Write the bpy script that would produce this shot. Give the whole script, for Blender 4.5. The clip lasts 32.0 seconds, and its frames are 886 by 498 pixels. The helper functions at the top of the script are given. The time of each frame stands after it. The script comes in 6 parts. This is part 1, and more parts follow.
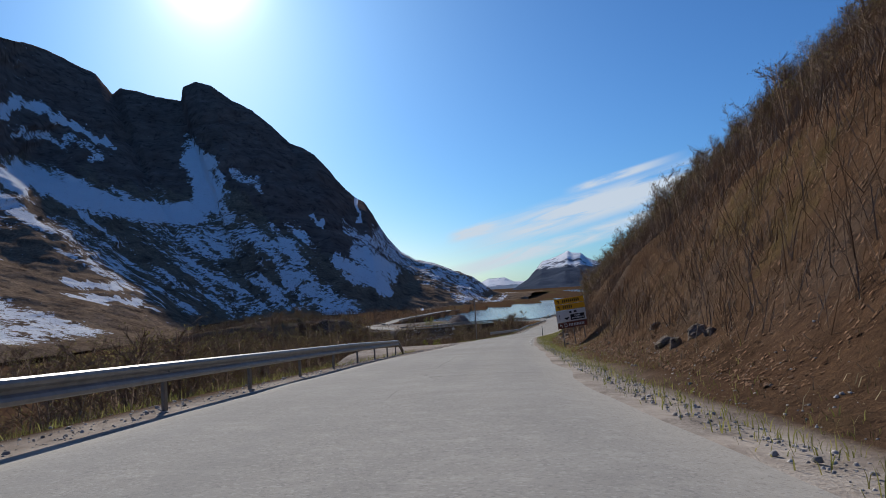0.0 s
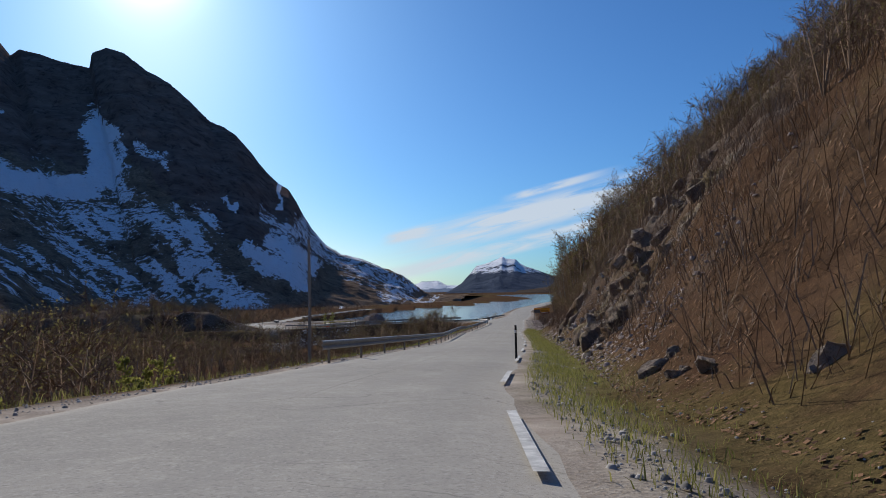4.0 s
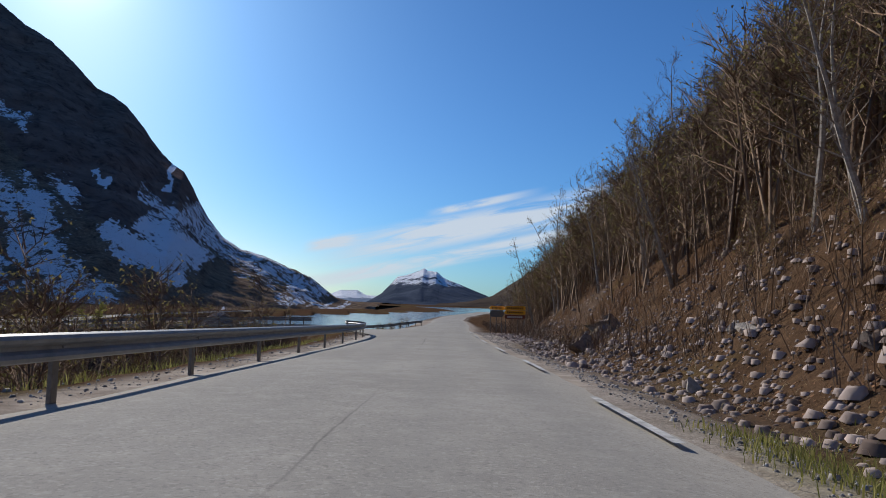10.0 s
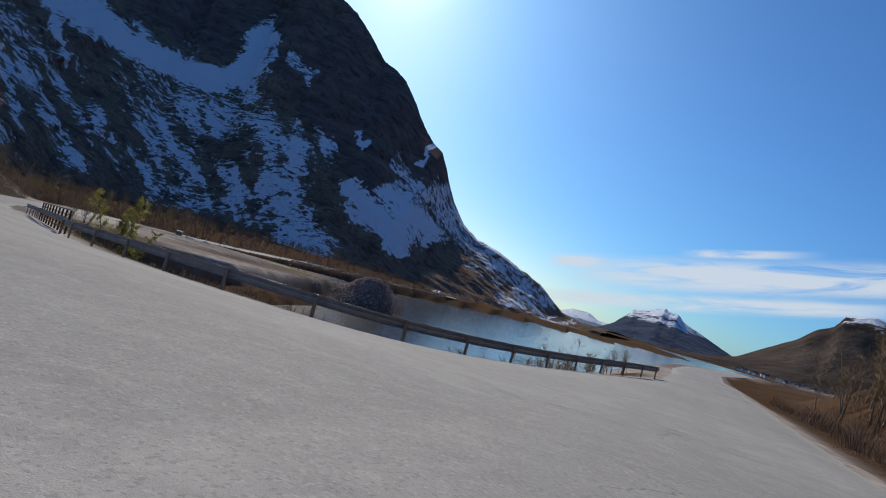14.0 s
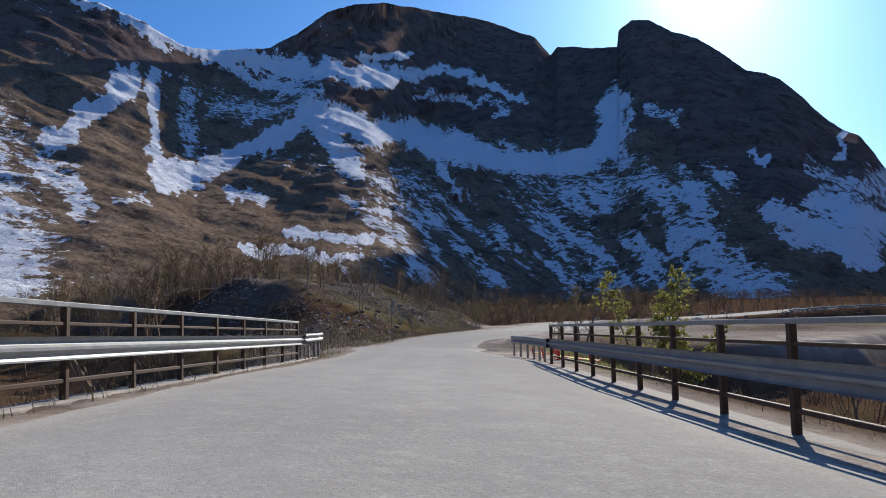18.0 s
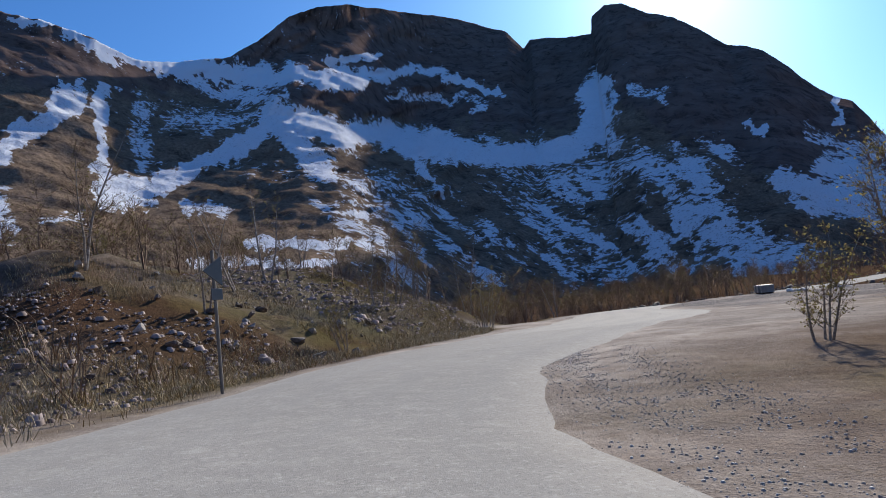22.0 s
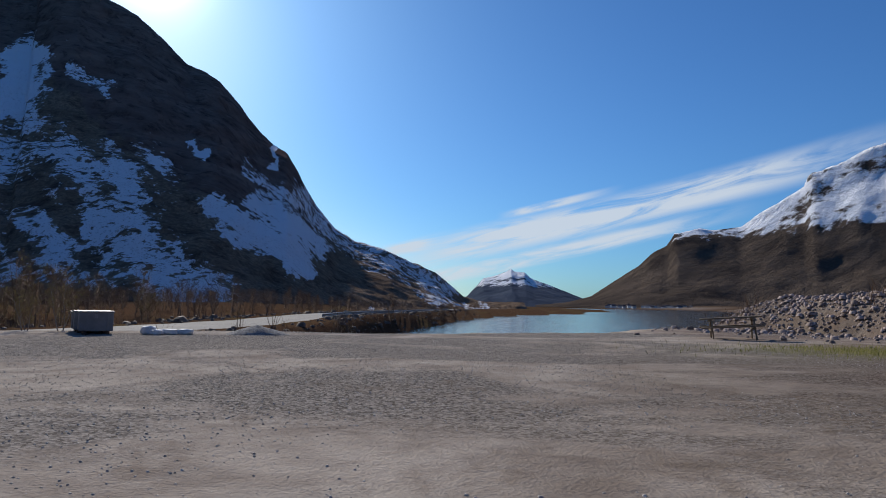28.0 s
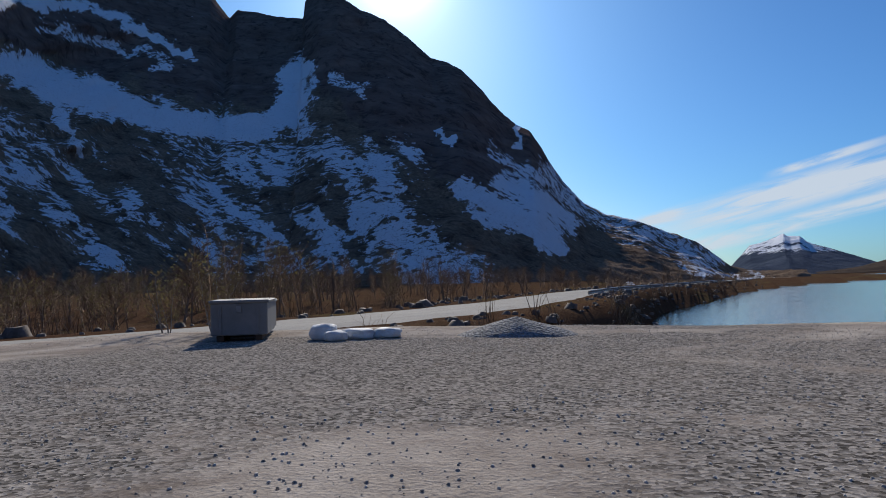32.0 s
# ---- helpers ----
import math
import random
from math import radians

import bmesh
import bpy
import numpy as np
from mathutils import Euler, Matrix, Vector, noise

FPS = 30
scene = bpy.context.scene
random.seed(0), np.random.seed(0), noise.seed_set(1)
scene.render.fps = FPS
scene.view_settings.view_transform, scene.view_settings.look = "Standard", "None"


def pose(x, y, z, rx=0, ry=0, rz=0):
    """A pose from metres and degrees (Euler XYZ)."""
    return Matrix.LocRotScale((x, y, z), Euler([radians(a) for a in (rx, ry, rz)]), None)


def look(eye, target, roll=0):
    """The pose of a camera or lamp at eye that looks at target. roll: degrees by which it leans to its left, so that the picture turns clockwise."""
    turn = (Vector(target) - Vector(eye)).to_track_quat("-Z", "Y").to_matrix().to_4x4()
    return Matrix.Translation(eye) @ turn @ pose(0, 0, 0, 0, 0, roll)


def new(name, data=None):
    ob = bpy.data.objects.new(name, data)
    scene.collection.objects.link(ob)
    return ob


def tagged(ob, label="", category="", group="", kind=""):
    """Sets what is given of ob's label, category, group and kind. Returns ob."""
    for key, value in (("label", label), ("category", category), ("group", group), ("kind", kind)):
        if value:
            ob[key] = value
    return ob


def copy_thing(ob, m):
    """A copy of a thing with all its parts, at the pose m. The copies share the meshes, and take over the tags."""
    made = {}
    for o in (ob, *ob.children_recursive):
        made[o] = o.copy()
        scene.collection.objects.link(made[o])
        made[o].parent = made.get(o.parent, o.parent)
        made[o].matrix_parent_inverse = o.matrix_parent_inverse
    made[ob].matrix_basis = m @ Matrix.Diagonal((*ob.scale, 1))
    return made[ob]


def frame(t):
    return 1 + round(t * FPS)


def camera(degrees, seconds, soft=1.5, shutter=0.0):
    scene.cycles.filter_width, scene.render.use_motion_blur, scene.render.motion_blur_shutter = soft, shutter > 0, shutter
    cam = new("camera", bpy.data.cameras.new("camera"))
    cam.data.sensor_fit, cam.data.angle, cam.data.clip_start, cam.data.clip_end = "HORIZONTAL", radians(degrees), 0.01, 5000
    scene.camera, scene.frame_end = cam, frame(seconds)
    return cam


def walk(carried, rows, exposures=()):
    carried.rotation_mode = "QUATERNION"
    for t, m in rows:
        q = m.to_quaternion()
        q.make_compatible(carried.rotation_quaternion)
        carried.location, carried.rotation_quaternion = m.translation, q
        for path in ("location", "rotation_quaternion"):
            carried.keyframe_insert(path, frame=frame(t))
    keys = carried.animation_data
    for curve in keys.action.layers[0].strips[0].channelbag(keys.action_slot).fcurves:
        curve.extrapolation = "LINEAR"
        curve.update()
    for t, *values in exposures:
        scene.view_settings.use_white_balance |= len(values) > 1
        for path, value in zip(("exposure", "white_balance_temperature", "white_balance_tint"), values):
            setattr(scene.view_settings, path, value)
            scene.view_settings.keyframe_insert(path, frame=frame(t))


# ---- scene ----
cam = camera(66.0, 32.0, soft=0.95)
PATH = [
    (0.0, 0.00, 0.00, 0.95, 1.99, 3.41, -3.35),
    (0.5, 0.05, 8.66, 0.41, 1.34, 3.40, -3.02),
    (1.0, 0.13, 17.23, -0.11, 0.61, 3.30, -2.93),
    (1.5, 0.43, 25.55, -0.62, -0.10, 3.27, -2.77),
    (2.0, 0.96, 33.48, -1.13, -0.78, 3.24, -2.32),
    (2.5, 1.87, 41.02, -1.65, -1.53, 3.23, -1.95),
    (3.0, 2.89, 48.15, -2.14, -2.10, 3.46, -1.34),
    (3.5, 3.90, 54.89, -2.58, -2.73, 3.49, -1.10),
    (5.5, 7.53, 80.60, -4.15, -5.60, 3.23, -0.28),
    (6.0, 8.31, 87.07, -4.52, -6.11, 3.23, 0.37),
    (6.5, 9.11, 93.60, -4.95, -6.77, 3.33, 0.24),
    (7.0, 10.24, 100.00, -5.37, -7.48, 3.19, 0.57),
    (7.5, 11.23, 106.79, -5.69, -7.86, 3.39, 1.43),
    (8.0, 12.16, 113.84, -5.99, -8.17, 3.65, 1.83),
    (8.5, 13.15, 121.05, -6.27, -8.44, 4.14, 2.25),
    (9.0, 14.31, 128.37, -6.54, -8.80, 4.42, 1.72),
    (9.5, 15.77, 135.77, -6.80, -9.31, 4.34, 1.15),
    (10.0, 17.26, 143.34, -7.03, -9.92, 4.53, 1.82),
    (10.5, 18.72, 150.99, -7.24, -10.09, 4.76, 3.60),
    (11.0, 20.09, 158.63, -7.43, -9.63, 4.44, 5.48),
    (11.5, 21.42, 165.97, -7.64, -8.86, 4.73, 4.61),
    (12.0, 22.61, 172.87, -7.83, -9.28, 4.60, 5.89),
    (12.5, 23.56, 179.11, -7.95, -7.72, 4.19, 11.82),
    (13.0, 24.10, 184.65, -8.04, -3.23, 3.65, 16.11),
    (13.5, 24.32, 189.66, -8.13, 3.05, 2.92, 17.25),
    (14.0, 24.13, 193.90, -8.19, 10.26, 2.63, 16.17),
    (14.5, 23.22, 197.34, -8.30, 17.74, 2.28, 16.59),
    (15.0, 21.57, 201.13, -8.40, 28.27, 2.93, 17.78),
    (15.5, 18.53, 204.12, -8.54, 36.20, 2.85, 15.34),
    (17.5, 3.58, 214.97, -9.49, 42.58, 3.87, 1.03),
    (18.0, 0.33, 218.08, -9.71, 42.95, 4.07, -1.25),
    (18.5, -2.71, 221.16, -9.92, 43.18, 4.46, -4.02),
    (19.0, -5.63, 224.18, -10.11, 42.91, 4.48, -5.46),
    (19.5, -8.31, 227.35, -10.37, 42.49, 4.55, -7.20),
    (20.0, -11.09, 230.51, -10.66, 41.91, 4.45, -7.52),
    (20.5, -13.87, 233.63, -10.88, 41.45, 4.60, -6.33),
    (21.0, -16.80, 236.55, -11.06, 41.52, 4.63, -5.59),
    (21.5, -18.69, 239.35, -11.17, 41.68, 4.58, -5.40),
    (22.0, -20.83, 241.90, -11.30, 41.84, 4.75, -6.01),
    (22.5, -23.07, 244.42, -11.43, 41.55, 4.51, -7.40),
    (23.0, -25.21, 247.08, -11.55, 40.36, 4.43, -10.92),
    (23.5, -26.69, 250.93, -11.57, 37.17, 4.06, -14.02),
    (24.0, -27.73, 255.28, -11.57, 33.08, 3.74, -14.87),
    (24.5, -28.20, 259.48, -11.54, 28.52, 3.15, -15.36),
    (25.0, -28.19, 263.13, -11.50, 21.94, 2.76, -13.96),
    (25.5, -28.75, 265.78, -11.62, 14.87, 2.88, -12.13),
    (26.0, -28.98, 267.76, -11.72, 7.53, 3.37, -9.33),
    (26.5, -28.87, 269.48, -11.82, 0.54, 3.10, -3.91),
    (28.5, -28.70, 278.19, -11.96, -3.53, 4.89, 1.53),
    (29.0, -28.80, 280.05, -12.03, -1.70, 4.10, 3.83),
    (29.5, -28.97, 281.81, -12.01, 3.71, 4.73, 4.56),
    (30.0, -29.41, 283.35, -12.00, 8.55, 4.95, 2.27),
    (30.5, -30.02, 284.65, -11.97, 12.00, 3.82, 1.01),
    (31.0, -30.68, 285.66, -11.96, 13.90, 3.57, 0.24),
    (31.5, -31.05, 286.39, -12.00, 16.10, 3.02, -1.28),
    (32.0, -30.94, 286.99, -12.07, 17.01, 2.86, -1.55),
]
walk(cam, [(t, Matrix.Translation((x, y, z)) @ pose(0, 0, 0, 0, 0, yaw) @ pose(0, 0, 0, 90 + pitch, 0, 0) @ pose(0, 0, 0, 0, 0, roll))
           for t, x, y, z, yaw, pitch, roll in PATH],
     exposures=[(0, 0.0), (13, 0.0), (15.5, 0.2), (18, 0.45), (23.5, 0.55), (26, 0.12), (28, 0.0), (32, 0.0)])

# ---- light ----
SUN_AZ, SUN_EL = 20.3, 25.6
world = bpy.data.worlds.new("world")
scene.world = world
world.use_nodes = True
wt = world.node_tree
wt.nodes.clear()


def wnode(kind, **inputs):
    n = wt.nodes.new(kind)
    for k, v in inputs.items():
        n.inputs[k].default_value = v
    return n


sky = wt.nodes.new("ShaderNodeTexSky")
sky.sky_type, sky.sun_disc = "NISHITA", False
sky.sun_elevation, sky.sun_rotation = radians(SUN_EL), radians(-SUN_AZ)
sky.air_density, sky.dust_density, sky.ozone_density, sky.altitude = 1.0, 0.6, 3.0, 50


def wmath(op, a, b=None, c=None):
    n = wt.nodes.new("ShaderNodeMath")
    n.operation = op
    for i, v in enumerate((a, b, c)):
        if v is None:
            continue
        if isinstance(v, (int, float)):
            n.inputs[i].default_value = v
        else:
            wt.links.new(v, n.inputs[i])
    return n.outputs[0]


def wramp(x, a, b):
    n = wt.nodes.new("ShaderNodeMapRange")
    n.interpolation_type = "SMOOTHSTEP"
    wt.links.new(x, n.inputs[0])
    n.inputs[1].default_value, n.inputs[2].default_value = a, b
    return n.outputs[0]


tc = wt.nodes.new("ShaderNodeTexCoord")
sep = wt.nodes.new("ShaderNodeSeparateXYZ")
wt.links.new(tc.outputs["Generated"], sep.inputs[0])
az = wmath("MULTIPLY", wmath("ARCTAN2", sep.outputs[0], sep.outputs[1]), 57.296)      # to the right of north
el = wmath("MULTIPLY", wmath("ARCSINE", sep.outputs[2]), 57.296)
# thin streaks of cirrus that climb to the right
u = wmath("MULTIPLY_ADD", az, -0.22, el)
comb = wt.nodes.new("ShaderNodeCombineXYZ")
wt.links.new(wmath("MULTIPLY", az, 0.075), comb.inputs[0])
wt.links.new(wmath("MULTIPLY", u, 0.5), comb.inputs[1])
cn = wnode("ShaderNodeTexNoise", Scale=1.6, Detail=7.0, Roughness=0.62, Distortion=0.7)
wt.links.new(comb.outputs[0], cn.inputs["Vector"])
fine = cn.outputs[0]


def streak(centre, half, a0, a1, a2, a3):
    d = wmath("ABSOLUTE", wmath("SUBTRACT", u, centre))
    band = wmath("SUBTRACT", 1.0, wramp(d, half * 0.25, half))
    return wmath("MULTIPLY", band, wmath("MULTIPLY", wramp(az, a0, a1), wmath("SUBTRACT", 1.0, wramp(az, a2, a3))))


bands = wmath("ADD", wmath("ADD", streak(3.75, 1.8, -3.0, 7.0, 25.0, 42.0), streak(1.55, 0.9, -6.0, 4.0, 17.0, 30.0)),
              wmath("ADD", streak(5.6, 0.45, 8.0, 11.0, 13.0, 19.0), streak(4.6, 0.7, -2.0, 0.0, 1.0, 3.5)))
cloud = wmath("MULTIPLY", bands, wramp(fine, 0.26, 0.58))
cloud = wmath("MINIMUM", wmath("MULTIPLY", cloud, 1.0), 0.9)
tint = wt.nodes.new("ShaderNodeMix")
tint.data_type, tint.blend_type = "RGBA", "MULTIPLY"
tint.inputs[7].default_value = (0.36, 0.70, 1.11, 1)
wt.links.new(sky.outputs[0], tint.inputs[6])
lum = wt.nodes.new("ShaderNodeRGBToBW")
wt.links.new(sky.outputs[0], lum.inputs[0])
wt.links.new(wmath("SUBTRACT", 1.0, wramp(lum.outputs[0], 8.0, 24.0)), tint.inputs[0])      # whiter glow round the sun
mixc = wt.nodes.new("ShaderNodeMix")
mixc.data_type = "RGBA"
wt.links.new(cloud, mixc.inputs[0])
wt.links.new(tint.outputs[2], mixc.inputs[6])
mixc.inputs[7].default_value = (7.0, 7.8, 8.8, 1)
bg = wt.nodes.new("ShaderNodeBackground")
bg.inputs[1].default_value = 0.085
# bright aureole of the hazy air close round the sun
aim = wt.nodes.new("ShaderNodeVectorMath")
aim.operation = "DOT_PRODUCT"
wt.links.new(tc.outputs["Generated"], aim.inputs[0])
aim.inputs[1].default_value = (-math.sin(radians(SUN_AZ)) * math.cos(radians(SUN_EL)), math.cos(radians(SUN_AZ)) * math.cos(radians(SUN_EL)), math.sin(radians(SUN_EL)))
off = wmath("MULTIPLY", wmath("ARCCOSINE", wmath("MINIMUM", aim.outputs["Value"], 0.99999)), 57.296)
glow = wmath("ADD", wmath("MULTIPLY", wmath("EXPONENT", wmath("MULTIPLY", wmath("MULTIPLY", off, off), -0.10)), 14.0), wmath("MULTIPLY", wmath("EXPONENT", wmath("MULTIPLY", off, -0.16)), 2.4))
halo = wt.nodes.new("ShaderNodeCombineXYZ")
for k in range(3):
    wt.links.new(glow, halo.inputs[k])
total = wt.nodes.new("ShaderNodeVectorMath")
wt.links.new(mixc.outputs[2], total.inputs[0])
wt.links.new(halo.outputs[0], total.inputs[1])
wt.links.new(total.outputs[0], bg.inputs[0])
wo = wt.nodes.new("ShaderNodeOutputWorld")
wt.links.new(bg.outputs[0], wo.inputs[0])

sun_data = bpy.data.lights.new("sun", "SUN")
sun_data.energy, sun_data.angle, sun_data.color = 4.2, radians(0.6), (1.0, 0.94, 0.85)
sun = new("sun", sun_data)
sun_way = Vector((-math.sin(radians(SUN_AZ)) * math.cos(radians(SUN_EL)), math.cos(radians(SUN_AZ)) * math.cos(radians(SUN_EL)), math.sin(radians(SUN_EL))))
sun.matrix_world = look(sun_way * 300, (0, 0, 0))
scene.view_settings.exposure = 0.0


# ---- materials ----
class Mat:
    """A node material with short helpers."""

    def __init__(self, name, rough=0.8, metal=0.0, spec=0.3):
        self.m = bpy.data.materials.new(name)
        self.m.use_nodes = True
        self.t = self.m.node_tree
        self.b = self.t.nodes["Principled BSDF"]
        self.b.inputs["Roughness"].default_value = rough
        self.b.inputs["Metallic"].default_value = metal
        self.b.inputs["Specular IOR Level"].default_value = spec
        self.co = self.t.nodes.new("ShaderNodeNewGeometry").outputs["Position"]

    def link(self, a, b):
        self.t.links.new(a, b)

    def put(self, v, socket):
        if isinstance(v, (int, float)):
            socket.default_value = v
        elif isinstance(v, tuple):
            socket.default_value = (*v, 1)[:4]
        else:
            self.link(v, socket)

    def local(self):
        self.co = self.t.nodes.new("ShaderNodeTexCoord").outputs["Object"]
        return self

    def noise(self, scale, detail=5.0, rough=0.6, stretch=None, distort=0.0):
        n = self.t.nodes.new("ShaderNodeTexNoise")
        n.inputs["Scale"].default_value, n.inputs["Detail"].default_value = scale, detail
        n.inputs["Roughness"].default_value, n.inputs["Distortion"].default_value = rough, distort
        co = self.co
        if stretch:
            mp = self.t.nodes.new("ShaderNodeMapping")
            mp.inputs["Scale"].default_value = stretch
            self.link(co, mp.inputs[0])
            co = mp.outputs[0]
        self.link(co, n.inputs["Vector"])
        return n.outputs[0]

    def cells(self, scale, out="Distance", feature="F1"):
        n = self.t.nodes.new("ShaderNodeTexVoronoi")
        n.feature = feature
        n.inputs["Scale"].default_value = scale
        self.link(self.co, n.inputs["Vector"])
        return n.outputs[out]

    def ramp(self, x, a, b, lo=0.0, hi=1.0):
        n = self.t.nodes.new("ShaderNodeMapRange")
        self.link(x, n.inputs[0])
        for i, v in enumerate((a, b, lo, hi)):
            self.put(v, n.inputs[i + 1])
        return n.outputs[0]

    def math(self, op, a, b=0.0):
        n = self.t.nodes.new("ShaderNodeMath")
        n.operation = op
        self.put(a, n.inputs[0])
        self.put(b, n.inputs[1])
        return n.outputs[0]

    def mix(self, f, a, b):
        n = self.t.nodes.new("ShaderNodeMix")
        n.data_type = "RGBA"
        self.put(f, n.inputs[0])
        self.put(a, n.inputs[6])
        self.put(b, n.inputs[7])
        return n.outputs[2]

    def attr(self, name):
        n = self.t.nodes.new("ShaderNodeAttribute")
        n.attribute_name = name
        return n.outputs["Fac"]

    def rand(self):
        return self.t.nodes.new("ShaderNodeObjectInfo").outputs["Random"]

    def island(self):
        return self.t.nodes.new("ShaderNodeNewGeometry").outputs["Random Per Island"]

    def colour(self, c):
        self.put(c, self.b.inputs["Base Color"])
        return self

    def rough(self, r):
        self.put(r, self.b.inputs["Roughness"])
        return self

    def bump(self, h, dist, strength=1.0):
        n = self.t.nodes.new("ShaderNodeBump")
        n.inputs["Distance"].default_value, n.inputs["Strength"].default_value = dist, strength
        self.link(h, n.inputs["Height"])
        old = self.b.inputs["Normal"]
        if old.is_linked:
            self.link(old.links[0].from_socket, n.inputs["Normal"])
        self.link(n.outputs[0], old)
        return self


def asphalt_mat():
    m = Mat("asphalt", 0.95, 0, 0.04)
    big = m.noise(0.16, 6, 0.62)
    mid = m.noise(1.3, 5, 0.65)
    grain = m.cells(85)
    speck = m.noise(160, 2)
    base = m.mix(m.ramp(big, 0.35, 0.68), (0.325, 0.306, 0.274), (0.425, 0.40, 0.36))
    base = m.mix(m.ramp(mid, 0.4, 0.75, 0, 0.6), base, (0.275, 0.26, 0.237))
    base = m.mix(m.attr("dust"), base, (0.49, 0.445, 0.38))
    base = m.mix(m.attr("fresh"), base, (0.115, 0.112, 0.11))
    base = m.mix(m.ramp(speck, 0.52, 0.72, 0, 0.55), base, (0.40, 0.39, 0.37))
    base = m.mix(m.ramp(grain, 0.0, 0.35, 0.55, 0), base, (0.07, 0.07, 0.07))
    warp = m.t.nodes.new("ShaderNodeTexNoise")
    warp.inputs["Scale"].default_value, warp.inputs["Detail"].default_value = 0.9, 5.0
    m.link(m.co, warp.inputs["Vector"])
    add = m.t.nodes.new("ShaderNodeMixRGB")
    add.blend_type = "ADD"
    add.inputs[0].default_value = 1.6
    m.link(m.co, add.inputs[1])
    m.link(warp.outputs["Color"], add.inputs[2])
    straight, m.co = m.co, add.outputs[0]
    crack = m.cells(0.23, feature="DISTANCE_TO_EDGE")
    m.co = straight
    gap = m.math("MULTIPLY", m.ramp(crack, 0.0, 0.005, 0.5, 0), m.ramp(m.noise(0.13, 3), 0.52, 0.62))
    base = m.mix(gap, base, (0.07, 0.068, 0.065))
    base = m.mix(m.ramp(m.noise(3.2, 6, 0.75), 0.5, 0.72, 0, 0.4), base, (0.54, 0.505, 0.45))
    chips = m.cells(42, "Color")
    csep = m.t.nodes.new("ShaderNodeSeparateColor")
    m.link(chips, csep.inputs[0])
    base = m.mix(m.ramp(csep.outputs[0], 0.78, 0.97, 0, 0.28), base, (0.60, 0.57, 0.52))
    base = m.mix(m.ramp(csep.outputs[1], 0.8, 0.97, 0, 0.3), base, (0.14, 0.135, 0.128))
    lane = m.attr("lane")
    for centre in (0.2, 0.4, 0.62, 0.82):
        wheel = m.ramp(m.math("ABSOLUTE", m.math("SUBTRACT", lane, centre)), 0.0, 0.075, 0.34, 0.0)
        base = m.mix(m.math("MULTIPLY", wheel, m.ramp(m.noise(0.4, 5, 0.6, stretch=(1, 0.25, 1)), 0.3, 0.6)), base, (0.29, 0.28, 0.262))
    seam = m.ramp(m.math("ABSOLUTE", m.math("SUBTRACT", m.math("ADD", lane, m.math("MULTIPLY", m.noise(0.35, 4), 0.03)), 0.525)), 0.0, 0.003, 0.55, 0.0)
    base = m.mix(m.math("MULTIPLY", m.math("MULTIPLY", seam, m.attr("seam")), m.ramp(m.noise(0.09, 2), 0.46, 0.54)), base, (0.10, 0.097, 0.092))
    m.colour(base)
    m.bump(grain, 0.003, 0.6)
    return m.m


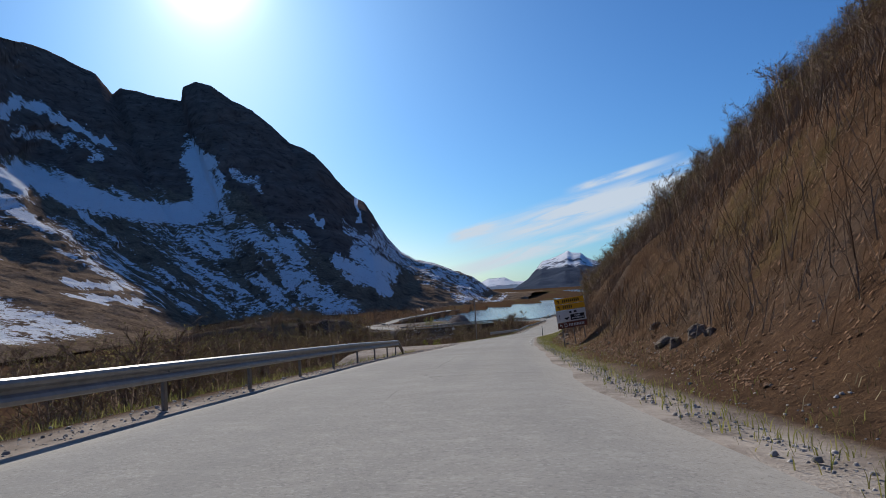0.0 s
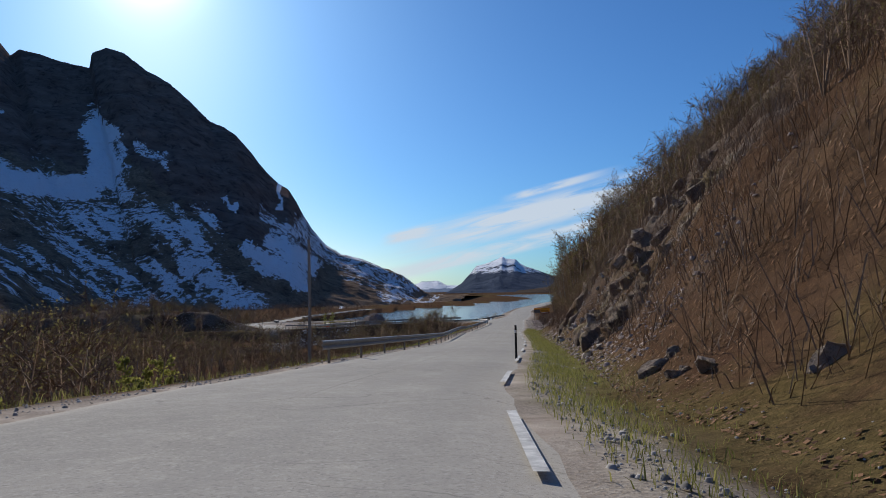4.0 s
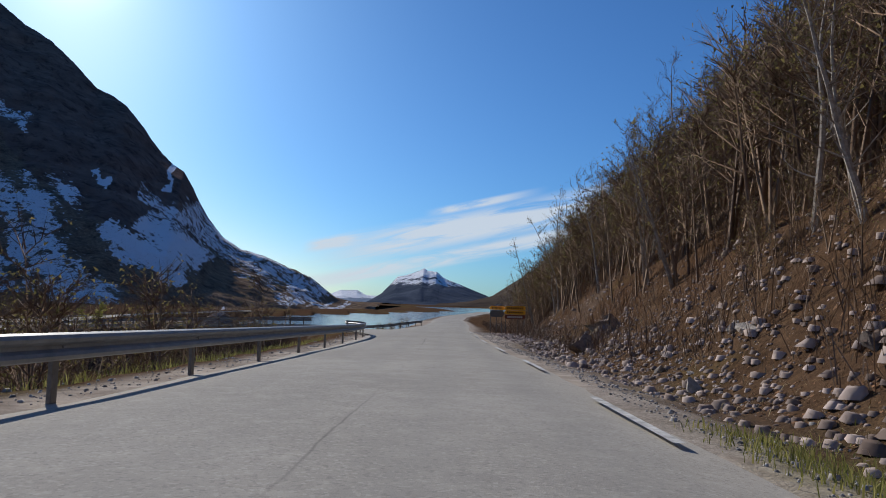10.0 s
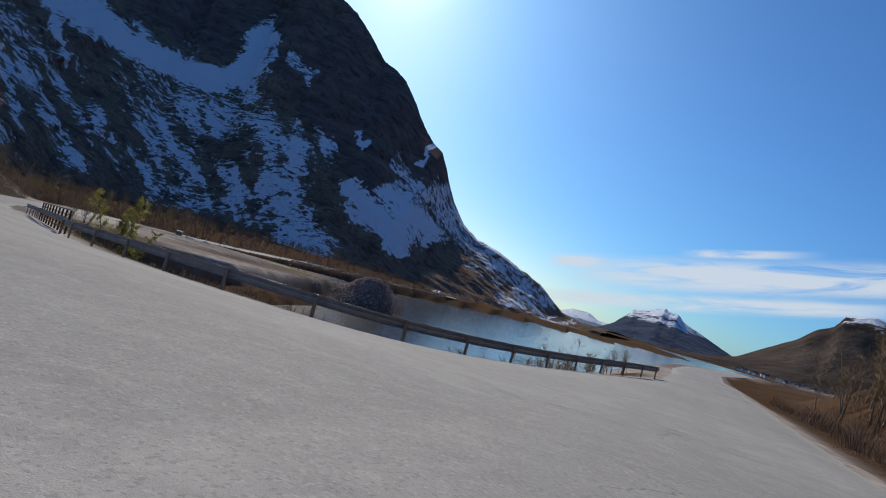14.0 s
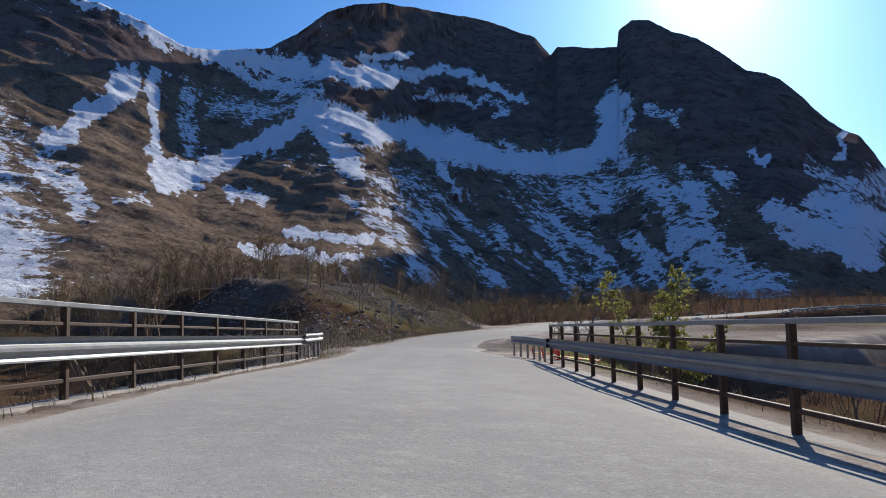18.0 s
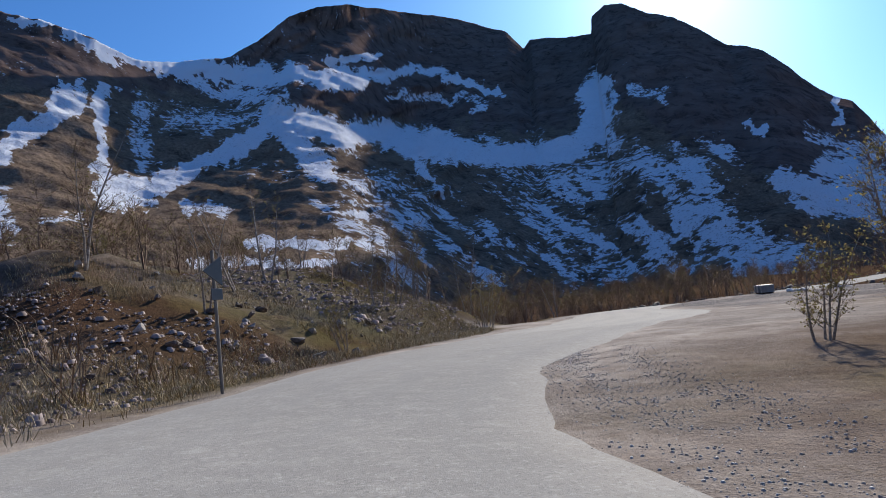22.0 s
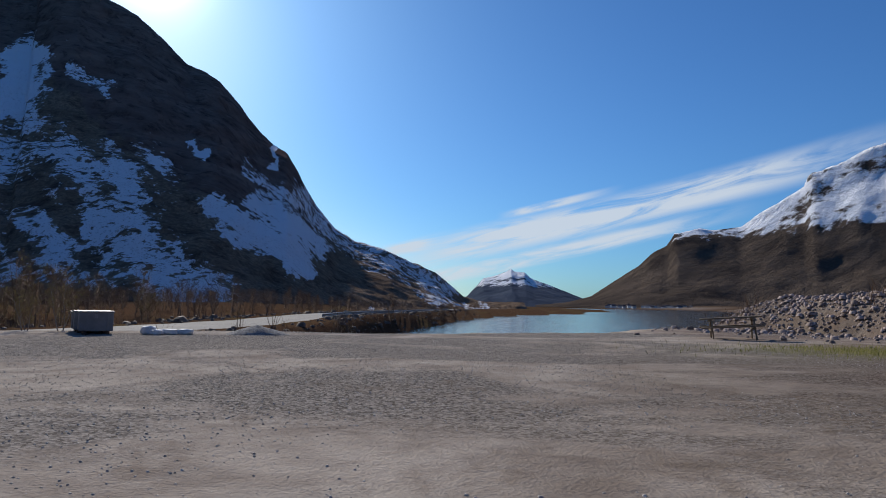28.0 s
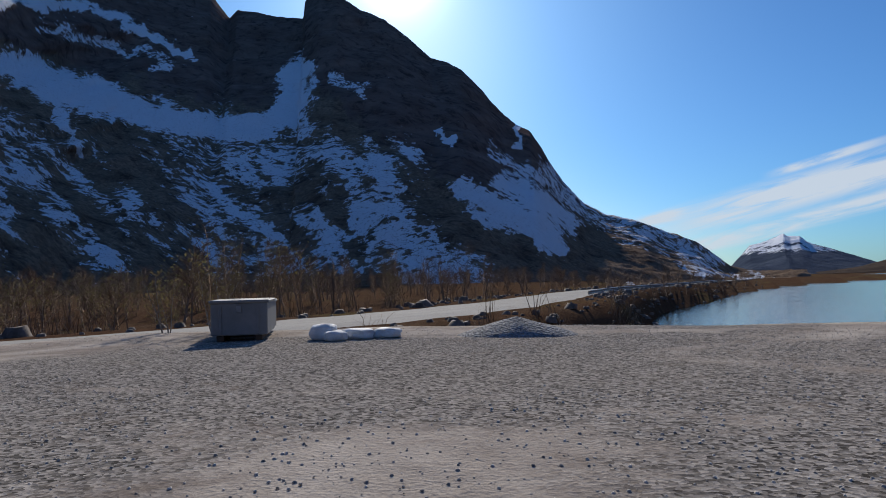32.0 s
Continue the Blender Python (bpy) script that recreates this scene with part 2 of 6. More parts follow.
def ground_mat():
    m = Mat("soil_and_heath", 1.0, 0, 0.0)
    big, mid, fin = m.noise(0.11, 6), m.noise(0.9, 7, 0.68), m.noise(7, 6, 0.7)
    soil = m.mix(m.ramp(mid, 0.3, 0.7), (0.046, 0.029, 0.019), (0.136, 0.085, 0.053))
    soil = m.mix(m.ramp(big, 0.42, 0.62, 0, 0.75), soil, (0.098, 0.054, 0.033))
    moss = m.mix(m.ramp(fin, 0.3, 0.7), (0.085, 0.070, 0.026), (0.19, 0.150, 0.055))
    soil = m.mix(m.ramp(m.noise(0.16, 7, 0.66), 0.56, 0.68, 0, 0.55), soil, moss)
    soil = m.mix(m.ramp(fin, 0.54, 0.68, 0, 0.6), soil, (0.195, 0.115, 0.062))
    soil = m.mix(m.ramp(m.noise(26, 4, 0.7), 0.60, 0.68, 0, 0.6), soil, (0.27, 0.175, 0.10))
    soil = m.mix(m.ramp(fin, 0.42, 0.25, 0, 0.7), soil, (0.028, 0.020, 0.015))
    rockc = m.mix(m.ramp(m.noise(2.2, 7, 0.7), 0.35, 0.7), (0.085, 0.066, 0.053), (0.27, 0.215, 0.175))
    soil = m.mix(m.attr("rock"), soil, rockc)
    gst = m.cells(34, "Color")
    gsep = m.t.nodes.new("ShaderNodeSeparateColor")
    m.link(gst, gsep.inputs[0])
    stones = m.mix(gsep.outputs[0], (0.06, 0.054, 0.048), (0.46, 0.41, 0.36))
    dust = m.mix(m.ramp(m.noise(0.7, 8, 0.7, distort=0.5), 0.36, 0.62), (0.30, 0.248, 0.205), (0.55, 0.475, 0.40))
    patch = m.ramp(m.noise(0.17, 8, 0.62, stretch=(0.8, 1.25, 1), distort=0.9), 0.455, 0.535)
    patch = m.math("MINIMUM", m.math("ADD", m.math("MULTIPLY", patch, m.ramp(m.attr("stony"), 0, 1, 0.35, 1.0)), m.ramp(m.attr("stony"), 0.5, 1.0, 0, 0.12)), 1.0)
    grav = m.mix(patch, dust, stones)
    grav = m.mix(m.ramp(m.noise(1.1, 8, 0.72, distort=0.6), 0.56, 0.68, 0, 0.6), grav, (0.21, 0.165, 0.13))
    earth = m.mix(m.ramp(m.noise(5.0, 7, 0.7), 0.35, 0.65), (0.12, 0.078, 0.058), (0.25, 0.175, 0.135))
    grav = m.mix(m.math("MULTIPLY", m.attr("earth"), m.ramp(m.noise(0.5, 8, 0.7, distort=0.6), 0.36, 0.56, 0.25, 0.9)), grav, earth)
    soil = m.mix(m.attr("gravel"), soil, grav)
    grass = m.mix(m.ramp(fin, 0.3, 0.7), (0.12, 0.125, 0.036), (0.26, 0.235, 0.09))
    gm = m.math("MULTIPLY", m.attr("grass"), m.ramp(mid, 0.32, 0.55))
    soil = m.mix(gm, soil, grass)
    m.colour(soil)
    m.bump(m.cells(34), 0.008, 0.6).bump(m.noise(13, 6, 0.75), 0.016, 0.7).bump(m.noise(2.0, 8, 0.7), 0.14, 0.8)
    rough_ground = m.ramp(m.attr("gravel"), 0.0, 0.9, 0.8, 0.2)
    m.link(rough_ground, m.b.inputs["Normal"].links[0].from_node.inputs["Strength"])
    return m.m


def mountain_mat():
    m = Mat("mountain", 1.0, 0, 0.0)
    rock = m.mix(m.ramp(m.noise(0.03, 9, 0.68, stretch=(1, 1, 2.2)), 0.3, 0.7), (0.125, 0.082, 0.066), (0.26, 0.185, 0.152))
    heath = m.mix(m.ramp(m.noise(0.045, 9, 0.7), 0.3, 0.7), (0.20, 0.138, 0.094), (0.38, 0.275, 0.19))
    heath = m.mix(m.ramp(m.noise(0.6, 5, 0.7), 0.42, 0.6, 0.0, 0.45), heath, (0.05, 0.038, 0.03))
    c = m.mix(m.attr("cliff"), heath, rock)
    # shade of crevices, painted into the mountain's colour as dark stretched noise
    crag = m.noise(0.10, 9, 0.74, stretch=(1, 1, 0.45), distort=0.5)
    c = m.mix(m.ramp(crag, 0.50, 0.36, 0, 0.75), c, (0.045, 0.031, 0.027))
    c = m.mix(m.ramp(m.noise(0.09, 8, 0.7, stretch=(0.6, 0.6, 3.0)), 0.58, 0.68, 0, 0.5), c, (0.29, 0.215, 0.18))
    big, fin = m.noise(0.05, 7, 0.66, stretch=(1, 1, 0.9)), m.noise(0.26, 8, 0.72, stretch=(1, 1, 0.8))
    mixn = m.math("ADD", m.math("MULTIPLY", big, 0.38), m.math("MULTIPLY", fin, 0.62))
    mixn = m.ramp(mixn, 0.2, 0.8, -0.02, 1.02)
    th = m.ramp(m.attr("snow"), 0.0, 1.0, 0.86, 0.20)
    snow = m.ramp(m.math("SUBTRACT", mixn, th), -0.012, 0.018)
    c = m.mix(snow, c, (0.84, 0.86, 0.90))
    # scrub that stands out of the snow
    twig = m.ramp(m.noise(1.1, 4, 0.7, stretch=(1, 1, 0.25)), 0.57, 0.66, 0, 0.65)
    c = m.mix(m.math("MULTIPLY", twig, m.math("SUBTRACT", 1.0, m.attr("cliff"))), c, (0.085, 0.062, 0.048))
    m.colour(c)
    m.bump(m.noise(0.06, 10, 0.7), 5.0, 0.7).bump(m.noise(0.5, 8, 0.7), 0.8, 0.7)
    return m.m


def far_mat(name, lo, hi, snow_at, snow_soft, seed_scale, haze=0.0):
    m = Mat(name, 1.0, 0, 0.0)
    c = m.mix(m.ramp(m.noise(seed_scale, 9, 0.66), 0.3, 0.7), lo, hi)
    z = m.t.nodes.new("ShaderNodeSeparateXYZ")
    m.link(m.co, z.inputs[0])
    h = m.math("ADD", z.outputs[2], m.math("MULTIPLY", m.math("SUBTRACT", m.noise(seed_scale * 2.4, 9, 0.7, stretch=(1, 1, 0.6)), 0.5), snow_soft))
    c = m.mix(m.math("MULTIPLY", m.ramp(h, snow_at, snow_at + snow_soft * 0.08), m.ramp(m.noise(seed_scale * 1.2, 8, 0.7), 0.40, 0.47)), c, (0.86, 0.88, 0.93))
    m.colour(c)
    m.bump(m.noise(seed_scale * 2, 9, 0.7), 1.0 / seed_scale * 0.25, 0.8)
    return m.m


def water_mat():
    m = Mat("lake_water", 0.11, 0, 0.32)
    m.colour((0.012, 0.018, 0.022))
    m.bump(m.noise(0.9, 4, 0.6, stretch=(1, 2.2, 1)), 0.04, 0.6)
    return m.m


def simple(name, a, b, scale, rough=0.7, metal=0.0, bump=0.0, spec=0.3, per=0.0, stretch=None, local=True):
    m = Mat(name, rough, metal, spec)
    if local:
        m.local()
    n = m.noise(scale, 7, 0.68, stretch=stretch)
    c = m.mix(m.ramp(n, 0.3, 0.7), a, b)
    if per:
        r = m.rand()
        hsv = m.t.nodes.new("ShaderNodeHueSaturation")
        m.link(m.ramp(r, 0, 1, 1 - per, 1 + per), hsv.inputs["Value"])
        m.link(c, hsv.inputs["Color"])
        c = hsv.outputs[0]
    m.colour(c)
    if rough > 0.25:
        m.rough(m.ramp(n, 0.25, 0.75, rough - 0.12, min(1.0, rough + 0.1)))
    if bump:
        m.bump(m.noise(scale * 2.5, 6, 0.7, stretch=stretch), bump, 0.8)
    return m.m


def stuff_mat(name, a, b, rough=0.85, through_=0.0):
    m = Mat(name, rough, 0, 0.15)
    c = m.mix(m.island(), a, b)
    m.colour(c)
    if through_:
        leaf, both = m.t.nodes.new("ShaderNodeBsdfTranslucent"), m.t.nodes.new("ShaderNodeMixShader")
        m.link(c, leaf.inputs["Color"])
        both.inputs[0].default_value = through_
        m.link(m.b.outputs[0], both.inputs[1])
        m.link(leaf.outputs[0], both.inputs[2])
        m.link(both.outputs[0], m.t.nodes["Material Output"].inputs[0])
    return m.m


ASPHALT, GROUND, MOUNTAIN, WATER = asphalt_mat(), ground_mat(), mountain_mat(), water_mat()
# FARM and FARM2: the blue of distant air haze is painted into the rock colours
FARM = far_mat("far_peak_hazed", (0.040, 0.052, 0.078), (0.110, 0.130, 0.17), 78, 120, 0.007)
FARM2 = far_mat("farthest_peaks_hazed", (0.16, 0.21, 0.29), (0.30, 0.36, 0.45), 5, 70, 0.004)
PEBBLE_LOT = stuff_mat("lot_gravel", (0.20, 0.182, 0.162), (0.62, 0.56, 0.50))
PEBBLE_BROWN = stuff_mat("brown_rubble", (0.13, 0.093, 0.076), (0.50, 0.405, 0.36))
RIGHTM = far_mat("valley_side", (0.050, 0.040, 0.035), (0.140, 0.108, 0.085), 215, 170, 0.007)
STEEL = simple("galvanised_steel", (0.17, 0.175, 0.18), (0.31, 0.315, 0.32), 3.0, 0.55, 0.3, 0.002, 0.4)
POSTM = simple("weathered_steel_post", (0.13, 0.125, 0.12), (0.24, 0.225, 0.21), 9.0, 0.6, 0.6, 0.002)
RUST = simple("rusty_rail_post", (0.05, 0.035, 0.028), (0.12, 0.075, 0.05), 7.0, 0.75, 0.3, 0.003)
WOODPOST = simple("grey_timber_post", (0.20, 0.18, 0.155), (0.36, 0.33, 0.29), 4.0, 0.85, 0, 0.004, 0.2, stretch=(6, 6, 0.6))
TABLEW = simple("weathered_table_wood", (0.12, 0.09, 0.06), (0.26, 0.20, 0.14), 4.0, 0.85, 0, 0.004, 0.2, 0.12, stretch=(1, 9, 9))
STONE = simple("grey_stone", (0.22, 0.188, 0.158), (0.50, 0.445, 0.39), 2.6, 0.88, 0, 0.03, 0.25, 0.28)
DARKROCK = simple("dark_rock", (0.070, 0.053, 0.043), (0.25, 0.20, 0.165), 1.6, 0.88, 0, 0.05, 0.25, 0.25)
def rock_mat(name, local):
    m = Mat(name, 0.9, 0, 0.2)
    if local:
        m.local()
    lo, hi, pale = ((0.11, 0.080, 0.062), (0.36, 0.275, 0.22), (0.44, 0.37, 0.325)) if local else ((0.06, 0.044, 0.035), (0.21, 0.152, 0.118), (0.36, 0.30, 0.265))
    rk = m.mix(m.ramp(m.noise(1.7, 8, 0.7), 0.32, 0.68), lo, hi)
    rk = m.mix(m.ramp(m.rand(), 0.5, 1.0, 0, 0.3) if local else m.ramp(m.noise(0.7, 6, 0.66), 0.57, 0.66, 0, 0.7), rk, pale)
    rk = m.mix(m.ramp(m.noise(1.1 if local else 0.6, 8, 0.72), 0.50, 0.62, 0, 0.8), rk, (0.17, 0.125, 0.048))
    rk = m.mix(m.ramp(m.noise(0.5, 8, 0.74, distort=0.4), 0.50, 0.60, 0, 0.0 if local else 0.85), rk, (0.125, 0.068, 0.038))
    rk = m.mix(m.ramp(m.noise(3.5, 7, 0.75), 0.46, 0.34, 0, 0.8), rk, (0.025, 0.019, 0.016))
    m.colour(rk).bump(m.noise(5, 8, 0.75), 0.10, 0.9)
    return m.m


CLIFFROCK, CLIFFROCK_WORLD = rock_mat("fractured_rock", True), rock_mat("rock_face", False)
BIRCH = simple("birch_bark", (0.13, 0.10, 0.085), (0.42, 0.39, 0.35), 3.2, 0.85, 0, 0.006, 0.2, 0.2, stretch=(1, 1, 2.5))
TWIG = stuff_mat("bare_twigs", (0.11, 0.071, 0.049), (0.29, 0.20, 0.135))
BUD = stuff_mat("opening_buds", (0.13, 0.115, 0.045), (0.27, 0.225, 0.095), through_=0.45)
LEAF = stuff_mat("fresh_leaves", (0.17, 0.18, 0.045), (0.36, 0.34, 0.10), through_=0.5)
DRYGRASS = stuff_mat("dry_grass", (0.22, 0.165, 0.085), (0.50, 0.40, 0.24))
GRASS = stuff_mat("verge_grass", (0.13, 0.145, 0.035), (0.36, 0.33, 0.12), through_=0.4)
PEBBLE = stuff_mat("loose_gravel", (0.16, 0.148, 0.135), (0.52, 0.485, 0.45))
YELLOW = simple("yellow_sign_face", (0.72, 0.33, 0.015), (0.80, 0.40, 0.02), 2.0, 0.5, 0, 0, 0.4)
WHITE = simple("white_sign_face", (0.62, 0.62, 0.60), (0.74, 0.74, 0.72), 2.0, 0.5, 0, 0, 0.4)
BROWN = simple("brown_sign_face", (0.13, 0.035, 0.022), (0.17, 0.05, 0.03), 2.0, 0.5, 0, 0, 0.4)
BLACK = simple("black_paint", (0.010, 0.010, 0.010), (0.025, 0.025, 0.025), 2.0, 0.6, 0, 0, 0.3)
SIGNBACK = simple("grey_sign_back", (0.08, 0.09, 0.095), (0.13, 0.14, 0.145), 2.0, 0.5, 0.3, 0, 0.4)
LINE = simple("worn_white_line", (0.28, 0.275, 0.265), (0.74, 0.73, 0.70), 5.0, 0.7, 0, 0.002, 0.3, local=False)
REDP = simple("red_paint", (0.55, 0.045, 0.02), (0.70, 0.08, 0.03), 3.0, 0.5, 0, 0, 0.4)
YELP = simple("yellow_paint", (0.75, 0.62, 0.02), (0.85, 0.72, 0.05), 3.0, 0.5, 0, 0, 0.4)
BOXM = simple("grey_painted_crate", (0.16, 0.163, 0.168), (0.26, 0.263, 0.268), 1.5, 0.6, 0.1, 0.003, 0.35)
BAGM = simple("white_woven_bag", (0.62, 0.62, 0.62), (0.80, 0.80, 0.80), 6.0, 0.8, 0, 0.02)
HOUSEW = simple("white_house_wall", (0.70, 0.70, 0.68), (0.80, 0.80, 0.78), 0.5, 0.8)
ROOFM = simple("dark_house_roof", (0.07, 0.06, 0.06), (0.13, 0.11, 0.11), 0.5, 0.8)
GLASSD = simple("dark_window_pane", (0.02, 0.025, 0.03), (0.03, 0.035, 0.04), 0.5, 0.12, 0, 0, 0.5)


# ---- mesh helpers ----
def thing(name, label, category, group="", at=None):
    ob = new(name)
    ob.empty_display_size = 0.2
    if at is not None:
        ob.matrix_world = at
    return tagged(ob, label, category, group)


def part(name, bm, material, parent=None, label="", m=None, smooth=False):
    """Links a bmesh as one mesh object under a thing or a part."""
    me = bpy.data.meshes.new(name)
    bm.to_mesh(me)
    bm.free()
    me.materials.append(material)
    if smooth:
        for p in me.polygons:
            p.use_smooth = True
    ob = new(name, me)
    if parent is not None:
        ob.parent = parent
    if m is not None:
        ob.matrix_basis = m
    return tagged(ob, label)


def mesh_np(name, verts, faces, material, attrs=None, smooth=False):
    """A mesh object from numpy arrays: faces of one size, float attributes on the points."""
    me = bpy.data.meshes.new(name)
    verts, faces = np.asarray(verts, np.float32), np.asarray(faces, np.int32)
    n, k = faces.shape
    me.vertices.add(len(verts))
    me.vertices.foreach_set("co", verts.ravel())
    me.loops.add(n * k)
    me.loops.foreach_set("vertex_index", faces.ravel())
    me.polygons.add(n)
    me.polygons.foreach_set("loop_start", np.arange(0, n * k, k, dtype=np.int32))
    me.polygons.foreach_set("loop_total", np.full(n, k, np.int32))
    if smooth:
        me.polygons.foreach_set("use_smooth", np.ones(n, bool))
    me.update(calc_edges=True)
    for key, val in (attrs or {}).items():
        me.attributes.new(key, "FLOAT", "POINT").data.foreach_set("value", np.asarray(val, np.float32).ravel())
    me.materials.append(material)
    return new(name, me)


def grid_faces(nu, nv):
    i = np.arange((nu - 1) * nv).reshape(nu - 1, nv)[:, :-1].ravel()
    return np.stack([i, i + nv, i + nv + 1, i + 1], 1)


def box(sx, sy, sz, c=(0, 0, 0), bevel=0.0):
    bm = bmesh.new()
    bmesh.ops.create_cube(bm, size=1, matrix=Matrix.Translation(c) @ Matrix.Diagonal((sx, sy, sz, 1)))
    if bevel:
        bmesh.ops.bevel(bm, geom=bm.edges[:], offset=bevel, segments=1, affect="EDGES")
    return bm


def tube(points, radii, sides=6, bm=None):
    bm = bm or bmesh.new()
    rings = []
    for i, (p, r) in enumerate(zip(points, radii)):
        p = Vector(p)
        d = (Vector(points[min(i + 1, len(points) - 1)]) - Vector(points[max(i - 1, 0)])).normalized()
        a = d.orthogonal().normalized()
        b = d.cross(a)
        rings.append([bm.verts.new(p + r * (math.cos(6.2832 * k / sides) * a + math.sin(6.2832 * k / sides) * b)) for k in range(sides)])
    for r0, r1 in zip(rings, rings[1:]):
        for k in range(sides):
            bm.faces.new((r0[k], r0[(k + 1) % sides], r1[(k + 1) % sides], r1[k]))
    bm.faces.new(rings[0][::-1])
    bm.faces.new(rings[-1])
    return bm


def vnoise(x, y, scale, octaves=4, seed=0):
    """Value noise on numpy arrays, about -1 to 1."""
    out, amp, tot = np.zeros(np.shape(x)), 1.0, 0.0
    for o in range(octaves):
        fx, fy = np.asarray(x) * scale * 2**o + seed * 17.3, np.asarray(y) * scale * 2**o - seed * 9.1
        ix, iy = np.floor(fx), np.floor(fy)
        tx, ty = fx - ix, fy - iy
        tx, ty = tx * tx * (3 - 2 * tx), ty * ty * (3 - 2 * ty)

        def h(a, b):
            s = np.sin(a * 127.1 + b * 311.7 + (o + seed) * 74.7) * 43758.5453
            return (s - np.floor(s)) * 2 - 1

        v = (h(ix, iy) * (1 - tx) + h(ix + 1, iy) * tx) * (1 - ty) + (h(ix, iy + 1) * (1 - tx) + h(ix + 1, iy + 1) * tx) * ty
        out, tot, amp = out + amp * v, tot + amp, amp * 0.5
    return out / tot


def sstep(x, a, b):
    t = np.clip((np.asarray(x, float) - a) / (b - a), 0, 1)
    return t * t * (3 - 2 * t)


# ---- plan ----
ZY = [-60, 0, 25.5, 48, 80.6, 113.8, 143, 172.9, 193.9, 204, 215, 230.5, 247, 263, 280, 5000]
ZZ = [3.9, 0, -1.57, -3.09, -5.1, -6.94, -7.98, -8.78, -9.14, -9.5, -10.44, -11.6, -12.45, -12.55, -12.95, -12.95]
MAIN_Y = [-300, -60, 0, 10, 19, 30, 50, 73, 95, 108, 137, 142, 159, 180, 197, 210, 225, 240, 260, 287, 335, 420, 560, 900, 1400]
MAIN_X = [-8, -2.2, -1.3, -1.3, -0.9, -0.2, 1.3, 3.6, 7.9, 10.3, 14.9, 16.0, 19.3, 22.9, 26.0, 28.6, 31.8, 35.2, 39.2, 44, 55, 85, 150, 340, 560]
SIDE = [(24.3, 180), (24.3, 190), (22.2, 199.5), (18.0, 205), (11, 210.2), (3.6, 215.2), (-3.5, 222.3), (-11.5, 230.8), (-18, 238.3), (-24.6, 245.4), (-29.6, 252), (-32.8, 259), (-36, 268),
        (-40.5, 278), (-44.5, 287), (-45.5, 296), (-43.5, 304), (-40.5, 314), (-38.8, 326), (-38.2, 342), (-36.7, 362), (-30, 392), (-18, 450), (11, 540), (66, 650)]
LAKE_Z = -15.6


def main_x(y):
    return np.interp(y, MAIN_Y, MAIN_X)


def main_z(y):
    return np.where(np.asarray(y) < 194, np.interp(y, ZY, ZZ), np.interp(y, [194, 215, 250, 330, 450], [-9.14, -9.9, -10.4, -10.8, -10.0]))


def smooth_line(pts, step):
    """A polyline rounded by Catmull-Rom, in even steps."""
    p = [np.array(q, float) for q in pts]
    p = [2 * p[0] - p[1]] + p + [2 * p[-1] - p[-2]]
    fine = []
    for a, b, c, d in zip(p, p[1:], p[2:], p[3:]):
        for t in np.arange(0, 1, 0.05):
            fine.append(0.5 * (2 * b + (c - a) * t + (2 * a - 5 * b + 4 * c - d) * t * t + (3 * b - a - 3 * c + d) * t**3))
    fine.append(p[-2])
    fine = np.array(fine)
    s = np.r_[0, np.cumsum(np.linalg.norm(np.diff(fine[:, :2], axis=0), axis=1))]
    q = np.linspace(0, s[-1], max(2, int(round(s[-1] / step)) + 1))
    return np.stack([np.interp(q, s, fine[:, k]) for k in range(fine.shape[1])], 1)


SIDE_L = smooth_line(SIDE, 1.0)
SIDE_Z = np.interp(SIDE_L[:, 1], ZY, ZZ) + np.interp(SIDE_L[:, 1], [284, 302, 560], [0, -0.35, -0.3])


def side_z(y):
    return np.interp(y, ZY, ZZ) + np.interp(y, [284, 302, 560], [0, -0.35, -0.3])


def side_near(x, y):
    """Distance to the side road's middle, and its height there."""
    shape = np.shape(x)
    x, y = np.ravel(x), np.ravel(y)
    d, z = np.full(x.shape, 1e9), np.zeros(x.shape)
    for (px, py), pz in zip(SIDE_L, SIDE_Z):
        q = (x - px) ** 2 + (y - py) ** 2
        m = q < d
        d[m], z[m] = q[m], pz
    return np.sqrt(d).reshape(shape), z.reshape(shape)


JPOLY = [(20.6, 180), (19.0, 190), (15.5, 200), (8.5, 206.6), (1.2, 211.3), (-1.0, 219.5), (4.5, 218.2), (8.5, 215.9), (12.3, 213.9), (14.5, 213.4), (16.5, 213.3), (18.2, 213.8), (19.7, 214.9), (21.2, 217), (23.2, 220.4), (26.5, 227), (30.6, 235), (34, 238), (31.0, 226), (27.5, 210), (24.5, 194), (22.5, 180)]


def inside(px, py, poly):
    c = np.zeros(np.shape(px), bool)
    for (x0, y0), (x1, y1) in zip(poly, poly[1:] + poly[:1]):
        c ^= ((y0 > py) != (y1 > py)) & (px < (x1 - x0) * (py - y0) / (y1 - y0 + 1e-12) + x0)
    return c


def lot_mask(x, y):
    """1 on the gravel lot between the side road and the lake."""
    north = np.interp(x, [-44, -38, -34, -27.5, -20, -15, -12], [299, 300.5, 301, 301.5, 305, 312, 312])
    south = np.interp(x, [-42, -30, -24, -20, -15, -8], [270, 252.5, 247, 243.5, 248, 262])
    west, east = -46.0, np.interp(y, [243, 262, 300, 312], [-19, -9, -9.5, -10.5])
    return sstep(north - y, -1.2, 0.8) * sstep(y - south, -1.5, 1.0) * sstep(x - west, -1, 1) * sstep(east - x, -1.5, 1.0)


def stream_axes(x, y):
    """Along and across the stream that the bridge crosses: the second is the way along the bridge's cross-line."""
    return (x + 7.5) * -0.68 + (y - 227.5) * 0.73, (x + 7.5) * 0.73 + (y - 227.5) * 0.68


